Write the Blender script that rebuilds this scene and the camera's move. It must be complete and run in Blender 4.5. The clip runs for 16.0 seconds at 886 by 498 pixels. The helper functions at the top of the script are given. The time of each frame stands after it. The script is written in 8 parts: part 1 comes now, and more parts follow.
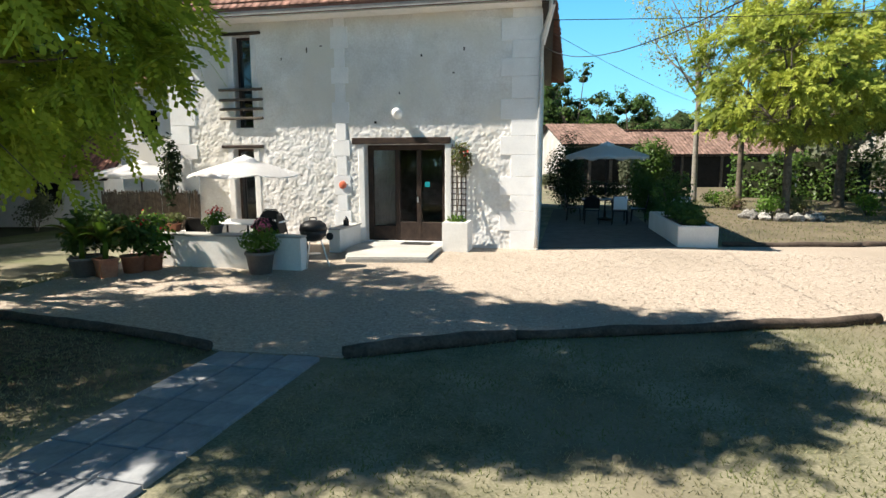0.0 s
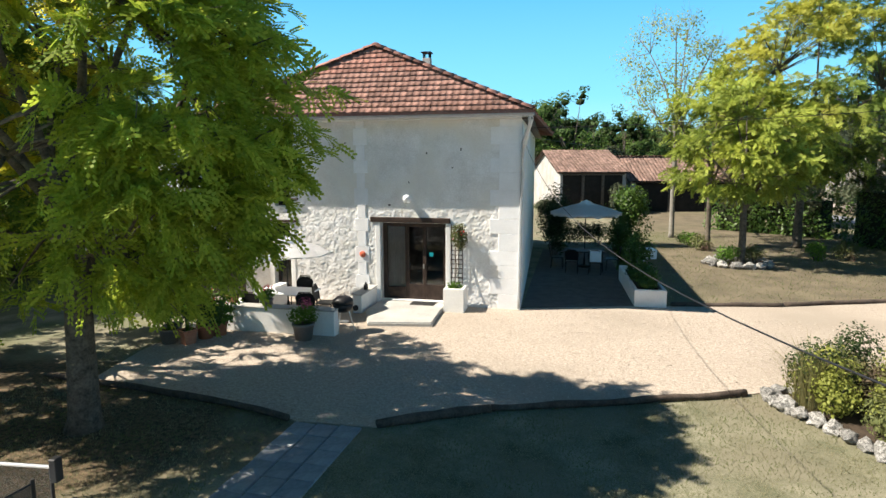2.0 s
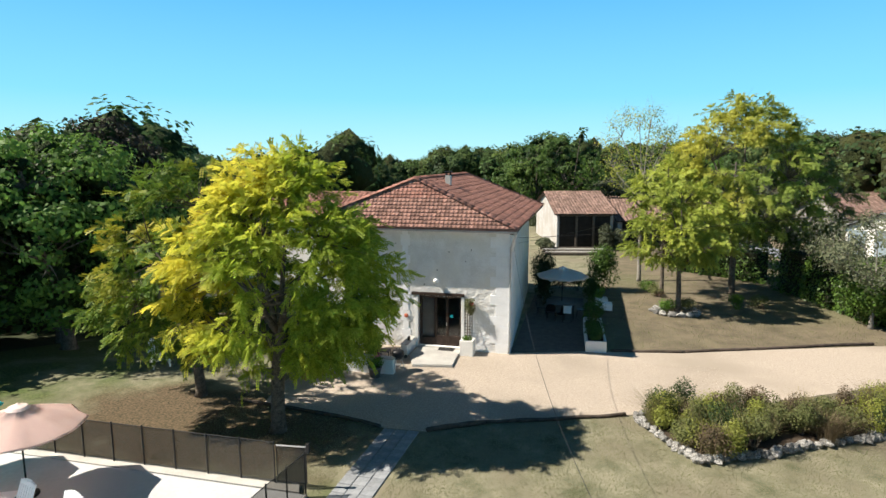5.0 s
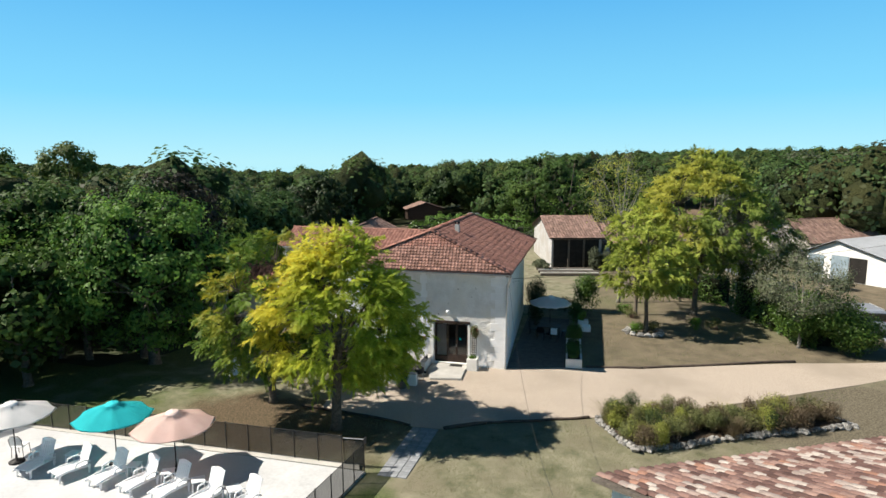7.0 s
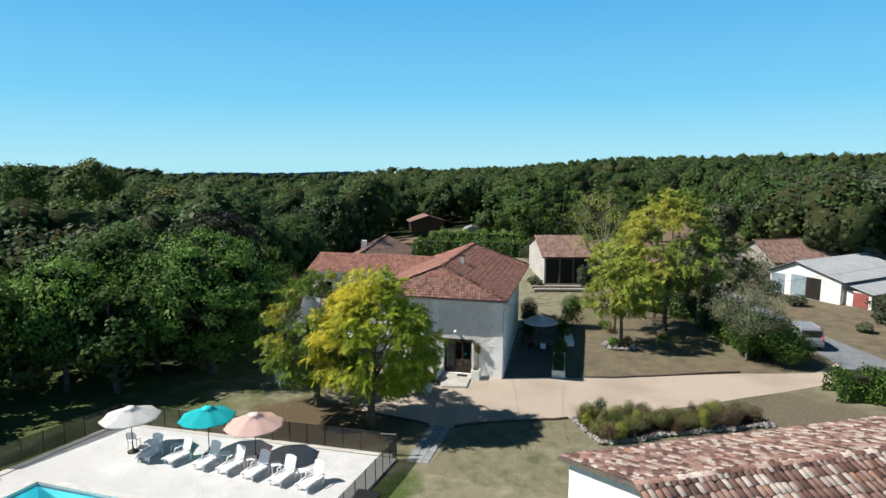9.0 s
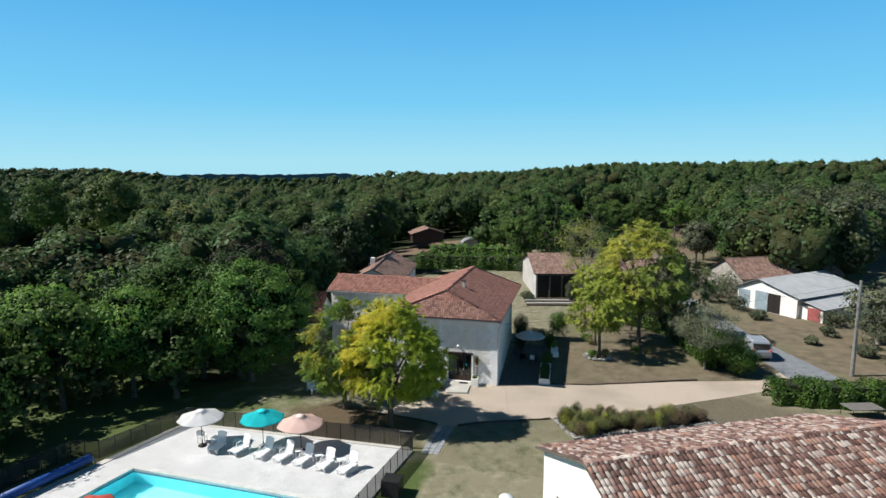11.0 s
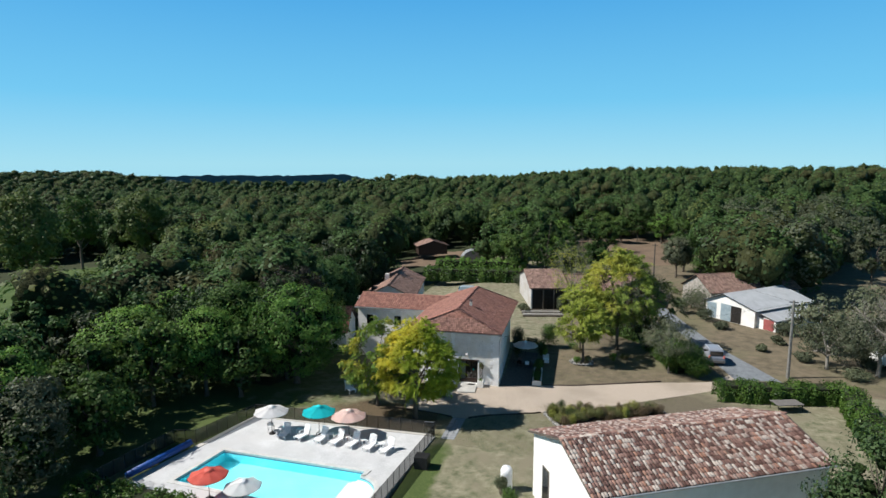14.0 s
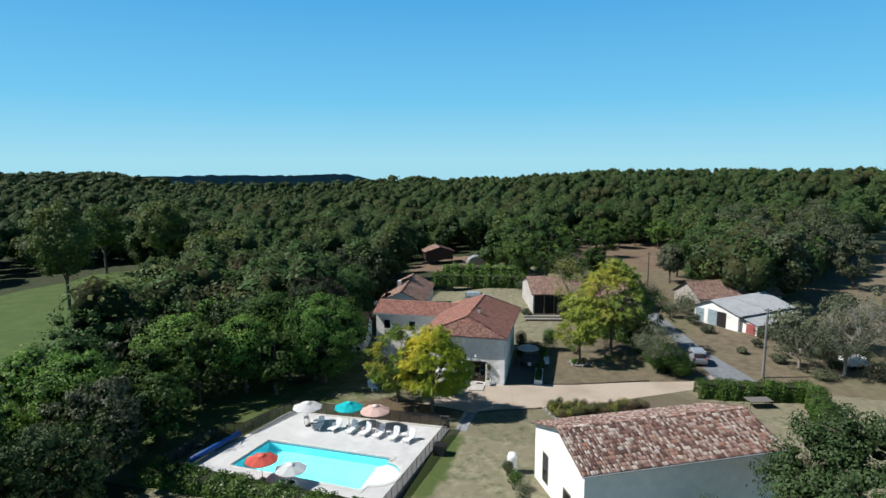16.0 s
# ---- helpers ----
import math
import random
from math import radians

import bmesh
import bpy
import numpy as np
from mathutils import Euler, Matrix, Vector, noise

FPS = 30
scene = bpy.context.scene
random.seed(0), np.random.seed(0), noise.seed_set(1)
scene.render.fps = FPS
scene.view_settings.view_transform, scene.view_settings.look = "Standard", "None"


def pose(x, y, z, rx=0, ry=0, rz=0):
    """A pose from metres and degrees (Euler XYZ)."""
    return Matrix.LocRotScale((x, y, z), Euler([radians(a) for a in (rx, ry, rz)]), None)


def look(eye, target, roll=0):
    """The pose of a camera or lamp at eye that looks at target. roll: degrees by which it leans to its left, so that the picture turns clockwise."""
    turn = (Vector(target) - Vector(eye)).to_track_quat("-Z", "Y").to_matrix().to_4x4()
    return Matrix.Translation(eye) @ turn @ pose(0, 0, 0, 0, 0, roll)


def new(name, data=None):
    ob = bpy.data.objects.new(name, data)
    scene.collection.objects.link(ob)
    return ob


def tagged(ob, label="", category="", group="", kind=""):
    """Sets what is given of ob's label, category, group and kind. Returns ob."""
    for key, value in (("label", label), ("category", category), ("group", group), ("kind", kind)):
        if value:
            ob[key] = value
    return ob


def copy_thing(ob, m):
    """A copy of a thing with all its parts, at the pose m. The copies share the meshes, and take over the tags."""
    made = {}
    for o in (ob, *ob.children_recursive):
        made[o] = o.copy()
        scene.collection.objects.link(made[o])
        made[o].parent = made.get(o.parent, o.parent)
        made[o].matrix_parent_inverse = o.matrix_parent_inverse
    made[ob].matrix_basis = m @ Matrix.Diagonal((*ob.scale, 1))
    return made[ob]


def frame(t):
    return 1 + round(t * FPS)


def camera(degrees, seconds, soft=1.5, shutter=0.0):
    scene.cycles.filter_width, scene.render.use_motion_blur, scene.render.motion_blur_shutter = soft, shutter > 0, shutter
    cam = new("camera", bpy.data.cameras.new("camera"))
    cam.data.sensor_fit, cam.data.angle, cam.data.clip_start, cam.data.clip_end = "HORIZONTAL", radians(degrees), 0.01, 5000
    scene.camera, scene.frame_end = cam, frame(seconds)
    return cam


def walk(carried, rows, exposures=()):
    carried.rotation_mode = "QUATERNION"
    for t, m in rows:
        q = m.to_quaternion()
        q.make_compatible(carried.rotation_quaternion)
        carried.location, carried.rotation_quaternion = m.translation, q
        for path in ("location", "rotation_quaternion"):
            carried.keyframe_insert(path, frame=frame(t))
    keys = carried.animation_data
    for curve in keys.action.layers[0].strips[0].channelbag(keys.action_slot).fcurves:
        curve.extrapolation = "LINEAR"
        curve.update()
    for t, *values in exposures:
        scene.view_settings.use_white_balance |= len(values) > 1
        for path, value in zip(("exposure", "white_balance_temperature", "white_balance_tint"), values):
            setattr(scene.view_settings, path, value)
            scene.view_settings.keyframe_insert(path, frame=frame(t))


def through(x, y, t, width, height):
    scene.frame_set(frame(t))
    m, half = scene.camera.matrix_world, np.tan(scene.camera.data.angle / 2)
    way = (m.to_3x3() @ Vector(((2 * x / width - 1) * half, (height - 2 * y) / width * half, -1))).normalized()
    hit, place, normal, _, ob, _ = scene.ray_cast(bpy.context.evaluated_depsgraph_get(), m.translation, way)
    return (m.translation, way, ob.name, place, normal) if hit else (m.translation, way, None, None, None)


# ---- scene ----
cam = camera(73.1, 16.0)
METRES, EYE, TILT, LEAN, TURN = 55.0, 1.97, 0.0, 0.0, 14.9
ROWS = [
    (0.0, 0.0, 0.0, 0.0, -0.02, -8.31, 0.12),
    (0.5, 0.0007, -0.0066, 0.0061, 0.06, -8.38, 0.12),
    (1.0, 0.0009, -0.0189, 0.0169, 0.19, -8.42, 0.06),
    (1.5, 0.0011, -0.0349, 0.028, 0.29, -8.4, 0.12),
    (2.0, 0.0015, -0.0541, 0.039, 0.35, -8.36, 0.1),
    (2.5, 0.0017, -0.0756, 0.0502, 0.38, -8.35, 0.08),
    (3.0, 0.0016, -0.0994, 0.0619, 0.47, -8.39, 0.06),
    (3.5, 0.0016, -0.1246, 0.0741, 0.77, -8.41, 0.07),
    (4.0, 0.0013, -0.1513, 0.0871, 1.18, -8.43, 0.1),
    (6.5, -0.0023, -0.297, 0.1536, 1.91, -8.31, 0.15),
    (7.0, -0.0035, -0.3285, 0.1679, 1.97, -8.29, 0.14),
    (7.5, -0.0047, -0.3606, 0.1818, 1.97, -8.28, 0.15),
    (8.0, -0.0066, -0.3924, 0.196, 1.95, -8.27, 0.13),
    (8.5, -0.0093, -0.4238, 0.2102, 1.88, -8.27, 0.11),
    (9.0, -0.0118, -0.4551, 0.2246, 1.8, -8.27, 0.07),
    (11.5, -0.0203, -0.621, 0.2961, 1.42, -8.13, -0.03),
    (12.0, -0.0227, -0.6539, 0.3085, 1.31, -8.11, -0.03),
    (12.5, -0.0265, -0.6864, 0.3208, 1.24, -8.11, -0.02),
    (13.0, -0.0305, -0.7182, 0.3337, 1.22, -8.12, -0.01),
    (13.5, -0.0343, -0.7497, 0.3462, 1.26, -8.14, -0.0),
    (14.0, -0.038, -0.7814, 0.3589, 1.3, -8.16, 0.0),
    (14.5, -0.042, -0.8133, 0.3713, 1.35, -8.18, 0.01),
    (15.0, -0.0464, -0.8451, 0.3834, 1.41, -8.19, 0.03),
    (15.5, -0.0506, -0.8768, 0.3952, 1.46, -8.21, 0.04),
    (16.0, -0.055, -0.9082, 0.4069, 1.46, -8.24, 0.05),
]
EXPOSE = [(0.0, 1.11, 6900, 10), (4.0, 0.94, 6900, 10), (6.5, 0.72, 6800, 10), (9.0, 0.53, 6500, 10), (12.0, 0.43, 6300, 10), (16.0, 0.37, 6250, 10)]
walk(cam, [(t, pose(0, 0, EYE, TILT, LEAN, TURN) @ pose(METRES * x, METRES * y, METRES * z, 90 + pitch, roll, yaw)) for t, x, y, z, yaw, pitch, roll in ROWS], EXPOSE)

# ---- light ----
SUN_WAY = Vector((0.89, 0.30, -1.0)).normalized()
world = bpy.data.worlds.new("world")
scene.world = world
world.use_nodes = True
wn = world.node_tree.nodes
sky = wn.new("ShaderNodeTexSky")
sky.sky_type = 'NISHITA'
sky.sun_disc = False
sky.sun_elevation = radians(45)
sky.sun_rotation = radians(252)
sky.altitude = 1200
sky.air_density = 1.0
sky.dust_density = 0.0
sky.ozone_density = 4.0
wn["Background"].inputs["Strength"].default_value = 0.068
tint = wn.new("ShaderNodeMix")
tint.data_type, tint.blend_type = 'RGBA', 'MULTIPLY'
tint.inputs["Factor"].default_value = 1.0
tint.inputs["B"].default_value = (0.63, 1.10, 1.36, 1)
world.node_tree.links.new(sky.outputs["Color"], tint.inputs["A"])
world.node_tree.links.new(tint.outputs["Result"], wn["Background"].inputs["Color"])
# the clear sky of the valley: pale at the skyline, deep blue overhead
air = wn.new("ShaderNodeTexCoord")
rise = wn.new("ShaderNodeSeparateXYZ")
world.node_tree.links.new(air.outputs["Generated"], rise.inputs[0])
grade = wn.new("ShaderNodeValToRGB")
ge = grade.color_ramp.elements
ge[0].position, ge[1].position = 0.0, 1.0
ge[0].color, ge[1].color = (0.30, 0.56, 0.65, 1), (0.008, 0.025, 0.055, 1)
for place, colour in ((0.10, (0.145, 0.45, 0.655)), (0.27, (0.062, 0.305, 0.595)), (0.38, (0.034, 0.14, 0.28)), (0.55, (0.016, 0.06, 0.125))):
    ge.new(place).color = (*colour, 1)
world.node_tree.links.new(rise.outputs["Z"], grade.inputs["Fac"])
clear = wn.new("ShaderNodeBackground")
world.node_tree.links.new(grade.outputs["Color"], clear.inputs["Color"])
both = wn.new("ShaderNodeMixShader")
both.inputs["Fac"].default_value = 0.93
world.node_tree.links.new(wn["Background"].outputs[0], both.inputs[1])
world.node_tree.links.new(clear.outputs[0], both.inputs[2])
world.node_tree.links.new(both.outputs[0], wn["World Output"].inputs["Surface"])
sun = new("sun", bpy.data.lights.new("sun", "SUN"))
sun.data.energy = 5.0
sun.data.angle = radians(0.5)
sun.data.color = (1.0, 0.94, 0.85)
sun.matrix_world = look((0, 0, 60), Vector((0, 0, 60)) + SUN_WAY)


# ---- small helpers ----
rng = np.random.default_rng(7)


def part(name, bm, material, parent, label="", smooth=False):
    """Links a bmesh as one mesh object under a thing or a part."""
    me = bpy.data.meshes.new(name)
    bm.to_mesh(me)
    bm.free()
    return mesh_part(name, me, material, parent, label, smooth)


def mesh_part(name, me, material, parent, label="", smooth=False):
    if material and not me.materials:
        me.materials.append(material)
    if smooth:
        me.polygons.foreach_set("use_smooth", [True] * len(me.polygons))
    ob = new(name, me)
    ob.parent = parent
    if label:
        ob["label"] = label
    return ob


def thing(name, label, category, x=0, y=0, z=0, rz=0, group="", kind=""):
    ob = new(name)
    ob.empty_display_size = 0.2
    ob.matrix_world = pose(x, y, z, 0, 0, rz)
    return tagged(ob, label, category, group, kind)


def solid(name, bm, material, label, category, m=None, group="", kind="", smooth=False):
    """A top-level thing of one mesh."""
    ob = part(name, bm, material, None, "", smooth)
    if m is not None:
        ob.matrix_world = m
    return tagged(ob, label, category, group, kind)


def box(bm, x0, x1, y0, y1, z0, z1, m=None):
    vs = [bm.verts.new((x, y, z)) for x in (x0, x1) for y in (y0, y1) for z in (z0, z1)]
    for f in ((0, 1, 3, 2), (4, 6, 7, 5), (0, 4, 5, 1), (2, 3, 7, 6), (0, 2, 6, 4), (1, 5, 7, 3)):
        bm.faces.new([vs[i] for i in f])
    if m is not None:
        bmesh.ops.transform(bm, matrix=m, verts=vs)
    return vs


def bevelled(x0, x1, y0, y1, z0, z1, r=0.01, seg=2):
    bm = bmesh.new()
    box(bm, x0, x1, y0, y1, z0, z1)
    bmesh.ops.bevel(bm, geom=bm.edges[:], offset=r, segments=seg, affect='EDGES', profile=0.6)
    return bm


def prism(bm, pts, z0, z1):
    """An upright prism over a plan polygon."""
    a = [bm.verts.new((x, y, z0)) for x, y in pts]
    b = [bm.verts.new((x, y, z1)) for x, y in pts]
    n = len(pts)
    bm.faces.new(b)
    bm.faces.new(a[::-1])
    for i in range(n):
        bm.faces.new((a[i], a[(i + 1) % n], b[(i + 1) % n], b[i]))
    return a + b


def tube(bm, pts, radii, n=8, cap=True):
    """A tapered tube along points."""
    pts = [Vector(p) for p in pts]
    if not hasattr(radii, "__len__"):
        radii = [radii] * len(pts)
    rings = []
    side = None
    for i, p in enumerate(pts):
        d = (pts[min(i + 1, len(pts) - 1)] - pts[max(i - 1, 0)]).normalized()
        if side is None:
            side = d.cross(Vector((0.3, 0.9, 0.31))).normalized()
        side = (side - d * side.dot(d)).normalized()
        up = d.cross(side)
        rings.append([bm.verts.new(p + (side * math.cos(a) + up * math.sin(a)) * radii[i]) for a in (2 * math.pi * k / n for k in range(n))])
    for a, b in zip(rings, rings[1:]):
        for k in range(n):
            bm.faces.new((a[k], a[(k + 1) % n], b[(k + 1) % n], b[k]))
    if cap:
        bm.faces.new(rings[0][::-1])
        bm.faces.new(rings[-1])


def lathe(bm, profile, n=20, centre=(0, 0, 0)):
    cx, cy, cz = centre
    rings = [[bm.verts.new((cx + r * math.cos(2 * math.pi * k / n), cy + r * math.sin(2 * math.pi * k / n), cz + z)) for k in range(n)] for r, z in profile]
    for a, b in zip(rings, rings[1:]):
        for k in range(n):
            bm.faces.new((a[k], a[(k + 1) % n], b[(k + 1) % n], b[k]))
    if profile[0][0] > 0.001:
        bm.faces.new(rings[0][::-1])
    if profile[-1][0] > 0.001:
        bm.faces.new(rings[-1])


def poly_mesh(name, V, material=None, tri=False):
    """A mesh of separate quads (or triangles) from an array N x 4 x 3 (N x 3 x 3)."""
    n, k = V.shape[:2]
    me = bpy.data.meshes.new(name)
    me.vertices.add(n * k)
    me.vertices.foreach_set("co", V.reshape(-1).astype(np.float32))
    me.loops.add(n * k)
    me.loops.foreach_set("vertex_index", np.arange(n * k, dtype=np.int32))
    me.polygons.add(n)
    me.polygons.foreach_set("loop_start", np.arange(0, n * k, k, dtype=np.int32))
    me.update(calc_edges=True)
    if material:
        me.materials.append(material)
    return me


def index_mesh(name, V, F, material=None):
    """A mesh from vertices N x 3 and faces M x k."""
    k = F.shape[1]
    me = bpy.data.meshes.new(name)
    me.vertices.add(len(V))
    me.vertices.foreach_set("co", np.asarray(V, dtype=np.float32).reshape(-1))
    me.loops.add(F.size)
    me.loops.foreach_set("vertex_index", F.reshape(-1).astype(np.int32))
    me.polygons.add(len(F))
    me.polygons.foreach_set("loop_start", np.arange(0, F.size, k, dtype=np.int32))
    me.update(calc_edges=True)
    if material:
        me.materials.append(material)
    return me


def unit(a):
    return a / np.maximum(np.linalg.norm(a, axis=-1, keepdims=True), 1e-9)


def leaf_quads(P, size, r, up=0.35, aspect=0.55, out=None, face=None, rough=0.45):
    """Diamond leaves at the points P: N x 4 x 3. face: the way that they turn to, mostly."""
    n = len(P)
    d = unit(r.normal(size=(n, 3)) + (0 if out is None else out))
    nrm = unit(r.normal(size=(n, 3)) + np.array((0, 0, up * 3))) if face is None else unit(r.normal(size=(n, 3)) * rough + face)
    d = unit(d - nrm * (d * nrm).sum(1, keepdims=True))
    s = unit(np.cross(d, nrm))
    L = (size * r.uniform(0.6, 1.3, n))[:, None]
    a, b = P - d * L / 2, P + d * L / 2
    mid = P + np.cross(s, d) * L * 0.12
    return np.stack((a, mid + s * L * aspect / 2, b, mid - s * L * aspect / 2), 1)


def smooth01(a, b, x):
    t = np.clip((x - a) / (b - a), 0, 1)
    return t * t * (3 - 2 * t)


# ---- materials ----
def mat(name, low, high, scale=3.0, rough=0.85, bump=0.0, fine=30.0, metal=0.0, spread=(0.35, 0.65), piece=0.0, island=0.0, spec=0.3, third=None, third_scale=0.4):
    """Colour between low and high by noise at two scales, with relief. piece, island: how far single pieces differ in brightness."""
    m = bpy.data.materials.new(name)
    m.use_nodes = True
    nt = m.node_tree
    N, L = nt.nodes, nt.links
    p = N["Principled BSDF"]
    p.inputs["Roughness"].default_value = rough
    p.inputs["Metallic"].default_value = metal
    p.inputs["Specular IOR Level"].default_value = spec
    co = N.new("ShaderNodeTexCoord")
    big = N.new("ShaderNodeTexNoise")
    big.inputs["Scale"].default_value = scale
    big.inputs["Detail"].default_value = 6
    big.inputs["Roughness"].default_value = 0.62
    L.new(co.outputs["Object"], big.inputs["Vector"])
    small = N.new("ShaderNodeTexNoise")
    small.inputs["Scale"].default_value = fine
    small.inputs["Detail"].default_value = 4
    L.new(co.outputs["Object"], small.inputs["Vector"])
    add = N.new("ShaderNodeMath")
    add.operation = 'MULTIPLY_ADD'
    add.inputs[1].default_value = 0.35
    L.new(small.outputs["Fac"], add.inputs[0])
    sc = N.new("ShaderNodeMath")
    sc.operation = 'MULTIPLY'
    sc.inputs[1].default_value = 0.65
    L.new(big.outputs["Fac"], sc.inputs[0])
    L.new(sc.outputs[0], add.inputs[2])
    ramp = N.new("ShaderNodeValToRGB")
    ramp.color_ramp.elements[0].position, ramp.color_ramp.elements[1].position = spread
    ramp.color_ramp.elements[0].color = (*low, 1)
    ramp.color_ramp.elements[1].color = (*high, 1)
    L.new(add.outputs[0], ramp.inputs["Fac"])
    colour = ramp.outputs["Color"]
    if third:
        n3 = N.new("ShaderNodeTexNoise")
        n3.inputs["Scale"].default_value = third_scale
        n3.inputs["Detail"].default_value = 5
        L.new(co.outputs["Object"], n3.inputs["Vector"])
        r3 = N.new("ShaderNodeValToRGB")
        r3.color_ramp.elements[0].position, r3.color_ramp.elements[1].position = 0.45, 0.65
        L.new(n3.outputs["Fac"], r3.inputs["Fac"])
        mx = N.new("ShaderNodeMix")
        mx.data_type = 'RGBA'
        mx.inputs["B"].default_value = (*third, 1)
        L.new(r3.outputs["Color"], mx.inputs["Factor"])
        L.new(colour, mx.inputs["A"])
        colour = mx.outputs["Result"]
    if piece or island:
        if island:
            rnd = N.new("ShaderNodeNewGeometry").outputs["Random Per Island"]
        else:
            rnd = N.new("ShaderNodeObjectInfo").outputs["Random"]
        mr = N.new("ShaderNodeMapRange")
        k = piece or island
        mr.inputs["To Min"].default_value = 1 - k
        mr.inputs["To Max"].default_value = 1 + k
        L.new(rnd, mr.inputs["Value"])
        hs = N.new("ShaderNodeHueSaturation")
        L.new(mr.outputs[0], hs.inputs["Value"])
        L.new(colour, hs.inputs["Color"])
        colour = hs.outputs["Color"]
    L.new(colour, p.inputs["Base Color"])
    if bump:
        b = N.new("ShaderNodeBump")
        b.inputs["Strength"].default_value = min(1.0, bump)
        b.inputs["Distance"].default_value = 0.02 * max(1.0, bump)
        L.new(add.outputs[0], b.inputs["Height"])
        L.new(b.outputs["Normal"], p.inputs["Normal"])
    return m


def leaf_mat(name, dark, mid, light, patch=0.35, through=0.35, rough=0.6, accent=None, accent_scale=0.35, spread=(0.48, 0.62), single=0.5, bias=None, tone=0.0):
    """Foliage: every leaf its own tone, with patches of another colour through the crown."""
    m = bpy.data.materials.new(name)
    m.use_nodes = True
    nt = m.node_tree
    N, L = nt.nodes, nt.links
    p = N["Principled BSDF"]
    p.inputs["Roughness"].default_value = rough
    p.inputs["Specular IOR Level"].default_value = 0.25
    geo = N.new("ShaderNodeNewGeometry")
    ramp = N.new("ShaderNodeValToRGB")
    e = ramp.color_ramp.elements
    e[0].color, e[1].color = (*dark, 1), (*light, 1)
    e.new(0.5).color = (*mid, 1)
    co = N.new("ShaderNodeTexCoord")
    nz = N.new("ShaderNodeTexNoise")
    nz.inputs["Scale"].default_value = patch
    nz.inputs["Detail"].default_value = 3
    L.new(co.outputs["Object"], nz.inputs["Vector"])
    mixv = N.new("ShaderNodeMath")
    mixv.operation = 'MULTIPLY_ADD'
    mixv.inputs[1].default_value = single
    half = N.new("ShaderNodeMath")
    half.operation = 'MULTIPLY_ADD'
    half.inputs[1].default_value = 1.4
    half.inputs[2].default_value = -0.2 - single / 2
    L.new(nz.outputs["Fac"], half.inputs[0])
    L.new(geo.outputs["Random Per Island"], mixv.inputs[0])
    L.new(half.outputs[0], mixv.inputs[2])
    each = N.new("ShaderNodeMath")
    each.operation = 'MULTIPLY_ADD'
    each.inputs[1].default_value = tone
    each.inputs[2].default_value = -tone / 2
    L.new(N.new("ShaderNodeObjectInfo").outputs["Random"], each.inputs[0])
    toned = N.new("ShaderNodeMath")
    L.new(mixv.outputs[0], toned.inputs[0])
    L.new(each.outputs[0], toned.inputs[1])
    L.new(toned.outputs[0], ramp.inputs["Fac"])
    colour = ramp.outputs["Color"]
    if accent:
        n2 = N.new("ShaderNodeTexNoise")
        n2.inputs["Scale"].default_value = accent_scale
        n2.inputs["Detail"].default_value = 2
        L.new(co.outputs["Object"], n2.inputs["Vector"])
        r2 = N.new("ShaderNodeValToRGB")
        r2.color_ramp.elements[0].position, r2.color_ramp.elements[1].position = spread
        fac = n2.outputs["Fac"]
        # bias leans the accent to one side, so a sunlit side is coloured in
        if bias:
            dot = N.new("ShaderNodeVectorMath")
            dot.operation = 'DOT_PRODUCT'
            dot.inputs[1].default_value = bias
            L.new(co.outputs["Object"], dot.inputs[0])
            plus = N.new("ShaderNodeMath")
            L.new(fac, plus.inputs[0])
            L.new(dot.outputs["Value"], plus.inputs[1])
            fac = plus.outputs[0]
        L.new(fac, r2.inputs["Fac"])
        mx = N.new("ShaderNodeMix")
        mx.data_type = 'RGBA'
        mx.inputs["B"].default_value = (*accent, 1)
        L.new(r2.outputs["Color"], mx.inputs["Factor"])
        L.new(colour, mx.inputs["A"])
        colour = mx.outputs["Result"]
    L.new(colour, p.inputs["Base Color"])
    tr = N.new("ShaderNodeBsdfTranslucent")
    L.new(colour, tr.inputs["Color"])
    sh = N.new("ShaderNodeMixShader")
    sh.inputs["Fac"].default_value = through
    L.new(p.outputs[0], sh.inputs[1])
    L.new(tr.outputs[0], sh.inputs[2])
    L.new(sh.outputs[0], N["Material Output"].inputs["Surface"])
    return m


def net_mat(name, colour, cover):
    m = bpy.data.materials.new(name)
    m.use_nodes = True
    N, L = m.node_tree.nodes, m.node_tree.links
    p = N["Principled BSDF"]
    p.inputs["Base Color"].default_value = (*colour, 1)
    p.inputs["Roughness"].default_value = 0.7
    t = N.new("ShaderNodeBsdfTransparent")
    sh = N.new("ShaderNodeMixShader")
    sh.inputs["Fac"].default_value = cover
    L.new(t.outputs[0], sh.inputs[1])
    L.new(p.outputs[0], sh.inputs[2])
    L.new(sh.outputs[0], N["Material Output"].inputs["Surface"])
    return m


def glass_mat(name, tint, rough=0.02, ior=1.45):
    m = bpy.data.materials.new(name)
    m.use_nodes = True
    p = m.node_tree.nodes["Principled BSDF"]
    p.inputs["Base Color"].default_value = (*tint, 1)
    p.inputs["Roughness"].default_value = rough
    p.inputs["Transmission Weight"].default_value = 1.0
    p.inputs["IOR"].default_value = ior
    return m


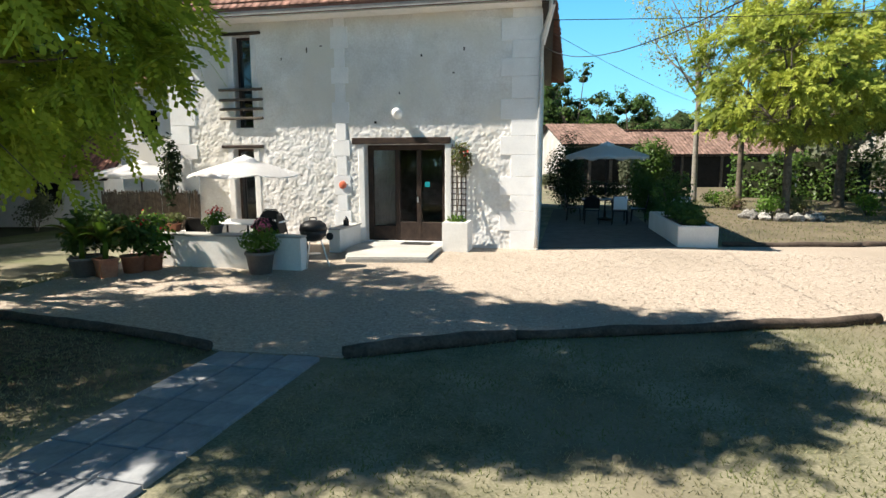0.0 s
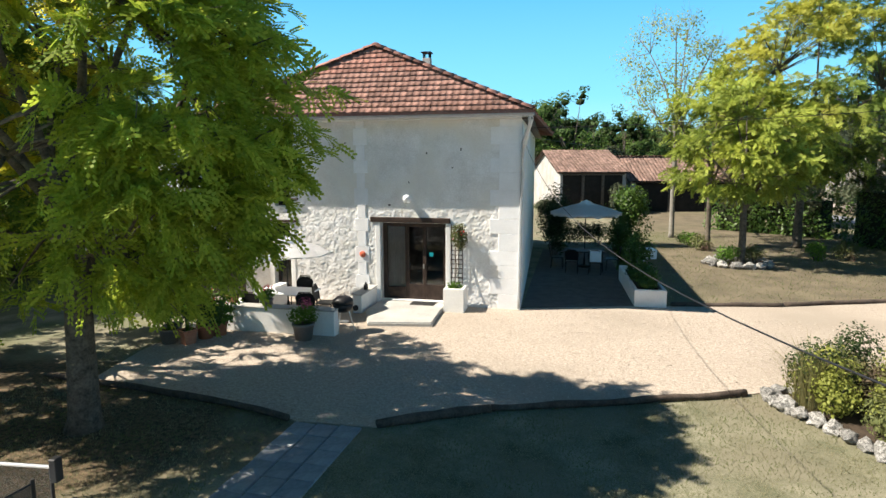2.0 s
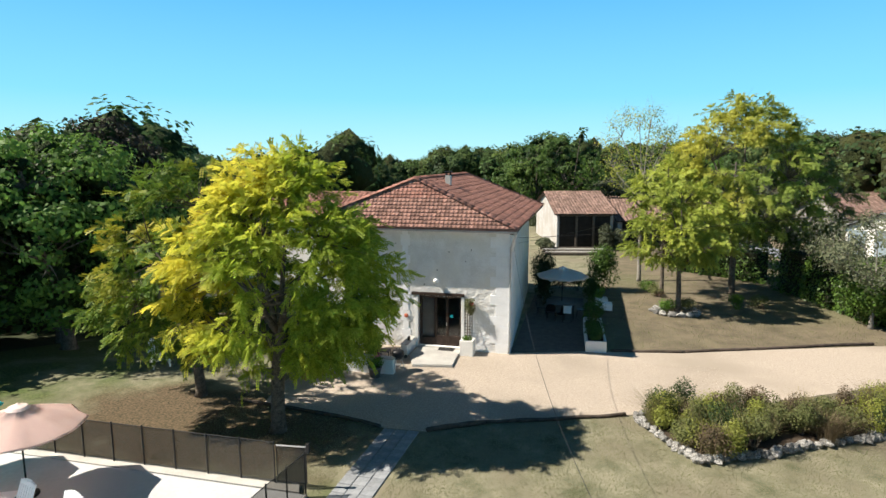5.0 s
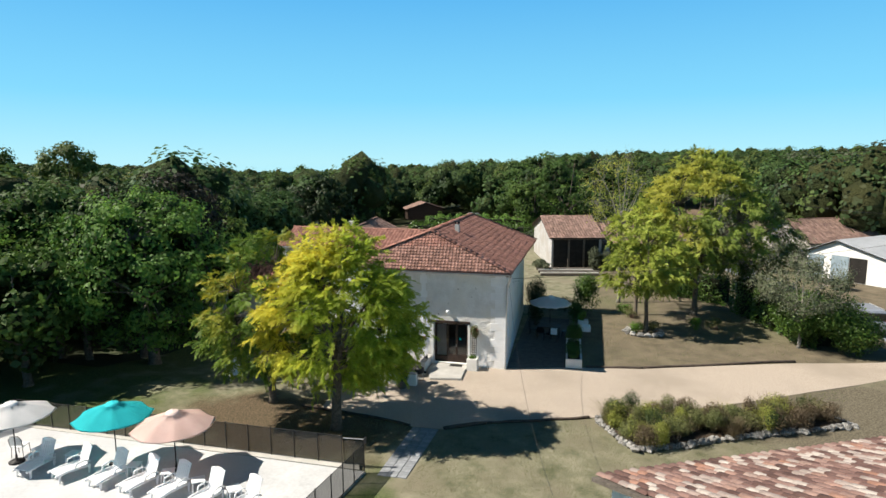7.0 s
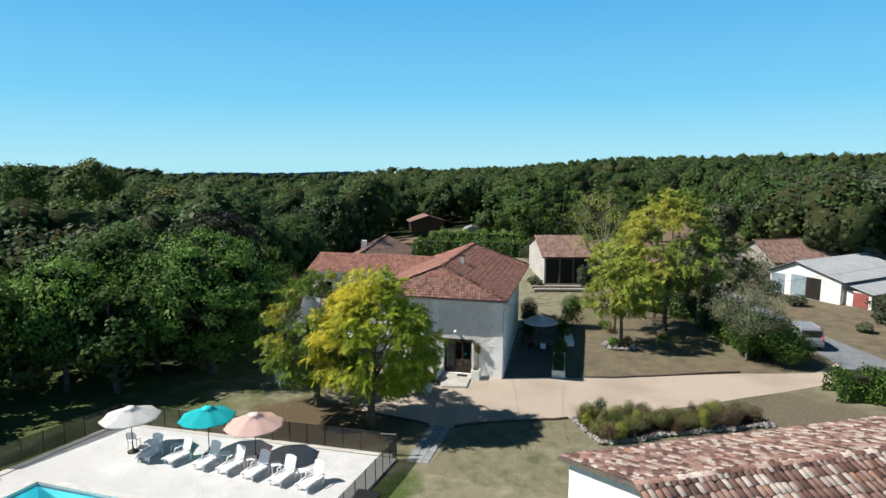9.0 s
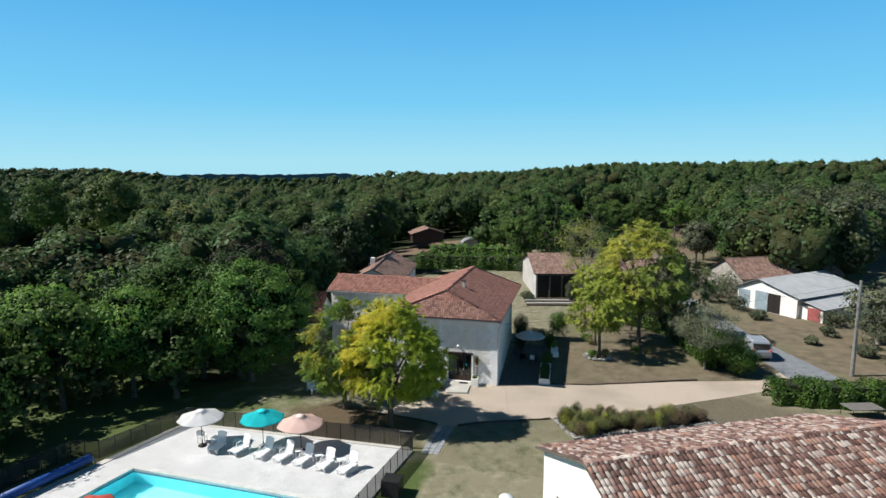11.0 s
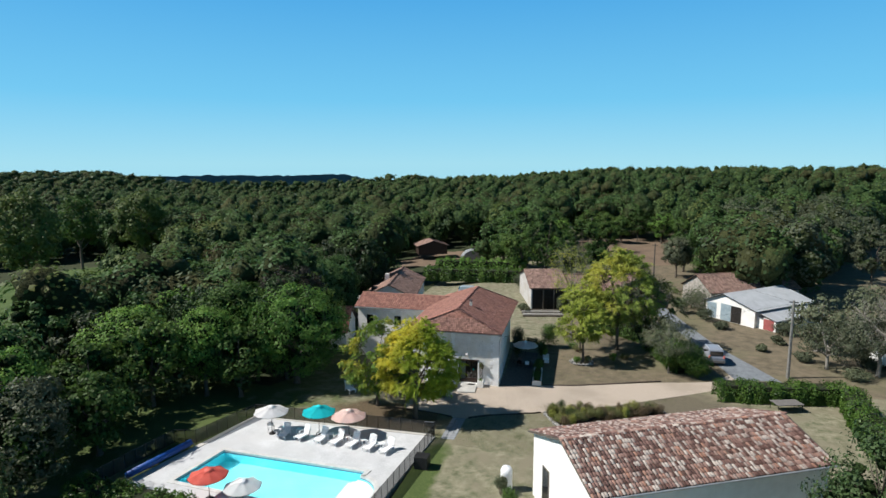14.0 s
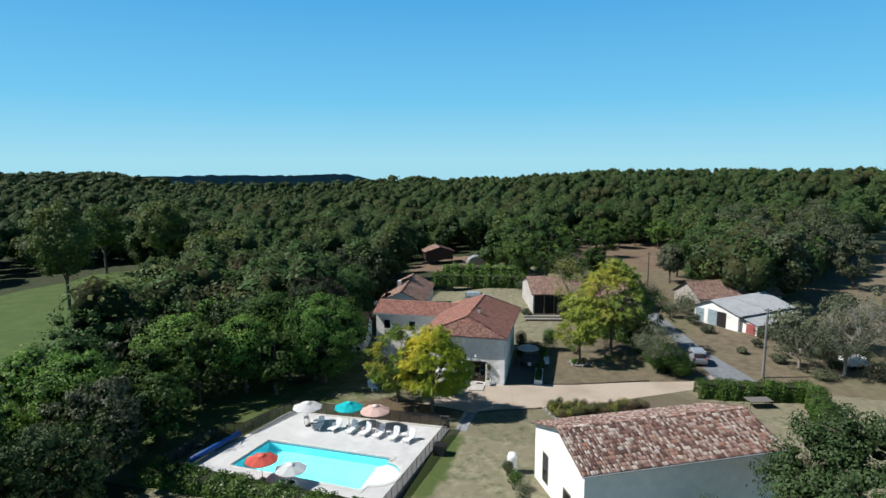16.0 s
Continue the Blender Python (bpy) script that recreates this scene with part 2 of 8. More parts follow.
M_RENDER = mat("lime_render", (0.62, 0.61, 0.585), (0.87, 0.87, 0.865), 1.6, 0.92, 0.6, 22, third=(0.76, 0.735, 0.68), third_scale=0.7)
M_PLASTER = mat("smooth_lime_plaster", (0.70, 0.70, 0.69), (0.84, 0.84, 0.83), 1.2, 0.9, 0.12, 14)
M_QUOIN = mat("limestone_block", (0.78, 0.785, 0.79), (0.89, 0.895, 0.90), 2.5, 0.85, 0.25, 26, piece=0.05)
M_OLDWALL = mat("old_grey_stone_wall", (0.20, 0.18, 0.155), (0.46, 0.43, 0.385), 1.8, 0.95, 0.6, 9)
M_BARNWALL = mat("pale_rubble_stone", (0.30, 0.29, 0.275), (0.60, 0.595, 0.585), 2.4, 0.95, 0.8, 8, third=(0.40, 0.37, 0.335), third_scale=0.6)
M_TUNNEL = mat("grey_tunnel_film", (0.20, 0.215, 0.22), (0.32, 0.335, 0.34), 1.5, 0.5, 0.1, 12)
M_WHITE = mat("white_masonry_paint", (0.70, 0.69, 0.66), (0.84, 0.83, 0.80), 1.5, 0.8, 0.2, 20)
M_WHITEP = mat("white_plastic", (0.80, 0.81, 0.82), (0.86, 0.86, 0.86), 4, 0.4, 0, 30, spec=0.5)
M_TILE = mat("clay_tile_red", (0.22, 0.092, 0.07), (0.39, 0.20, 0.155), 5, 0.85, 0.3, 40, island=0.42)
M_TILE_P = mat("clay_tile_red_piece", (0.20, 0.10, 0.08), (0.38, 0.215, 0.17), 5, 0.85, 0.3, 40, piece=0.42)
M_CANAL = mat("canal_tile_rust", (0.17, 0.075, 0.06), (0.30, 0.155, 0.12), 4, 0.88, 0.3, 40, island=0.25)


def tile_mat(name, single):
    """Old roof tiles: every tile of its own colour, from dark rust to pale lichened clay, with stains."""
    m = mat(name, (0.55, 0.53, 0.52), (1.0, 1.0, 1.0), 3.0, 0.9, 0.35, 20, spread=(0.3, 0.6))
    N, L = m.node_tree.nodes, m.node_tree.links
    rnd = N.new("ShaderNodeObjectInfo").outputs["Random"] if single else N.new("ShaderNodeNewGeometry").outputs["Random Per Island"]
    ramp = N.new("ShaderNodeValToRGB")
    e = ramp.color_ramp.elements
    e[0].position, e[0].color = 0.0, (0.10, 0.055, 0.045, 1)
    e[1].position, e[1].color = 1.0, (0.58, 0.50, 0.44, 1)
    for at, c in ((0.18, (0.16, 0.09, 0.076)), (0.40, (0.26, 0.155, 0.13)), (0.58, (0.36, 0.235, 0.195)), (0.66, (0.38, 0.20, 0.14)), (0.71, (0.37, 0.29, 0.255)), (0.86, (0.50, 0.43, 0.38))):
        e.new(at).color = (*c, 1)
    L.new(rnd, ramp.inputs["Fac"])
    mx = N.new("ShaderNodeMix")
    mx.data_type, mx.blend_type = 'RGBA', 'MULTIPLY'
    mx.inputs["Factor"].default_value = 1.0
    p = N["Principled BSDF"]
    L.new(p.inputs["Base Color"].links[0].from_socket, mx.inputs["A"])
    L.new(ramp.outputs["Color"], mx.inputs["B"])
    L.new(mx.outputs["Result"], p.inputs["Base Color"])
    return m


M_OLD, M_OLD_P = tile_mat("weathered_canal_tile", False), tile_mat("weathered_canal_tile_piece", True)
M_WOODD = mat("dark_stained_wood", (0.018, 0.012, 0.010), (0.06, 0.038, 0.028), 6, 0.6, 0.3, 60)
M_OAKGREY = mat("weathered_oak", (0.06, 0.05, 0.042), (0.17, 0.145, 0.12), 5, 0.9, 0.6, 40)
M_LOG = mat("split_log_edging", (0.035, 0.027, 0.022), (0.13, 0.10, 0.08), 4, 0.95, 0.8, 30)
M_BARK = mat("tree_bark", (0.045, 0.036, 0.028), (0.19, 0.16, 0.125), 7, 0.95, 1.0, 26)
M_GREYBARK = mat("pale_grey_twigs", (0.15, 0.138, 0.12), (0.30, 0.28, 0.245), 6, 0.95, 0.4, 30)
M_ZINC = mat("zinc_gutter", (0.42, 0.44, 0.46), (0.60, 0.62, 0.64), 3, 0.45, 0.05, 20, metal=0.6)
M_IRON = mat("black_iron", (0.012, 0.012, 0.012), (0.03, 0.03, 0.03), 8, 0.55, 0.1, 60, metal=0.5)
M_BLACKP = mat("black_plastic", (0.012, 0.012, 0.013), (0.028, 0.028, 0.03), 6, 0.45, 0, 40)
M_POLE = mat("weathered_pole", (0.13, 0.125, 0.115), (0.26, 0.25, 0.23), 3, 0.95, 0.3, 30)
M_STEEL = mat("bright_steel", (0.5, 0.5, 0.5), (0.65, 0.65, 0.65), 5, 0.3, 0, 30, metal=1.0)
M_CONCRETE = mat("pale_concrete", (0.43, 0.44, 0.45), (0.60, 0.61, 0.62), 0.7, 0.9, 0.1, 9, third=(0.50, 0.505, 0.51), third_scale=0.25)
M_KERB = mat("grey_concrete_kerb", (0.40, 0.39, 0.36), (0.56, 0.54, 0.50), 1.2, 0.95, 0.3, 20)
M_SLAB = mat("paving_slab", (0.19, 0.20, 0.215), (0.30, 0.315, 0.33), 2.5, 0.9, 0.2, 24, piece=0.1)
M_STEP = mat("worn_stone_step", (0.34, 0.33, 0.31), (0.48, 0.47, 0.44), 1.5, 0.9, 0.2, 18)
M_GRAVEL = mat("limestone_gravel", (0.29, 0.24, 0.195), (0.53, 0.455, 0.378), 16, 0.95, 0.7, 60, spread=(0.36, 0.62), third=(0.34, 0.29, 0.235), third_scale=0.22)
M_PATIO = mat("patio_paving", (0.075, 0.068, 0.062), (0.145, 0.13, 0.118), 3, 0.95, 0.5, 40)
M_ROAD = mat("grey_asphalt", (0.13, 0.145, 0.16), (0.22, 0.24, 0.26), 1.5, 0.95, 0.3, 40)
M_STONE = mat("white_field_stone", (0.10, 0.098, 0.092), (0.42, 0.41, 0.39), 7, 0.95, 1.0, 26, piece=0.35, spread=(0.42, 0.6))
M_TERRA = mat("terracotta_pot", (0.30, 0.12, 0.07), (0.44, 0.20, 0.12), 6, 0.85, 0.1, 30)
M_GREYPOT = mat("grey_plastic_pot", (0.13, 0.12, 0.115), (0.19, 0.18, 0.17), 5, 0.6, 0.05, 30)
M_CANVAS_W = mat("white_canvas", (0.72, 0.72, 0.72), (0.82, 0.82, 0.83), 2, 0.9, 0.05, 40)
M_CANVAS_T = mat("turquoise_canvas", (0.02, 0.55, 0.60), (0.03, 0.66, 0.70), 2, 0.85, 0.05, 40)
M_CANVAS_P = mat("salmon_canvas", (0.80, 0.60, 0.55), (0.87, 0.68, 0.62), 2, 0.85, 0.05, 40)
M_CANVAS_R = mat("coral_canvas", (0.70, 0.14, 0.11), (0.78, 0.20, 0.15), 2, 0.85, 0.05, 40)
M_LINER = mat("pool_liner", (0.16, 0.70, 0.78), (0.22, 0.78, 0.86), 0.5, 0.6, 0, 8)
M_COPING = mat("pale_coping_stone", (0.46, 0.46, 0.45), (0.62, 0.62, 0.61), 2.0, 0.9, 0.2, 20)
M_STEPS = mat("pale_pool_step", (0.55, 0.80, 0.83), (0.62, 0.86, 0.88), 0.5, 0.6, 0, 8)
M_TILEBLUE = mat("pool_edge_tile", (0.05, 0.13, 0.20), (0.13, 0.26, 0.34), 6, 0.4, 0, 40)
M_BLUE = mat("blue_cover_roll", (0.01, 0.05, 0.22), (0.02, 0.09, 0.34), 3, 0.5, 0.1, 20)
M_METALROOF = mat("grey_sheet_roof", (0.36, 0.38, 0.40), (0.50, 0.52, 0.54), 0.8, 0.6, 0.1, 12, metal=0.2)
M_BLUEWOOD = mat("blue_grey_boards", (0.20, 0.27, 0.31), (0.33, 0.40, 0.44), 2, 0.9, 0.2, 30)
M_REDWOOD = mat("faded_red_boards", (0.24, 0.06, 0.06), (0.36, 0.12, 0.11), 2, 0.9, 0.2, 30)
M_DARKIN = mat("dark_interior", (0.012, 0.011, 0.010), (0.03, 0.027, 0.024), 2, 0.95)
M_CURTAIN = mat("white_lace_curtain", (0.42, 0.42, 0.41), (0.60, 0.60, 0.58), 8, 0.95, 0.2, 60)
M_REED = mat("brown_reed_screen", (0.07, 0.055, 0.045), (0.20, 0.16, 0.125), 7, 0.95, 0.8, 50)
M_SOIL = mat("dark_soil", (0.03, 0.022, 0.016), (0.09, 0.065, 0.045), 5, 1.0, 0.6, 30)
M_REDDISC = mat("red_ceramic", (0.50, 0.10, 0.05), (0.66, 0.18, 0.10), 10, 0.5, 0.2, 60)
M_RUBBER = mat("rubber", (0.015, 0.015, 0.015), (0.03, 0.03, 0.03), 8, 0.8)
M_CARPAINT = mat("silver_car_paint", (0.24, 0.26, 0.30), (0.29, 0.31, 0.35), 2, 0.25, 0, 20, spec=0.6)
M_SILVER = mat("silver_paint", (0.50, 0.51, 0.52), (0.60, 0.61, 0.62), 2, 0.35, 0, 20, metal=0.4)
M_GLASSDARK = mat("dark_window_glass", (0.010, 0.012, 0.014), (0.018, 0.020, 0.022), 2, 0.05, 0, 10, spec=0.8)
M_NET = net_mat("black_fence_net", (0.020, 0.021, 0.020), 0.74)
M_GLASS = glass_mat("clear_glass", (0.95, 0.97, 0.97))
M_WATER = glass_mat("pool_water", (0.86, 0.98, 1.0), 0.03, 1.33)


def ripple(m):
    N, L = m.node_tree.nodes, m.node_tree.links
    co, nz, b = N.new("ShaderNodeTexCoord"), N.new("ShaderNodeTexNoise"), N.new("ShaderNodeBump")
    nz.inputs["Scale"].default_value = 3.2
    nz.inputs["Detail"].default_value = 3
    b.inputs["Strength"].default_value, b.inputs["Distance"].default_value = 0.5, 0.03
    L.new(co.outputs["Object"], nz.inputs["Vector"])
    L.new(nz.outputs["Fac"], b.inputs["Height"])
    L.new(b.outputs["Normal"], N["Principled BSDF"].inputs["Normal"])


ripple(M_WATER)

# yellowing leaves, with the yellow also weighted sunward and up to paint sunlight
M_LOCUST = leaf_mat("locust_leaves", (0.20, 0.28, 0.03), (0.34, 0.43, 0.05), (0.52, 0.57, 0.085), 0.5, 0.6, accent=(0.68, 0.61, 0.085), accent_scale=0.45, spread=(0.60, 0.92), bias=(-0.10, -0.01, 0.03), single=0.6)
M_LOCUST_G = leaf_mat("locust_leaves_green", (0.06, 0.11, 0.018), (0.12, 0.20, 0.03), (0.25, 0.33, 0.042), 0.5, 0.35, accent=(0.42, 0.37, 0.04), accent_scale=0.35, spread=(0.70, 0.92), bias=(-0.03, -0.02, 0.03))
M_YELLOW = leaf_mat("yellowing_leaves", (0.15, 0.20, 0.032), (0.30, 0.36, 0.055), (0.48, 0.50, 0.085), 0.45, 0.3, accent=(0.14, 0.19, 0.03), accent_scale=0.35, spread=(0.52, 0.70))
# yellower upper west is sunlight put into colour; the shaded side stays green
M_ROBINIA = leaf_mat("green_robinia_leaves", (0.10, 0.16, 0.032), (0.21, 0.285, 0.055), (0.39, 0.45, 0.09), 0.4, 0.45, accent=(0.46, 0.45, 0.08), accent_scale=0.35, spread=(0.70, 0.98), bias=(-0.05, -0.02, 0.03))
M_ROBINIA_D = leaf_mat("dull_robinia_leaves", (0.045, 0.07, 0.02), (0.09, 0.125, 0.035), (0.17, 0.20, 0.06), 0.4, 0.3)
M_PURPLE = leaf_mat("dark_bronze_leaves", (0.012, 0.013, 0.009), (0.028, 0.026, 0.017), (0.055, 0.046, 0.028), 0.4, 0.2, single=0.4)
M_WALNUT = leaf_mat("walnut_leaves", (0.024, 0.048, 0.016), (0.048, 0.086, 0.028), (0.092, 0.14, 0.05), 0.4, 0.25, single=0.4)
M_OAK = leaf_mat("oak_leaves", (0.03594, 0.07507, 0.0179), (0.07008, 0.1304, 0.02775), (0.1375, 0.2087, 0.04411), 0.3, 0.38, accent=(0.09, 0.08, 0.025), accent_scale=0.12, spread=(0.6, 0.8), single=0.3, tone=0.45)
M_MAPLE = leaf_mat("bright_green_leaves", (0.05, 0.12, 0.018), (0.10, 0.20, 0.026), (0.19, 0.30, 0.045), 0.35, 0.35)
M_MAPLE_D = leaf_mat("green_maple_leaves", (0.07297, 0.1539, 0.03243), (0.1374, 0.2597, 0.04865), (0.2597, 0.4054, 0.08108), 0.35, 0.42, tone=0.45)
M_WOODS = leaf_mat("woodland_leaves", (0.0328, 0.0731, 0.0214), (0.063, 0.124, 0.034), (0.116, 0.187, 0.0529), 0.13, 0.3, accent=(0.12, 0.135, 0.03), accent_scale=0.06, spread=(0.52, 0.72), single=0.18, tone=0.45)
M_DARKLEAF = leaf_mat("dark_evergreen_leaves", (0.010, 0.022, 0.008), (0.02, 0.04, 0.012), (0.04, 0.07, 0.018), 0.4, 0.2)
M_GREYOAK = leaf_mat("dull_grey_green_leaves", (0.04697, 0.06039, 0.03489), (0.08052, 0.09662, 0.05636), (0.1342, 0.1476, 0.08723), 0.3, 0.25, single=0.3, tone=0.45)
M_POPLAR = leaf_mat("pale_poplar_leaves", (0.045, 0.075, 0.02), (0.085, 0.125, 0.03), (0.15, 0.19, 0.05), 0.25, 0.3, single=0.3)
M_RUST = leaf_mat("browning_leaves", (0.035, 0.036, 0.016), (0.07, 0.062, 0.026), (0.12, 0.10, 0.04), 0.3, 0.25, single=0.3, tone=0.45)
M_OLIVE = leaf_mat("grey_green_leaves", (0.07, 0.09, 0.05), (0.13, 0.15, 0.085), (0.22, 0.23, 0.14), 0.4, 0.3)
M_HEDGE = leaf_mat("laurel_leaves", (0.03, 0.068, 0.014), (0.066, 0.128, 0.022), (0.13, 0.215, 0.04), 0.8, 0.25, rough=0.4)
M_BED = leaf_mat("border_plants", (0.09, 0.115, 0.04), (0.17, 0.19, 0.07), (0.29, 0.28, 0.11), 0.9, 0.35, accent=(0.16, 0.10, 0.08), accent_scale=0.7, single=0.25)
M_BED_Y = leaf_mat("yellow_green_border_leaves", (0.14, 0.165, 0.035), (0.26, 0.285, 0.06), (0.40, 0.40, 0.10), 0.9, 0.3, single=0.25)
M_BED_D = leaf_mat("dark_border_leaves", (0.022, 0.042, 0.015), (0.048, 0.078, 0.026), (0.09, 0.13, 0.045), 0.9, 0.3, single=0.25)
M_BED_R = leaf_mat("brown_border_leaves", (0.07, 0.052, 0.035), (0.14, 0.105, 0.065), (0.22, 0.17, 0.11), 0.9, 0.3, single=0.25)
M_BROWNGRASS = leaf_mat("brown_grass_blades", (0.09, 0.07, 0.04), (0.16, 0.125, 0.075), (0.26, 0.21, 0.13), 0.9, 0.3)
M_BLADE = leaf_mat("short_lawn_blades", (0.17, 0.175, 0.085), (0.26, 0.245, 0.145), (0.38, 0.345, 0.225), 0.9, 0.4, rough=0.8, accent=(0.15, 0.18, 0.07), accent_scale=1.1, spread=(0.45, 0.6))
M_STRAW = leaf_mat("dry_grass_blades", (0.12, 0.125, 0.045), (0.215, 0.20, 0.085), (0.36, 0.315, 0.155), 0.9, 0.3)
M_BANANA = leaf_mat("banana_leaves", (0.04, 0.09, 0.012), (0.10, 0.18, 0.02), (0.17, 0.26, 0.03), 2.0, 0.4, rough=0.4, accent=(0.13, 0.05, 0.03), accent_scale=1.2)
M_FLOWER = leaf_mat("red_geranium_petals", (0.45, 0.015, 0.02), (0.62, 0.03, 0.03), (0.75, 0.06, 0.05), 3, 0.3)
M_PINK = leaf_mat("pink_geranium_petals", (0.50, 0.06, 0.16), (0.66, 0.12, 0.25), (0.75, 0.2, 0.34), 3, 0.3)

M_WOODS_B = leaf_mat("woodland_leaves_dark", (0.0216, 0.0456, 0.0156), (0.0432, 0.0792, 0.024), (0.084, 0.126, 0.036), 0.16, 0.2, accent=(0.075, 0.062, 0.03), accent_scale=0.09, spread=(0.6, 0.75), single=0.18, tone=0.45)
M_FADED = mat("faded_canal_tile", (0.16, 0.095, 0.075), (0.29, 0.195, 0.16), 2.5, 0.9, 0.3, 18, island=0.3)


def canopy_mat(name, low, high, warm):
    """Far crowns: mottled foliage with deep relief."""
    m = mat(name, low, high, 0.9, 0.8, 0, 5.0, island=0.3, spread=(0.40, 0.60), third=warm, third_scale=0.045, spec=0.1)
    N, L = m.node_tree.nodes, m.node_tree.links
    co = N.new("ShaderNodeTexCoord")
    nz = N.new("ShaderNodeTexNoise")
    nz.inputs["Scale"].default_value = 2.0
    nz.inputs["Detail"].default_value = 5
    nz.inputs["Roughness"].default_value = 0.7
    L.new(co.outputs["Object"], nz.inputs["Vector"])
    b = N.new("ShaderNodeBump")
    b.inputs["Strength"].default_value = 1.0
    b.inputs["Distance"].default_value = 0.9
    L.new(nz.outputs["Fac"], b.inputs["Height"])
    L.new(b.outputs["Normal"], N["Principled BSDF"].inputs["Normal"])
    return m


# mottled foliage lumps of far crowns, kept dark for the shade within
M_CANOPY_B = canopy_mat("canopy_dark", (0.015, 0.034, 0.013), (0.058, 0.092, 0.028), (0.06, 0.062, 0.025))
# solid lumps behind the leaves; inside-crown shade is put in this dark colour
M_CORE = canopy_mat("shade_dark_core", (0.012, 0.025, 0.009), (0.05, 0.082, 0.024), (0.03, 0.05, 0.016))
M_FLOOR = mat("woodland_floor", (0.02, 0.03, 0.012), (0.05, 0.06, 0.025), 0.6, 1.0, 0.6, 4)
M_BROWN = mat("dry_brown_lawn", (0.082, 0.07, 0.046), (0.198, 0.162, 0.11), 0.8, 1.0, 0.7, 22, spread=(0.34, 0.64), third=(0.14, 0.135, 0.075), third_scale=0.09)


# ---- ground and setting ----
def height(x, y):
    """The lie of the land: level round the house, lower to the west, a wooded rise to the north-east."""
    x, y = np.asarray(x, float), np.asarray(y, float)
    d = np.hypot(x, y - 5)
    z = -1.0 * smooth01(-13, -21, x) * smooth01(6, 14, y)
    z = z - 2.6 * smooth01(-26, -60, x) * smooth01(-60, -10, y + 0 * x)
    far = smooth01(120, 450, d)
    way = x / np.maximum(d, 1)
    rise = np.interp(way, (-1, -0.74, -0.66, -0.5, -0.41, -0.36, -0.175, 0.0, 0.34, 1), (-6, -7, -12, -14, -10, -6.5, -2.5, 4.5, 6.5, 6.5))
    z = z * (1 - far) + far * rise
    brow = 600 + 600 * smooth01(-0.66, -0.74, way)
    z = z - 52 * smooth01(0, 1, (d - brow) / 1000) - 70 * smooth01(1700, 2500, d)
    return z


def make_ground():
    def axis(lo, hi):
        a = np.concatenate((np.arange(lo, hi, 0.9), hi + np.cumsum(0.9 * 1.13 ** np.arange(1, 50)), ))
        b = lo - np.cumsum(0.9 * 1.13 ** np.arange(1, 50))
        return np.sort(np.concatenate((b, a)))
    xs, ys = axis(-26, 30), axis(-14, 30)
    X, Y = np.meshgrid(xs, ys, indexing='ij')
    Z = height(X, Y)
    # shallow unevenness of a mown lawn, away from built ground
    lawn = np.array([[noise.noise((x * 0.5, y * 0.5, 0)) for y in ys] for x in xs])
    Z = Z + 0.025 * lawn * smooth01(3, -1, 0 * Y) - 0.012
    # the pool basin cuts into the ground
    inside = (X > -21.6) & (X < -5.2) & (Y > -13) & (Y < 0.4)
    Z = np.where(inside, -2.2, Z)
    n, m = len(xs), len(ys)
    idx = np.arange(n * m).reshape(n, m)
    F = np.stack((idx[:-1, :-1], idx[1:, :-1], idx[1:, 1:], idx[:-1, 1:]), -1).reshape(-1, 4)
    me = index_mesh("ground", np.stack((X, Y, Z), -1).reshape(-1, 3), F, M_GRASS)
    me.polygons.foreach_set("use_smooth", [True] * len(me.polygons))
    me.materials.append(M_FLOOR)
    me.materials.append(M_BROWN)
    cx, cy = (X[:-1, :-1] + X[1:, 1:]) / 2, (Y[:-1, :-1] + Y[1:, 1:]) / 2
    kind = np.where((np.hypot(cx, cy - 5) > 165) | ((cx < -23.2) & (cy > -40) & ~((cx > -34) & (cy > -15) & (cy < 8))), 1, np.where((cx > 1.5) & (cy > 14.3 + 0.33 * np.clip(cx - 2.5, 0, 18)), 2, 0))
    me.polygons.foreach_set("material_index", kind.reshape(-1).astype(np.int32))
    return tagged(new("ground", me), "dry mown lawn with worn straw-coloured patches", "ground", kind="structure")


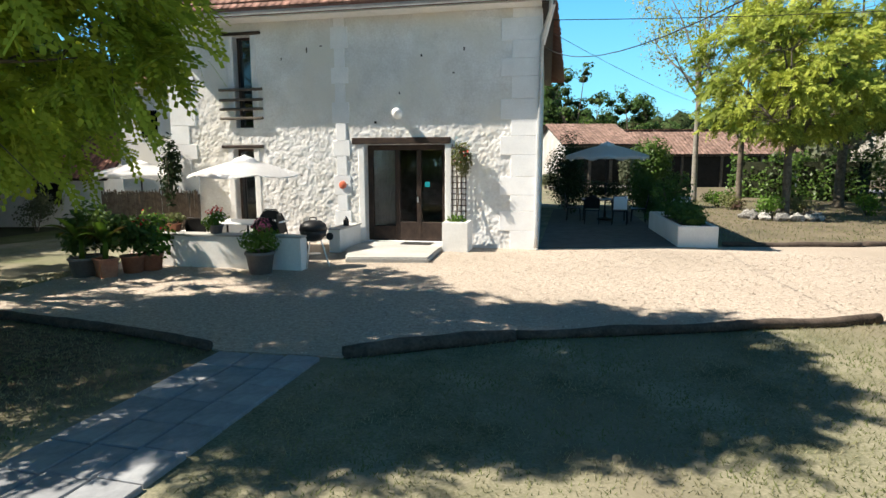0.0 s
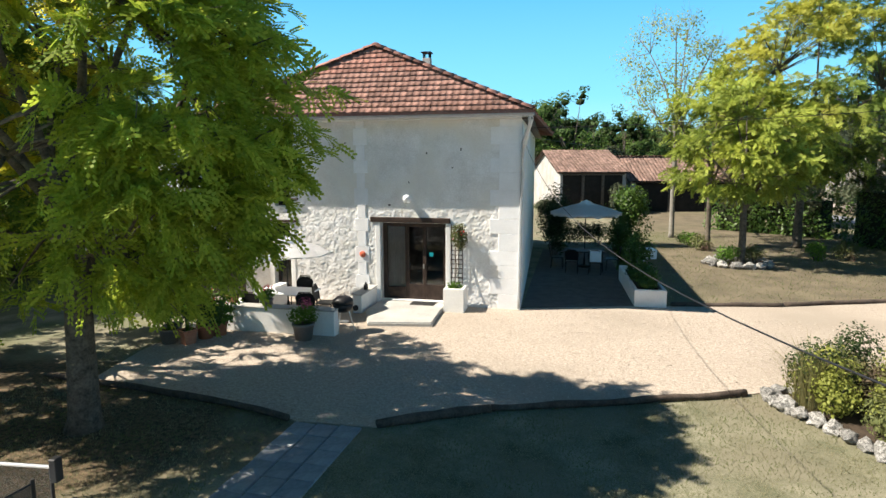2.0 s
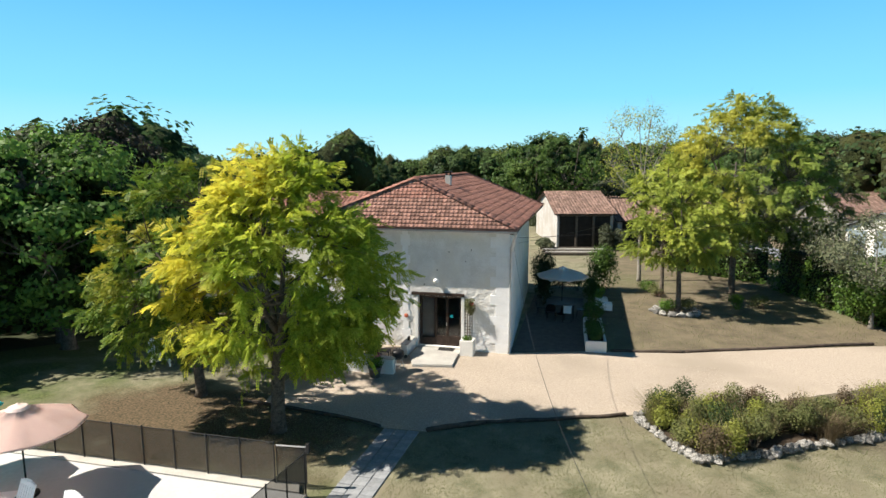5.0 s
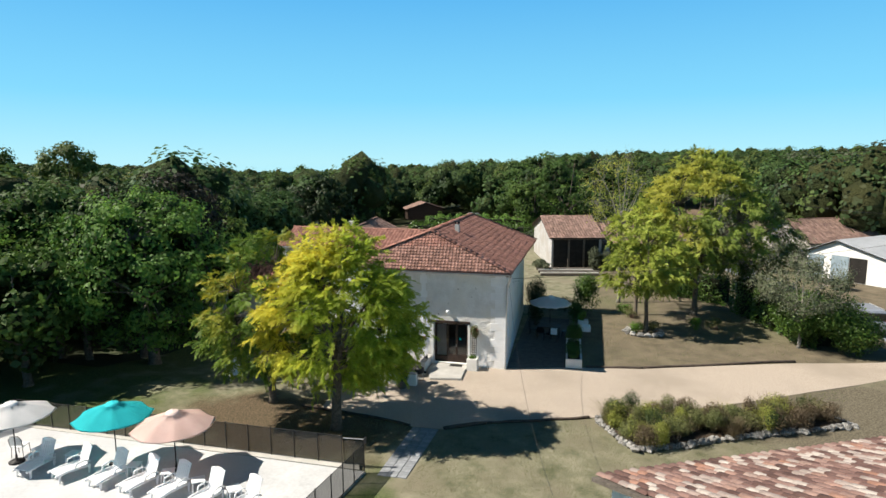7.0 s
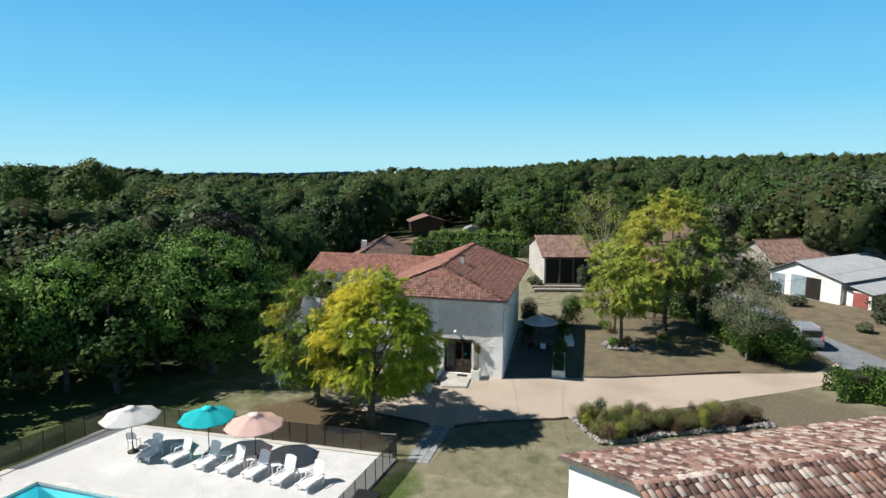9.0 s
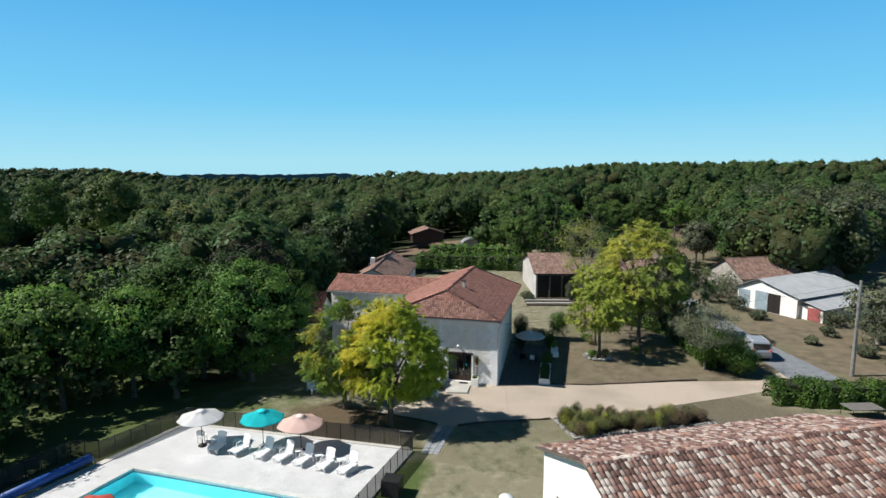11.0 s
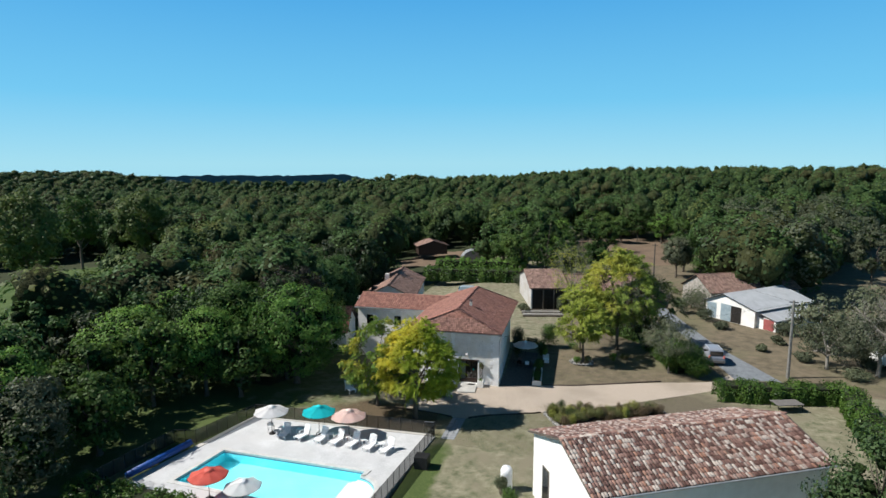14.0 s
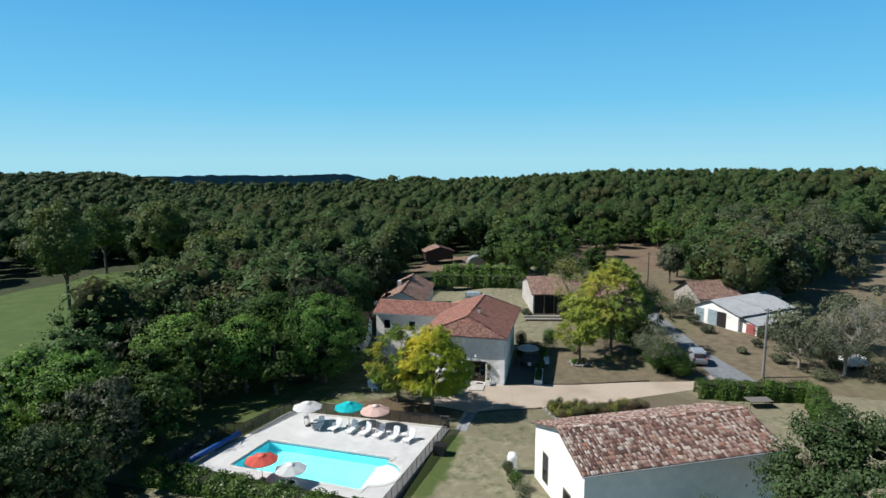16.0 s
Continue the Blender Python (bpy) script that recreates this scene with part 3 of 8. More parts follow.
def grass_material():
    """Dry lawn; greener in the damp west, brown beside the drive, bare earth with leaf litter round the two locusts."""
    m = mat("dry_lawn", (0.085, 0.095, 0.048), (0.27, 0.25, 0.175), 1.1, 1.0, 0.6, 45, spread=(0.38, 0.60), third=(0.20, 0.18, 0.125), third_scale=0.4)
    N, L = m.node_tree.nodes, m.node_tree.links
    p = N["Principled BSDF"]
    co = N.new("ShaderNodeTexCoord")
    grain = N.new("ShaderNodeTexNoise")
    grain.inputs["Scale"].default_value = 13.0
    grain.inputs["Detail"].default_value = 8
    L.new(co.outputs["Object"], grain.inputs["Vector"])
    wander = N.new("ShaderNodeTexNoise")
    wander.inputs["Scale"].default_value = 0.6
    wander.inputs["Detail"].default_value = 5
    L.new(co.outputs["Object"], wander.inputs["Vector"])

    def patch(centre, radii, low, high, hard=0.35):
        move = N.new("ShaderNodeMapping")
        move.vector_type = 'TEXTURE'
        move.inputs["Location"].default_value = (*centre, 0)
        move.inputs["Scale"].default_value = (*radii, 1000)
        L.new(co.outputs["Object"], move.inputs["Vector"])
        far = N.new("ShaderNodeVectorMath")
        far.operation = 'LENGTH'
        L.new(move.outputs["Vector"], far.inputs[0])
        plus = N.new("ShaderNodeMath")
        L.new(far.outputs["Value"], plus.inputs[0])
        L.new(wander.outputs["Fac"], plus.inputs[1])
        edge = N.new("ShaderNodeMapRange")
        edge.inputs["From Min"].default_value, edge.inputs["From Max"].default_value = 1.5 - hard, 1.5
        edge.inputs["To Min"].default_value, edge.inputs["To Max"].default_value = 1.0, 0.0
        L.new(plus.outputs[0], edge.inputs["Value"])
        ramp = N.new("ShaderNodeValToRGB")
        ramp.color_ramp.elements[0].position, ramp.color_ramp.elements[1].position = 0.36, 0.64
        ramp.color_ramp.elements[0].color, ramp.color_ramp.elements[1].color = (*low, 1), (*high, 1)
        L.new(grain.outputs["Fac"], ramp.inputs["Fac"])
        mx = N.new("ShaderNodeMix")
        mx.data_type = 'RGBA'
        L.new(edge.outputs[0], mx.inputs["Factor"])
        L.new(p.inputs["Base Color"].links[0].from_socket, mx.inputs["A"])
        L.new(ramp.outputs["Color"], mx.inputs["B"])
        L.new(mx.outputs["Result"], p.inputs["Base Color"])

    patch((-40, 8), (29, 40), (0.042, 0.068, 0.018), (0.105, 0.135, 0.042))
    # greener grass east of the fence, also darkened for the fence's shadow there
    patch((-3.6, -5.5), (1.6, 8.0), (0.04, 0.07, 0.018), (0.10, 0.13, 0.04))
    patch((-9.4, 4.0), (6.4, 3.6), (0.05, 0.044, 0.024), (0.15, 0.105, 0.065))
    patch((14.5, 11.5), (9, 6), (0.075, 0.066, 0.044), (0.18, 0.155, 0.11))
    return m


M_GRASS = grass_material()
ground = make_ground()


def sheet(name, pts, z0, z1, material, label, category, kind="structure"):
    bm = bmesh.new()
    prism(bm, pts, z0, z1)
    return solid(name, bm, material, label, category, kind=kind)


GRAVEL = [(-8.5, 5.85), (-7.35, 5.75), (-5.9, 5.65), (-4.7, 5.5), (-3.8, 5.28), (-2.5, 5.4), (-0.9, 6.5), (0.8, 7.2), (3.4, 8.35),
          (8, 10.75), (10.6, 12.4), (13.4, 14.36), (16, 16.1), (18.8, 18.2), (21.4, 20.2), (22.6, 22.6), (20.9, 23.2), (18.9, 20.6), (16.9, 19.85), (13.9, 18.95), (9, 17.0), (5.8, 15.65), (2.85, 14.95), (1.75, 14.7), (-1.3, 13.6), (-10.5, 13.3), (-10.6, 11.6), (-9.0, 9.4), (-8.9, 7.6)]
sheet("gravel_yard", GRAVEL, -0.2, 0.006, M_GRAVEL, "pale limestone gravel yard before the house", "gravel yard")
sheet("patio", [(-1.36, 13.7), (1.75, 14.7), (1.0, 25.0), (-1.95, 25.2)], -0.2, 0.012, M_PATIO, "grey paved patio beside the house wall", "patio")
sheet("road", [(21.2, 22.0), (25.6, 22.4), (24.4, 25.5), (21.4, 33), (19.5, 40.3), (16.7, 52.3), (14.1, 52.0), (17.2, 40), (19.0, 32)], -0.2, 0.02, M_ROAD, "narrow grey asphalt lane past the barns", "lane")


# ---- tiled roofs ----
def tile_frames(A, B, C, D, w, l, jitter=0.01):
    """Places for roof tiles on the slope with eave A-B and upper edge D-C: origins, along, up and outward axes."""
    A, B, C, D = (np.array(p, float) for p in (A, B, C, D))
    ex = unit(B - A)
    mid = (C + D) / 2 - A
    up = unit(mid - ex * (mid @ ex))
    out = np.cross(ex, up)
    wid, hei = np.linalg.norm(B - A), (mid @ up)
    xl, xr = (D - A) @ ex, (C - A) @ ex
    us, vs = np.arange(w / 2, wid, w), np.arange(0, hei - l * 0.3, l)
    lo, hi = min(0, xl), max(wid, xr)
    us = np.arange(lo + w / 2, hi, w)
    U, Vv = np.meshgrid(us, vs)
    f = (Vv + l / 2) / hei
    keep = (U > f * xl + w * 0.1) & (U < wid + f * (xr - wid) - w * 0.1)
    U, Vv = U[keep], Vv[keep]
    n = len(U)
    O = A + U[:, None] * ex + Vv[:, None] * up + rng.normal(0, jitter, (n, 1)) * ex + rng.normal(0, jitter, (n, 1)) * up + rng.uniform(0, jitter, (n, 1)) * out
    return O, ex, up, out


def tile_shape(kind, w, l):
    """Vertices (along, up, out) and quads of one tile."""
    if kind in ("canal", "rib"):
        r, n, arch = w * 0.5, 5, 0.66 if kind == "canal" else 0.36
        ends = ((0.0, 1.0, 0.016), (1.12, 0.9, 0.0)) if kind == "canal" else ((0.0, 1.0, 0.006), (1.02, 0.98, 0.0))
        V = []
        for k in range(n):
            a = math.pi * (0.06 + 0.88 * k / (n - 1))
            for t, s, lift in ends:
                V.append((r * s * math.cos(a), t * l, r * s * math.sin(a) * arch + lift))
        F = [(2 * k, 2 * k + 2, 2 * k + 3, 2 * k + 1) for k in range(n - 1)]
        m = len(V)
        for k in range(n):
            a = math.pi * (0.06 + 0.88 * k / (n - 1))
            V.append((r * 0.84 * math.cos(a), 0.0, r * 0.84 * math.sin(a) * arch + 0.016))
        F += [(2 * k, m + k, m + k + 1, 2 * k + 2) for k in range(n - 1)]
    else:
        h, t = w * 0.485, 0.022
        V = [(-h, 0, 0), (h, 0, 0), (h, 0, t + 0.02), (-h, 0, t + 0.02), (-h, l * 1.1, 0.006), (h, l * 1.1, 0.006), (0, 0, t + 0.032), (0, l * 1.1, 0.016)]
        F = [(3, 6, 7, 4), (6, 2, 5, 7), (0, 1, 2, 3)]
    return np.array(V), np.array(F)


def tiles_joined(name, frames, kind, w, l, material, parent, label=""):
    O, ex, up, out = frames
    V, F = tile_shape(kind, w, l)
    tw = rng.normal(0, 0.02 if kind == "canal" else 0.006, len(O))
    X = V[None, :, 0] + tw[:, None] * V[None, :, 1]
    P = O[:, None, :] + X[..., None] * ex + V[None, :, 1, None] * up + V[None, :, 2, None] * out
    idx = (np.arange(len(O)) * len(V))[:, None, None] + F[None]
    me = index_mesh(name, P.reshape(-1, 3), idx.reshape(-1, 4), material)
    ob = mesh_part(name, me, None, parent, label, smooth=(kind != "plain"))
    ob["kind"] = "stuff"
    return ob


def tiles_single(frames, kind, w, l, material, parent, pick=None):
    """Each tile an object of its own, all sharing one mesh."""
    O, ex, up, out = frames
    V, F = tile_shape(kind, w, l)
    me = index_mesh("tile", V, F, material)
    rot = Matrix((ex, up, out)).transposed().to_4x4()
    for o in O:
        ob = new("roof_tile", me)
        ob.parent = parent
        ob.matrix_basis = Matrix.Translation(o) @ rot @ pose(0, 0, 0, 0, 0, float(rng.normal(0, 1.2)))


def ridge_tiles(name, a, b, r, l, material, parent, single=False):
    a, b = np.array(a, float), np.array(b, float)
    d = unit(b - a)
    n = max(1, int(np.linalg.norm(b - a) / l))
    side = unit(np.cross(d, (0, 0, 1)))
    upv = np.cross(side, d)
    O = a + (np.arange(n) * np.linalg.norm(b - a) / n)[:, None] * d
    return tiles_joined(name, (O, side, d, upv), "canal", r * 2, np.linalg.norm(b - a) / n, material, parent)


def slab_quad(bm, pts, thick):
    """A roof board: a polygon thickened downwards."""
    a = [bm.verts.new(p) for p in pts]
    b = [bm.verts.new((p[0], p[1], p[2] - thick)) for p in pts]
    n = len(pts)
    bm.faces.new(a)
    bm.faces.new(b[::-1])
    for i in range(n):
        bm.faces.new((a[i], b[i], b[(i + 1) % n], a[(i + 1) % n]))


# ---- the farmhouse ----
HX, HY, HROT = -1.38, 13.45, 2.5
house = thing("farmhouse", "two-storey rendered stone farmhouse with a red hipped tile roof", "house", HX, HY, 0, HROT)
W, DEEP, EAVE, RIDGE = 9.15, 13.2, 5.36, 7.42
OVER = 0.55
FRONT_HIP, BACK_HIP = 0.75, 11.7
MIDX = -W / 2
# openings of the front: x0, x1, z0, z1
OPENINGS = [(-4.06, -2.12, 0.10, 2.37), (-7.36, -6.88, 2.80, 4.95), (-7.46, -6.90, 0.30, 2.30)]


def front_core():
    bm = bmesh.new()
    cuts = sorted({-W, 0.0, *(o[0] for o in OPENINGS), *(o[1] for o in OPENINGS)})
    for x0, x1 in zip(cuts, cuts[1:]):
        spans = sorted((o[2], o[3]) for o in OPENINGS if o[0] <= x0 + 1e-6 and o[1] >= x1 - 1e-6)
        z = -0.3
        for z0, z1 in spans + [(EAVE, EAVE)]:
            if z0 > z:
                box(bm, x0, x1, 0.02, 0.5, z, z0)
            z = z1
    return bm


def front_skin():
    """The rough render: a fine relief with the openings left free."""
    step = 0.026
    nx, nz = int(W / step), int(EAVE / step) + 2
    xs, zs = np.linspace(-W, 0, nx + 1), np.linspace(-0.15, EAVE, nz + 1)
    V = np.zeros((nx + 1, nz + 1, 3))
    for i, x in enumerate(xs):
        for k, z in enumerate(zs):
            a = noise.noise((x * 15, z * 15, 3))
            ridge = 1 - abs(noise.noise((x * 17 + 3, z * 19 - x * 6, 9)))
            calm = 0.35 + 0.65 * min(1, max(0, (3.9 - z + 0.5 * noise.noise((x, z, 5))) / 1.2))
            V[i, k] = (x, -0.006 - calm * (0.010 * a + 0.012 * (ridge ** 4) + 0.012 * noise.noise((x * 5, z * 5, 8))), z)
    idx = np.arange((nx + 1) * (nz + 1)).reshape(nx + 1, nz + 1)
    cx, cz = (xs[:-1] + xs[1:]) / 2, (zs[:-1] + zs[1:]) / 2
    keep = np.ones((nx, nz), bool)
    for x0, x1, z0, z1 in OPENINGS:
        keep &= ~((cx[:, None] > x0) & (cx[:, None] < x1) & (cz[None] > z0) & (cz[None] < z1))
    F = np.stack((idx[:-1, :-1], idx[1:, :-1], idx[1:, 1:], idx[:-1, 1:]), -1)[keep]
    return index_mesh("front_render", V.reshape(-1, 3), F, M_RENDER)


part("wall", front_core(), M_PLASTER, house)
mesh_part("front_render", front_skin(), None, house, "rough trowelled off-white lime render", smooth=True)
for nm, b in (("side_wall", (-W, -W + 0.5, 0.52, DEEP, -0.3, EAVE)), ("rear_wall", (-W + 0.52, -1.14, DEEP - 0.5, DEEP, -0.3, EAVE))):
    bm = bmesh.new()
    box(bm, *b)
    part(nm, bm, M_RENDER, house)
bm = bmesh.new()
prism(bm, [(0, 0.52), (-0.62, DEEP), (-1.12, DEEP), (-0.5, 0.52)], -0.3, EAVE)
part("side_wall", bm, M_RENDER, house)
bm = bmesh.new()
box(bm, -W + 0.5, -1.2, 0.5, DEEP - 0.5, -0.1, 0.05)
part("inner_floor", bm, M_WOODD, house)
bm = bmesh.new()
box(bm, -W + 0.5, -1.2, 0.5, DEEP - 0.5, 2.62, 2.75)
part("upper_floor", bm, M_WOODD, house)
bm = bmesh.new()
box(bm, -W + 0.5, -0.7, 5.0, 5.1, 0.05, EAVE - 0.05)
part("inner_wall", bm, M_OAKGREY, house)

# roof boards and cornice
o = OVER
P_FL, P_FR = (-W - 0.3, -o, EAVE + 0.06), (0.3, -o, EAVE + 0.06)
P_BL, P_BR = (-W - 0.3, DEEP + 0.4, EAVE + 0.06), (0.22, DEEP + 0.4, EAVE + 0.06)
R_F, R_B = (MIDX + 0.2, FRONT_HIP, RIDGE), (MIDX + 0.2, BACK_HIP, RIDGE)
bm = bmesh.new()
for q in ((P_FL, P_FR, R_F), (P_FR, P_BR, R_B, R_F), (P_BL, P_FL, R_F, R_B), (P_BR, P_BL, R_B)):
    slab_quad(bm, q, 0.08)
roof = part("roof", bm, M_CANAL, house, "red clay tile hipped roof")
bm = bmesh.new()
box(bm, -W - 0.28, 0.28, -o + 0.06, 0.0, EAVE - 0.12, EAVE - 0.085)
part("soffit", bm, M_PLASTER, house)
bm = bmesh.new()
n = 9
rings = []
for x in (-W - 0.34, 0.34):
    rings.append([bm.verts.new((x, -o - 0.06 + 0.07 * math.cos(math.pi + math.pi * k / (n - 1)), EAVE - 0.02 + 0.075 * math.sin(math.pi + math.pi * k / (n - 1)))) for k in range(n)])
for k in range(n - 1):
    bm.faces.new((rings[0][k], rings[0][k + 1], rings[1][k + 1], rings[1][k]))
bmesh.ops.solidify(bm, geom=bm.faces[:], thickness=0.006)
part("gutter", bm, M_ZINC, house, "zinc half-round gutter")
bm = bmesh.new()
tube(bm, [(0.22, -o - 0.06, EAVE - 0.08), (0.2, -0.35, EAVE - 0.3), (0.02, -0.09, EAVE - 0.75), (0.0, -0.07, 3.0), (-0.02, -0.07, 0.35), (-0.03, -0.1, 0.05)], 0.045, 10)
part("downpipe", bm, M_ZINC, house, "white-grey downpipe at the corner", smooth=True)
bm = bmesh.new()
tube(bm, [(0.25, -0.25, EAVE - 0.15), (0.03, 0.02, EAVE - 0.9)], 0.05, 6)
part("roof_brace", bm, M_WHITE, house)
bm = bmesh.new()
prism(bm, [(0.02, -o + 0.06), (0.28, -o + 0.06), (-0.34, DEEP + 0.2), (-0.60, DEEP + 0.2)], EAVE - 0.16, EAVE - 0.085)
part("eave_board", bm, M_WOODD, house)

# quoins and the pilaster of cut stone
def stone_column(xc, wide, narrow, z_top, seed):
    z, k = -0.05, 0
    while z < z_top - 0.1:
        h = 0.42 + 0.06 * math.sin(seed + k * 1.7)
        h = min(h, z_top - z)
        w = wide if k % 2 else narrow
        x0, x1 = xc(w)
        part("quoin", bevelled(x0, x1, -0.036, 0.03, z + 0.0015, z + h - 0.0015, 0.006, 1), M_QUOIN, house)
        z += h
        k += 1


stone_column(lambda w: (-w, 0.015), 0.86, 0.62, EAVE - 0.12, 1)
stone_column(lambda w: (-4.62 - w / 2, -4.62 + w / 2), 0.42, 0.25, EAVE - 0.12, 2)
stone_column(lambda w: (-W - 0.012, -W + w), 0.7, 0.5, EAVE - 0.12, 3)
# chamfered stone jambs of door and windows
for x0, x1, z0, z1 in OPENINGS:
    for a, b in ((x0 - 0.15, x0), (x1, x1 + 0.15)):
        part("jamb", bevelled(a, b, -0.03, 0.2, z0, z1, 0.012, 1), M_PLASTER, house)
for x0, x1, z, h in ((-4.35, -1.98, 2.38, 0.15), (-7.68, -6.6, 4.97, 0.07), (-7.76, -6.62, 2.31, 0.08)):
    bm = bevelled(x0, x1, -0.06, 0.3, z, z + h, 0.015, 1)
    for v in bm.verts:
        v.co.z += 0.02 * noise.noise((v.co.x * 3, v.co.y, 1))
    part("lintel", bm, M_WOODD, house, "dark oak lintel beam")
# glazed front door
door = part("front_door", bevelled(-4.05, -2.13, 0.20, 0.29, 0.10, 0.16, 0.005, 1), M_WOODD, house, "dark brown glazed double door with a side light")
for x0, x1, z0, z1 in ((-4.05, -3.93, 0.16, 2.36), (-2.23, -2.13, 0.16, 2.36), (-3.93, -2.23, 2.24, 2.36), (-3.38, -3.26, 0.16, 2.24), (-2.85, -2.74, 0.16, 2.24), (-3.93, -3.38, 0.16, 0.45), (-3.26, -2.85, 0.16, 0.55), (-2.74, -2.23, 0.16, 0.55)):
    part("frame", bevelled(x0, x1, 0.20, 0.29, z0, z1, 0.008, 1), M_WOODD, door)
for x0, x1, z0 in ((-3.93, -3.38, 0.45), (-3.26, -2.85, 0.55), (-2.74, -2.23, 0.55)):
    bm = bmesh.new()
    box(bm, x0, x1, 0.24, 0.252, z0, 2.24)
    p = part("pane", bm, M_GLASS, door, "clear glass pane")
    p.visible_shadow = False
part("handle", bevelled(-2.83, -2.80, 0.13, 0.2, 1.02, 1.16, 0.006, 1), M_STEEL, door)
part("sticker", bevelled(-2.66, -2.54, 0.234, 0.238, 1.38, 1.5, 0.001, 1), M_CANVAS_T, door)
bm = bmesh.new()
prev = None
for k in range(40):
    x = -3.95 + 0.6 * k / 39
    y = 0.36 + 0.022 * math.sin(k * 1.3)
    cur = (bm.verts.new((x, y, 0.3)), bm.verts.new((x, y, 2.28)))
    if prev:
        bm.faces.new((prev[0], cur[0], cur[1], prev[1]))
    prev = cur
bmesh.ops.solidify(bm, geom=bm.faces[:], thickness=0.004)
part("curtain", bm, M_CURTAIN, house, "white lace curtain behind the side light", smooth=True)
# narrow windows
for x0, x1, z0, z1 in OPENINGS[1:]:
    win = part("window", bevelled(x0, x0 + 0.06, 0.2, 0.26, z0, z1, 0.005, 1), M_WOODD, house, "narrow dark-framed window")
    part("frame", bevelled(x1 - 0.06, x1, 0.2, 0.26, z0, z1, 0.005, 1), M_WOODD, win)
    part("frame", bevelled(x0 + 0.06, x1 - 0.06, 0.2, 0.26, z1 - 0.06, z1, 0.005, 1), M_WOODD, win)
    part("frame", bevelled(x0 + 0.06, x1 - 0.06, 0.2, 0.26, z0, z0 + 0.06, 0.005, 1), M_WOODD, win)
    bm = bmesh.new()
    box(bm, x0 + 0.06, x1 - 0.06, 0.225, 0.235, z0 + 0.06, z1 - 0.06)
    part("pane", bm, M_GLASSDARK, win, "dark window glass")
for z in (3.70, 3.46, 3.24, 3.02):
    bm = bmesh.new()
    tube(bm, [(-7.72, -0.09, z), (-6.58, -0.09, z)], 0.035, 8)
    part("guard_bar", bm, M_OAKGREY, house, "weathered round wooden guard bar")
# chips and holes in the old render
for x, z, w_, h_ in ((-5.45, 4.5, 0.03, 0.12), (-5.1, 4.62, 0.05, 0.03), (-0.86, 4.95, 0.12, 0.05), (-0.82, 4.05, 0.03, 0.14), (-3.8, 2.85, 0.06, 0.05), (-2.68, 4.31, 0.04, 0.05), (-1.7, 4.4, 0.03, 0.08), (-0.7, 3.2, 0.03, 0.10), (-1.95, 3.92, 0.05, 0.03), (-6.1, 4.35, 0.03, 0.06), (-4.6, 4.75, 0.05, 0.04), (-3.2, 3.5, 0.03, 0.05)):
    part("chip", bevelled(x, x + w_, -0.018, -0.006, z, z + h_, 0.004, 1), M_DARKIN, house, "dark chipped hole")
# chimney
bm = bevelled(-3.68, -3.42, 3.47, 3.73, 6.6, 7.5, 0.01, 1)
chim = part("chimney", bm, M_KERB, house, "small rendered chimney with a dark cap")
part("cap", bevelled(-3.72, -3.38, 3.43, 3.77, 7.66, 7.70, 0.01, 1), M_IRON, chim)
for x in (-3.67, -3.47):
    for y in (3.48, 3.68):
        part("cap_leg", bevelled(x, x + 0.04, y, y + 0.04, 7.5, 7.66, 0.004, 1), M_IRON, chim)

# ---- the rear wing ----
wing = thing("rear_wing", "lower rendered wing behind the farmhouse with a rust canal-tile roof", "house", HX, HY, 0, HROT)
WX0, WX1, WY0, WY1, WE, WR = -18.1, -W - 0.02, 8.7, 13.5, 5.2, 6.2
bm = bmesh.new()
box(bm, WX0, WX1, WY0, WY1, -1.3, WE)
vs = [bm.verts.new(p) for p in ((WX0 + 0.01, WY0, WE), (WX0 + 0.01, WY1, WE), (WX0 + 0.01, (WY0 + WY1) / 2, WR - 0.05))]
bm.faces.new(vs)
part("wall", bm, M_RENDER, wing)
wy = (WY0 + WY1) / 2
bm = bmesh.new()
slab_quad(bm, ((WX0 - 0.3, WY0 - 0.4, WE - 0.12), (-5.0, WY0 - 0.4, WE - 0.12), (-5.0, wy, WR), (WX0 - 0.3, wy, WR)), 0.08)
slab_quad(bm, ((-5.0, WY1 + 0.4, WE - 0.12), (WX0 - 0.3, WY1 + 0.4, WE - 0.12), (WX0 - 0.3, wy, WR), (-5.0, wy, WR)), 0.08)
wroof = part("roof", bm, M_CANAL, wing)
bm = bmesh.new()
box(bm, WX0 - 0.3, WX1, WY0 - 0.5, WY0 - 0.4, WE - 0.26, WE - 0.14)
part("gutter", bm, M_ZINC, wing)
for x in (-16.6, -13.2, -10.6):
    win = part("window", bevelled(x - 0.5, x + 0.5, WY0 - 0.03, WY0 + 0.02, 2.9, 4.2, 0.01, 1), M_WHITE, wing, "white framed window")
    part("pane", bevelled(x - 0.4, x + 0.4, WY0 - 0.036, WY0 - 0.032, 3.0, 4.1, 0.001, 1), M_GLASSDARK, win)


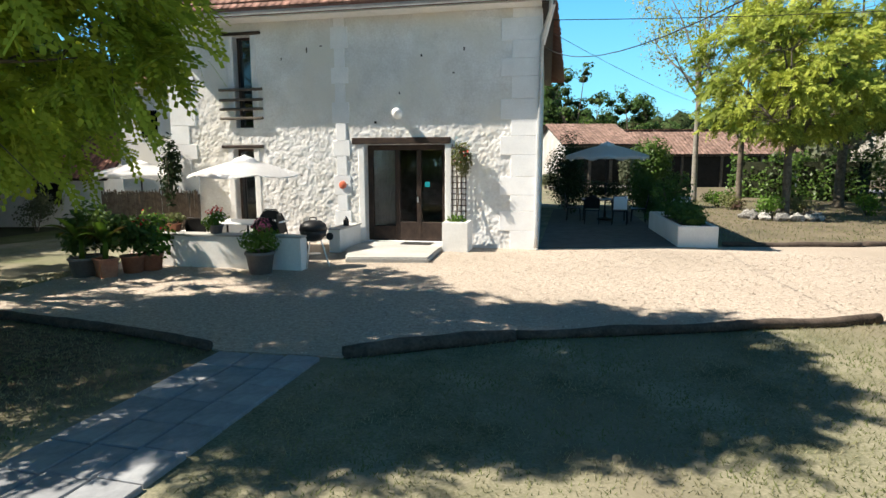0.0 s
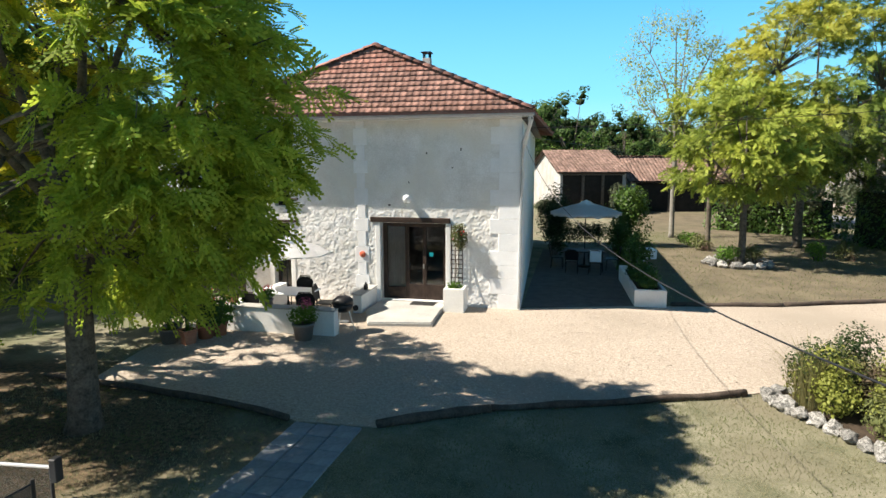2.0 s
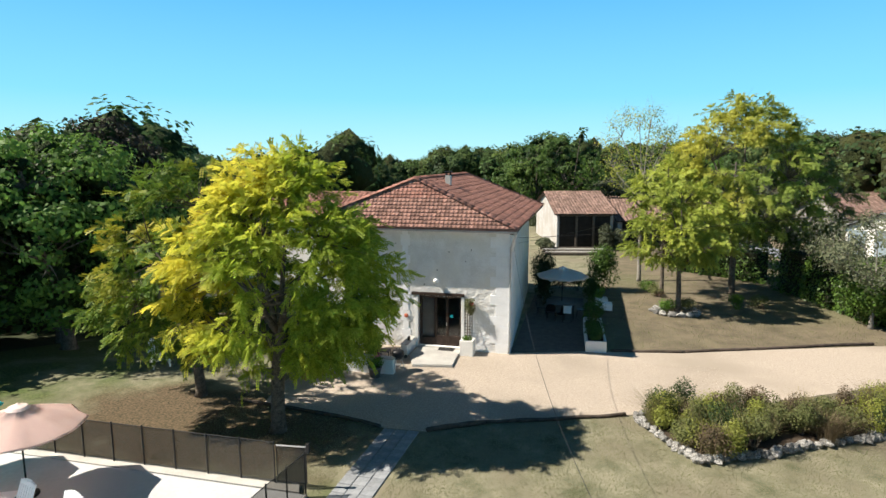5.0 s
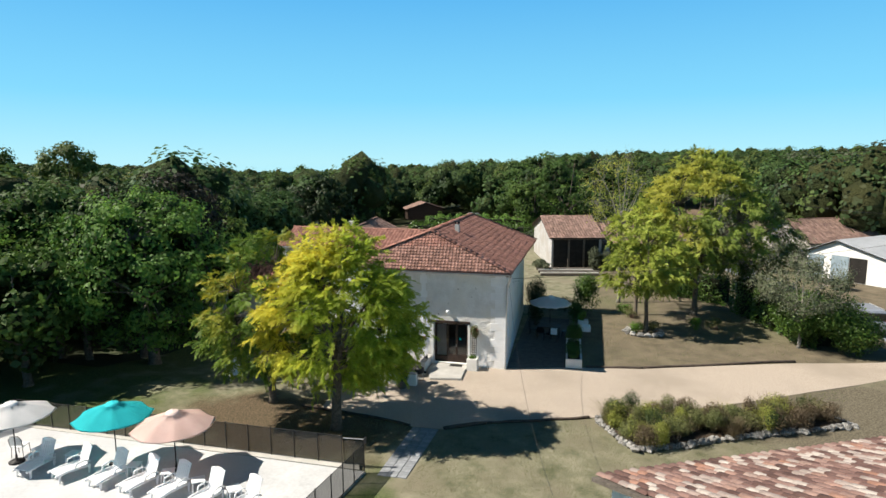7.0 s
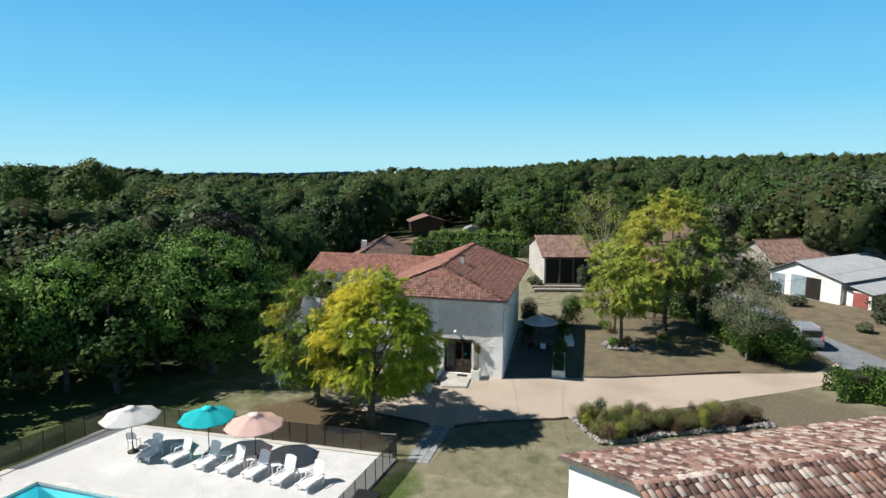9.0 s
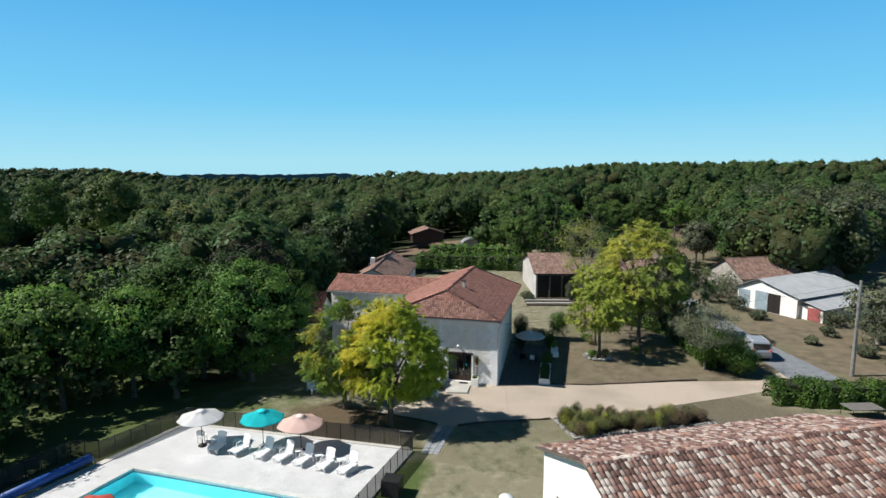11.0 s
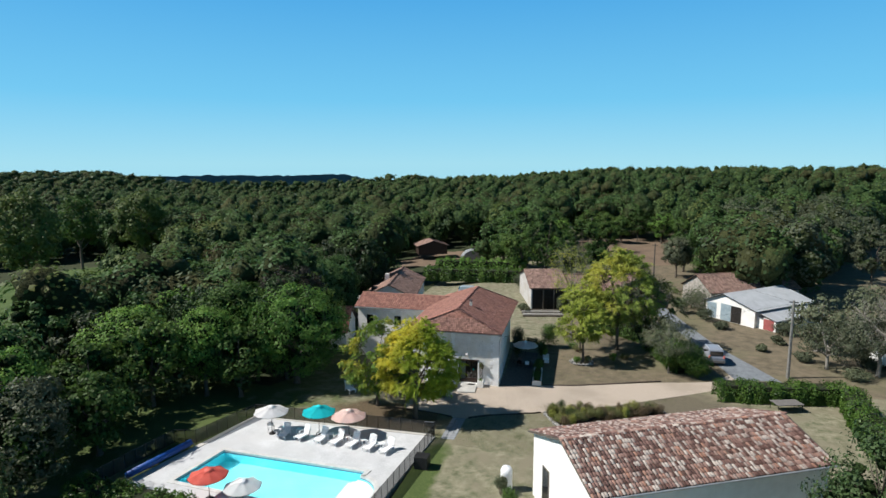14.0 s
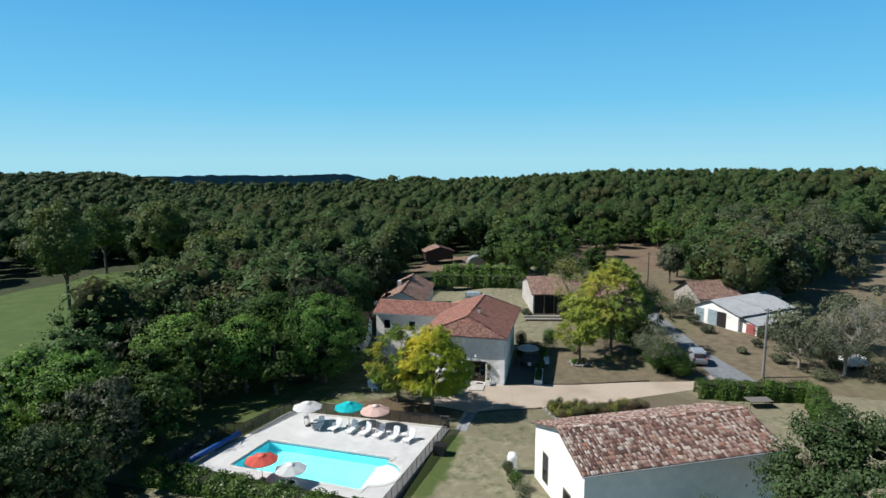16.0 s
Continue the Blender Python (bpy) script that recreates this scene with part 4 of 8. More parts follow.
# ---- other buildings ----
def gable_block(name, label, x, y, z, rz, lx, ly, eave, ridge, wall_mat, tile_mat, over=0.3, tw=0.3, tl=0.5, ridge_at=0.5, base=0.0, kind="rib"):
    """A plain gabled building: ridge along its x axis, from 0 to lx; depth from 0 (front) to ly."""
    th = thing(name, label, "house", x, y, z, rz)
    ry = ly * ridge_at
    bm = bmesh.new()
    prof = [(0, base), (ly, base), (ly, eave), (ry, ridge - 0.06), (0, eave)]
    a = [bm.verts.new((0, p[0], p[1])) for p in prof]
    b = [bm.verts.new((lx, p[0], p[1])) for p in prof]
    bm.faces.new(a)
    bm.faces.new(b[::-1])
    for i in range(5):
        bm.faces.new((a[i], b[i], b[(i + 1) % 5], a[(i + 1) % 5]))
    bmesh.ops.recalc_face_normals(bm, faces=bm.faces[:])
    part("wall", bm, wall_mat, th)
    sf = (ridge - eave) / ry
    sb = (ridge - eave) / (ly - ry)
    bm = bmesh.new()
    q1 = ((-over, -over, eave - sf * over), (lx + over, -over, eave - sf * over), (lx + over, ry, ridge), (-over, ry, ridge))
    q2 = ((lx + over, ly + over, eave - sb * over), (-over, ly + over, eave - sb * over), (-over, ry, ridge), (lx + over, ry, ridge))
    slab_quad(bm, q1, 0.09)
    slab_quad(bm, q2, 0.09)
    rf = part("roof", bm, M_WOODD, th)
    if kind:
        for q in (q1, q2):
            tiles_joined("tiles", tile_frames(*q, tw, tl, 0.012), kind, tw, tl, tile_mat, rf)
        ridge_tiles("ridge", q1[3], q1[2], 0.13, 0.45, tile_mat, rf)
    return th, rf, q1, q2


# pool house with the old canal tiles
SROT = math.degrees(math.atan2(7.75, 13.5))
shed = thing("pool_house", "white rendered outbuilding with a weathered canal-tile roof", "house", 6.4, -9.0, 0, SROT)
SL, SN, SF, SR, SEN, SEF = 15.5, 4.1, 4.8, 6.0, 4.6, 4.35
bm = bmesh.new()
prof = [(-SN + 0.35, -0.3), (SF - 0.35, -0.3), (SF - 0.35, SEF + 0.05), (0, SR - 0.1), (-SN + 0.35, SEN + 0.05)]
a = [bm.verts.new((0.3, p[0], p[1])) for p in prof]
b = [bm.verts.new((SL - 0.3, p[0], p[1])) for p in prof]
bm.faces.new(a)
bm.faces.new(b[::-1])
for i in range(5):
    bm.faces.new((a[i], b[i], b[(i + 1) % 5], a[(i + 1) % 5]))
bmesh.ops.recalc_face_normals(bm, faces=bm.faces[:])
part("wall", bm, M_WHITE, shed, "white rendered walls")
SQ1 = ((0, -SN, SEN), (SL, -SN, SEN), (SL, 0, SR), (0, 0, SR))
SQ2 = ((SL, SF, SEF), (0, SF, SEF), (0, 0, SR), (SL, 0, SR))
bm = bmesh.new()
slab_quad(bm, SQ1, 0.1)
slab_quad(bm, SQ2, 0.1)
shed_roof = part("roof", bm, M_OAKGREY, shed, "weathered canal-tile roof")
for y0, y1, z0, z1 in ((1.9, 2.9, 0.6, 2.9), (-1.9, -0.7, 0.2, 2.0)):
    w = part("window", bevelled(0.26, 0.32, y0, y1, z0, z1, 0.01, 1), M_OAKGREY, shed, "brown shuttered window")
    part("pane", bevelled(0.252, 0.258, y0 + 0.1, y1 - 0.1, z0 + 0.1, z1 - 0.1, 0.001, 1), M_GLASSDARK, w)
bm = bmesh.new()
tube(bm, [(-0.05, -SN - 0.06, SEN - 0.04), (SL, -SN - 0.06, SEN - 0.04)], 0.06, 8)
part("gutter", bm, M_ZINC, shed)

BUSHES = [(21.6, 50.4, 1.9, 4.0), (20.4, 53.0, 1.8, 3.6), (23.8, 49.2, 1.5, 2.8)]
# barn behind, open fronted
barn, barn_roof, _, _ = gable_block("open_barn", "open-fronted stone barn with a faded canal-tile roof", -2.75, 45.9, 0, 17, 5.3, 12, 3.3, 5.0, M_BARNWALL, M_FADED, ridge_at=0.5)
# a near-black panel on the solid wall stands for shade inside the barn
bm = bmesh.new()
box(bm, 0.2, 5.0, -0.05, -0.01, 0.0, 3.0)
part("opening", bm, M_DARKIN, barn, "near-black panel standing for the shaded open front")
low, low_roof, _, _ = gable_block("long_barn", "long low barn with a faded canal-tile roof", 2.75, 48.4, 0, 14, 12, 8.0, 2.6, 4.4, M_BARNWALL, M_FADED, ridge_at=0.5)
# near-black panel painting the shade under the long barn's eave
bm = bmesh.new()
box(bm, 0.4, 11.5, -0.05, -0.01, 0.0, 2.35)
part("opening", bm, M_DARKIN, low, "near-black panel standing for the shaded open front")
for x in (1.7, 3.3):
    part("post", bevelled(x, x + 0.22, -0.16, -0.055, 0.0, 3.05, 0.02, 1), M_OAKGREY, barn, "weathered oak post")
part("beam", bevelled(0.1, 5.1, -0.2, -0.055, 3.02, 3.26, 0.02, 1), M_OAKGREY, barn, "weathered oak beam")
for x in (3.0, 6.0, 9.0):
    part("post", bevelled(x, x + 0.2, -0.16, -0.055, 0.0, 2.35, 0.02, 1), M_OAKGREY, low, "weathered oak post")

# white sheet-roofed barn with its tiled neighbour
wb, wb_roof, _, _ = gable_block("white_barn", "white barn with a grey sheet roof and boarded doors", 27.2, 43.5, 0, 43.4, 12, 7.6, 2.5, 3.8, M_WHITE, M_METALROOF, kind=None, ridge_at=0.62)
bm = bmesh.new()
sf = 1.3 / 4.7
slab_quad(bm, ((-0.4, -0.5, 2.5 - sf * 0.5 + 0.04), (12.4, -0.5, 2.5 - sf * 0.5 + 0.04), (12.4, 4.71, 3.85), (-0.4, 4.71, 3.85)), 0.03)
slab_quad(bm, ((12.4, 8.0, 2.36), (-0.4, 8.0, 2.36), (-0.4, 4.71, 3.852), (12.4, 4.71, 3.852)), 0.03)
wsheet = part("sheet_roof", bm, M_METALROOF, wb, "grey corrugated sheet roof")
for k in range(22):
    x = -0.3 + 12.6 * k / 21
    bm = bmesh.new()
    slab_quad(bm, ((x, -0.5, 2.5 - sf * 0.5 + 0.06), (x + 0.06, -0.5, 2.5 - sf * 0.5 + 0.06), (x + 0.06, 4.7, 3.875), (x, 4.7, 3.875)), 0.03)
    part("seam", bm, M_METALROOF, wsheet)
# the last entry is a near-black panel in place of the unlit inside
for nm, y0, y1, z1, mt, lb in (("sliding_door", 5.9, 7.4, 2.2, M_BLUEWOOD, "blue-grey boarded door"), ("sliding_door", 3.6, 5.2, 2.35, M_BLUEWOOD, "blue-grey boarded door"), ("doorway", 2.0, 3.55, 2.3, M_DARKIN, "near-black panel standing for the unlit doorway")):
    bm = bmesh.new()
    box(bm, -0.03, -0.005, y0, y1, 0.05, z1)
    dr = part(nm, bm, mt, wb, lb)
    for k in range(6 if nm != "doorway" else 0):
        a, b = y0 + (y1 - y0) * k / 6, y0 + (y1 - y0) * (k + 0.94) / 6
        bm = bmesh.new()
        box(bm, -0.05 - 0.004 * (k % 2), -0.031, a, b, 0.05, z1)
        part("board", bm, mt, dr)
lean = thing("lean_to", "low white lean-to with a grey sheet roof beside the barn", "shed", 27.2, 43.5, 0, 43.4)
bm = bmesh.new()
box(bm, 0.6, 11, -2.6, -0.02, -0.2, 1.55)
part("wall", bm, M_WHITE, lean)
bm = bmesh.new()
slab_quad(bm, ((0.3, -2.9, 1.55), (11.3, -2.9, 1.55), (11.3, -0.03, 2.2), (0.3, -0.03, 2.2)), 0.05)
part("roof", bm, M_METALROOF, lean)
bm = bmesh.new()
box(bm, 0.55, 0.595, -2.3, -0.9, 0.05, 1.45)
part("door", bm, M_REDWOOD, lean, "faded red door")

gable_block("tiled_barn", "old stone barn with a mossy canal-tile roof", 22.9, 51.4, 0, 28, 15.0, 7.0, 3.0, 5.0, M_OLDWALL, M_FADED)

h2, h2_roof, _, _ = gable_block("cottage", "low cottage behind the house with a canal-tile roof", -18.9, 38.5, 0, 102, 15, 7.2, 2.5, 4.25, M_RENDER, M_FADED)
part("chimney", bevelled(6.5, 7.1, 4.6, 5.2, 3.2, 4.6, 0.01, 1), M_RENDER, h2)
part("skylight", bevelled(1.2, 2.2, 5.6, 6.4, 3.0, 3.5, 0.02, 1), M_GLASSDARK, h2)
hut, _, _, _ = gable_block("field_hut", "dark timber field shelter with a shallow roof", -29.9, 95.6, 0, 118, 5.0, 7.0, 2.2, 3.3, M_WOODD, M_FADED, over=0.5, tw=0.4, tl=0.6)
pt = thing("polytunnel", "small pale grey garden tunnel on the dry ground", "tunnel", -23.6, 95.5, float(height(-23.6, 95.5)), 20)
bm = bmesh.new()
prism(bm, [(-2.6 * math.cos(math.pi * k / 10), 2.3 * math.sin(math.pi * k / 10)) for k in range(11)], -1.6, 1.6)
bmesh.ops.transform(bm, matrix=pose(0, 0, 0, 90), verts=bm.verts)
part("cover", bm, M_TUNNEL, pt, smooth=False)
for k in (-1.6, 0.0, 1.6):
    bm = bmesh.new()
    tube(bm, [(-2.63 * math.cos(math.pi * q / 10), k, 2.33 * math.sin(math.pi * q / 10)) for q in range(11)], 0.04, 5)
    part("hoop", bm, M_ZINC, pt)
ob_, _, q1_, _ = gable_block("outbuilding", "low white outbuilding with a red corrugated tile roof", -34.0, 19.6, -1.0, 15, 12.2, 7.0, 2.42, 4.6, M_WHITE, M_TILE, tw=0.22, tl=0.42)
w = part("window", bevelled(9.0, 10.2, -0.06, 0.02, 1.05, 2.05, 0.01, 1), M_WOODD, ob_, "dark wooden casement window")
part("pane", bevelled(9.12, 10.08, -0.07, -0.064, 1.12, 1.98, 0.001, 1), M_GLASSDARK, w)
part("lintel", bevelled(8.7, 10.5, -0.07, 0.02, 2.06, 2.14, 0.008, 1), M_WOODD, ob_)


# ---- trees and plants ----
BARE, MAPLE = (4.3, 31.5), (-21.6, 9.9)


def limb_path(a, b, r, sag=0.15, k=5):
    a, b = np.array(a, float), np.array(b, float)
    t = np.linspace(0, 1, k)[:, None]
    ctrl = (a + b) / 2 + np.array((0, 0, sag * np.linalg.norm(b - a))) + r.normal(0, 0.06 * np.linalg.norm(b - a), 3)
    return (1 - t) ** 2 * a + 2 * t * (1 - t) * ctrl + t * t * b


def ball():
    bm = bmesh.new()
    bmesh.ops.create_icosphere(bm, subdivisions=1, radius=1.0)
    bm.verts.ensure_lookup_table()
    V, F = np.array([v.co[:] for v in bm.verts]), np.array([[v.index for v in f.verts] for f in bm.faces])
    bm.free()
    return V, F


BALL_V, BALL_F = ball()


def tree(name, label, x, y, height_m, crown, clumps, leaves, leaf, leaf_m, bark_m, seed, trunk_r=0.2, fork=0.3, lean=(0, 0), spread=0.55, hollow=0.45, frond=False, droop=0.0, z=None, group="", lobes=9, limbs=9, taper=0.0, skirt=0.45, flat=0.62, twigs=0, twig_every=1, core=0.0):
    """A broad-leaved tree. crown: radii x, y, z and the height of the crown's middle. Leaves sit in clumps at the twig ends."""
    r = np.random.default_rng(seed)
    z0 = float(height(x, y)) if z is None else z
    th = thing(name, label, "tree", x, y, z0 - 0.05, 0, group)
    rx, ry, rz, cz = crown
    # uneven crown: a few lobes, clumps mostly towards the outside
    lob = unit(r.normal(size=(lobes, 3)) + np.array((0, 0, 0.2)))
    lw = r.uniform(0.75, 1.12, lobes)
    D = unit(r.normal(size=(clumps, 3)))
    near = D @ lob.T
    reach = (np.exp(near * 6) * lw).sum(1) / np.exp(near * 6).sum(1)
    rad = reach * (hollow + (1 - hollow) * r.uniform(0, 1, clumps) ** 0.5)
    C = D * rad[:, None] * np.array((rx, ry, rz)) + np.array((lean[0], lean[1], cz))
    C[:, 2] -= droop * np.maximum(0, np.hypot(C[:, 0] - lean[0], C[:, 1] - lean[1]) / max(rx, ry) - 0.4) * rz
    high = np.maximum(0, (C[:, 2] - cz) / rz)[:, None] * taper
    C[:, :2] = C[:, :2] * (1 - high) + np.array(lean) * high
    axis = np.hypot(C[:, 0] - lean[0], C[:, 1] - lean[1]) / max(rx, ry)
    C[:, 2] = np.maximum(C[:, 2], cz - rz * np.where(axis < 0.5, skirt, skirt + (axis - 0.5) * 1.9))
    C[:, 2] = np.maximum(C[:, 2], cz - rz * 1.15)
    # trunk and limbs: each clump hangs on a limb that it shares with its neighbours
    bm = bmesh.new()
    top = np.array((lean[0] * 0.7, lean[1] * 0.7, cz - rz * 0.35))
    fk = np.array((lean[0] * 0.4, lean[1] * 0.4, height_m * fork))
    pts = [(0, 0, 0), (0.02, 0.01, 0.25), tuple(fk * 0.55 + r.normal(0, 0.03, 3) * (1, 1, 0)), tuple(fk), tuple((fk + top) / 2 + r.normal(0, 0.08, 3)), tuple(top)]
    tube(bm, pts, [trunk_r * 1.45, trunk_r * 1.1, trunk_r * 0.95, trunk_r * 0.9, trunk_r * 0.6, trunk_r * 0.3], 12)
    mains = [int(np.argmax(C[:, 2]))]
    gap_to = np.linalg.norm(C - C[mains[0]], axis=1)
    while len(mains) < limbs:
        mains.append(int(np.argmax(gap_to)))
        gap_to = np.minimum(gap_to, np.linalg.norm(C - C[mains[-1]], axis=1))
    owner = np.argmin(np.linalg.norm(C[:, None] - C[None, mains], axis=2), axis=1)
    for k in range(limbs):
        mine = np.flatnonzero(owner == k)
        e = C[mains[k]] * 0.6 + C[mine].mean(0) * 0.4
        p = limb_path(fk + (top - fk) * r.uniform(0, 0.6), e, r, 0.1, 6)
        tube(bm, p, list(np.linspace(trunk_r * 0.46, trunk_r * 0.09, len(p))), 7)
        for j in mine[::twig_every]:
            at = p[1 + int(np.argmin(np.linalg.norm(p[1:5] - C[j], axis=1) + np.array((0.0, 0.1, 0.3, 0.5))))]
            q = limb_path(at, C[j], r, 0.07, 4)
            tube(bm, q, list(np.linspace(trunk_r * 0.15, trunk_r * 0.03, len(q))), 5)
            for _ in range(twigs):
                t1 = q[2] + (C[j] - q[2]) * r.uniform(0, 1)
                w = unit(r.normal(size=3) + unit(C[j] - q[0]) * 1.2 + np.array((0, 0, 0.35)))
                tube(bm, [t1, t1 + w * spread * 0.8 + r.normal(0, 0.06, 3), t1 + w * spread * r.uniform(1.3, 2.2) + r.normal(0, 0.15, 3)], [trunk_r * 0.05, trunk_r * 0.03, trunk_r * 0.012], 4, False)
    part("trunk", bm, bark_m, th, "", smooth=True)
    # leaves
    middle = np.array((lean[0], lean[1], cz))
    k = max(1, leaves // clumps)
    if frond:
        V = sprays(C, middle, spread, max(1, k // 9), 9, leaf, r, frond)
    else:
        off = unit(r.normal(size=(clumps, k, 3))) * r.uniform(0.62, 1.04, (clumps, k, 1)) * (1 + 0.16 * r.normal(size=(clumps, k, 1))) * spread * 1.4 * np.array((1, 1, flat + 0.1)) * r.uniform(0.7, 1.25, (clumps, 1, 1))
        P = (C[:, None, :] + off).reshape(-1, 3)
        outw = unit(P - middle)
        V = leaf_quads(P, leaf, r, 0.3, 0.62, None, unit(off.reshape(-1, 3)) * 0.75 + outw * 0.5 + np.array((0, 0, 0.2)), 0.32)
    mesh_part("crown", poly_mesh("crown", V, leaf_m), None, th)["kind"] = "stuff"
    # lumps that fill each clump, coloured dark for the shade inside the crown
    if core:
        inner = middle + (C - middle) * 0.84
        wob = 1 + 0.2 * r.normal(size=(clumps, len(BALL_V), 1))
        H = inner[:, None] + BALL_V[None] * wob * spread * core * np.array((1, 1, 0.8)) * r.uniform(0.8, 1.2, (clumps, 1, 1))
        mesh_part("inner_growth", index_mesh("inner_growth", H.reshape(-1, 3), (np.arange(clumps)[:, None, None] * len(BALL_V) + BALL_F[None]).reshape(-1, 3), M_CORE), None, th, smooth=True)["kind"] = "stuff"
    return th


def sprays(C, middle, spread, twigs, each, length, r, pairs):
    """Feathered leaves set along twigs that fan outwards from every clump, droop and turn to the sun."""
    n = len(C) * twigs
    out0 = unit(C - middle)
    O = np.repeat(out0, twigs, 0)
    B = np.repeat(C, twigs, 0) + r.normal(size=(n, 3)) * spread * np.array((0.42, 0.42, 0.30))
    D = unit(O * np.array((0.9, 0.9, 0.5)) + r.normal(size=(n, 3)) * np.array((0.62, 0.62, 0.35)))
    L = (spread * r.uniform(0.7, 1.5, n))[:, None]
    up = np.array((0.0, 0.0, 1.0))
    N0 = unit(up * 0.3 - np.array(SUN_WAY) * 0.8 + O * 0.5 + r.normal(size=(n, 3)) * 0.4)
    S = unit(np.cross(D, N0))
    parts = []
    for j in range(each):
        t = (j + 0.7) / each
        c = B + D * L * t - up * L * 0.32 * t * t
        sg = 1 if j % 2 else -1
        w = unit(D * (0.55 + 0.5 * t) + S * sg * (0.85 - 0.5 * t) - up * 0.22 + r.normal(size=(n, 3)) * 0.34)
        parts.append(leaflets(c, w, unit(N0 + r.normal(size=(n, 3)) * 0.42), length * r.uniform(0.7, 1.25, n)[:, None], pairs))
    return np.concatenate(parts, 0)


def leaflets(P, d, nrm, L, pairs):
    """One feathered leaf at each place: pairs of leaflets along a drooping rib."""
    s = unit(np.cross(d, nrm))
    out = []
    for k in range(pairs):
        t = (k + 0.6) / pairs
        c = P + d * L * t - np.array((0, 0, 1)) * L * 0.22 * t * t
        for sg in (1, -1):
            tip = c + (s * sg * 0.9 + d * 0.5) * L * 0.25
            w = d * L * 0.7 / pairs
            mid = (c + tip) / 2
            out.append(np.stack((c, mid + w, tip, mid - w), 1))
    return np.concatenate(out, 0)


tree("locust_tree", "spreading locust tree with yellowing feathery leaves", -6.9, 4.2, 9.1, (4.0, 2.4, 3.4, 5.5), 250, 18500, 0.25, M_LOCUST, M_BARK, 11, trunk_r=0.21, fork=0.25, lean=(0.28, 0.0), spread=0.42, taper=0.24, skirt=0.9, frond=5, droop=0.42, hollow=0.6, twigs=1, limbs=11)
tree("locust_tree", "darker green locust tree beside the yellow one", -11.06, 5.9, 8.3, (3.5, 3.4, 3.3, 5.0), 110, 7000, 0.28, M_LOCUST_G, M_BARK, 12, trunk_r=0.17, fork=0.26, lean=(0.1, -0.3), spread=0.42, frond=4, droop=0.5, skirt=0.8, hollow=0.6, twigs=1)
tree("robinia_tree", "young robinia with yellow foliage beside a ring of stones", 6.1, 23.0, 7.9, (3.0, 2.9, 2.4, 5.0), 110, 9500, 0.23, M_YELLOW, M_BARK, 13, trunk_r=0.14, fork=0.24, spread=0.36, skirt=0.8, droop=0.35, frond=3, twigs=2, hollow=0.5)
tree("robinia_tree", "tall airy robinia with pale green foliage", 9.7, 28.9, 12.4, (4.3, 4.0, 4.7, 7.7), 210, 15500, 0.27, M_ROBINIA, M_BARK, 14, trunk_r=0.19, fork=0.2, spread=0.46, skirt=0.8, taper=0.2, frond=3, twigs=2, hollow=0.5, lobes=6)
tree("robinia_tree", "slender yellow robinia on the lawn", 5.55, 27.7, 9.0, (2.3, 2.3, 2.8, 6.0), 60, 4400, 0.24, M_YELLOW, M_BARK, 15, trunk_r=0.12, fork=0.3, spread=0.4, skirt=0.8, frond=3, twigs=2, hollow=0.45)
tree("robinia_tree", "dark robinia with thin grey-green foliage over the hedge", 13.2, 30.5, 9.5, (3.6, 3.4, 3.2, 6.0), 90, 5200, 0.24, M_ROBINIA_D, M_GREYBARK, 30, trunk_r=0.17, fork=0.22, spread=0.5, skirt=0.9, frond=3, twigs=3, hollow=0.5)
tree("bare_tree", "thinly leaved tree with pale grey twigs", BARE[0], BARE[1], 12.2, (2.9, 2.9, 3.2, 8.6), 75, 3600, 0.13, M_ROBINIA, M_GREYBARK, 16, trunk_r=0.13, fork=0.4, spread=0.55, twigs=7, limbs=12, skirt=1.0)
tree("olive_tree", "grey-green small tree over the laurel hedge", 14.9, 22.2, 5.6, (2.9, 2.7, 1.9, 3.7), 80, 6000, 0.13, M_OLIVE, M_GREYBARK, 17, trunk_r=0.10, fork=0.3, spread=0.45, limbs=12, twigs=4)
tree("ash_tree", "grey-green tree with thin foliage near the lane", 35.5, 27.0, 7.0, (3.8, 3.4, 2.6, 4.3), 60, 4500, 0.2, M_GREYOAK, M_GREYBARK, 18, trunk_r=0.18, fork=0.3, spread=0.6, twigs=3)
tree("ash_tree", "half bare grey tree beside the sheds", 42.0, 33.0, 8.5, (4.4, 4.0, 3.2, 5.2), 60, 2500, 0.2, M_OLIVE, M_GREYBARK, 19, trunk_r=0.2, fork=0.3, spread=0.7, twigs=4)
tree("maple_tree", "broad green maple at the edge of the wood", MAPLE[0], MAPLE[1], 10.8, (5.6, 5.2, 4.9, 5.9), 230, 21000, 0.24, M_MAPLE_D, M_BARK, 20, trunk_r=0.3, fork=0.25, spread=0.55, core=0.72, skirt=0.9)
tree("plum_tree", "dark reddish-brown leafed tree behind the maple", -25.2, 15.2, 12.4, (3.9, 3.9, 4.2, 8.0), 110, 9000, 0.24, M_PURPLE, M_BARK, 31, trunk_r=0.25, fork=0.2, spread=0.55, core=0.72, skirt=0.9)
tree("walnut_tree", "leafy green tree near the pool house", 23.5, -13.5, 11.0, (6.0, 5.6, 4.6, 6.4), 240, 30000, 0.19, M_WALNUT, M_BARK, 21, trunk_r=0.22, fork=0.25, spread=0.5, core=0.72)
tree("walnut_tree", "leafy green tree behind the pool house", 33.0, -6.0, 8.0, (4.4, 4.6, 3.6, 4.6), 110, 9000, 0.26, M_WALNUT, M_BARK, 22, trunk_r=0.22, fork=0.25, spread=0.55, core=0.72)
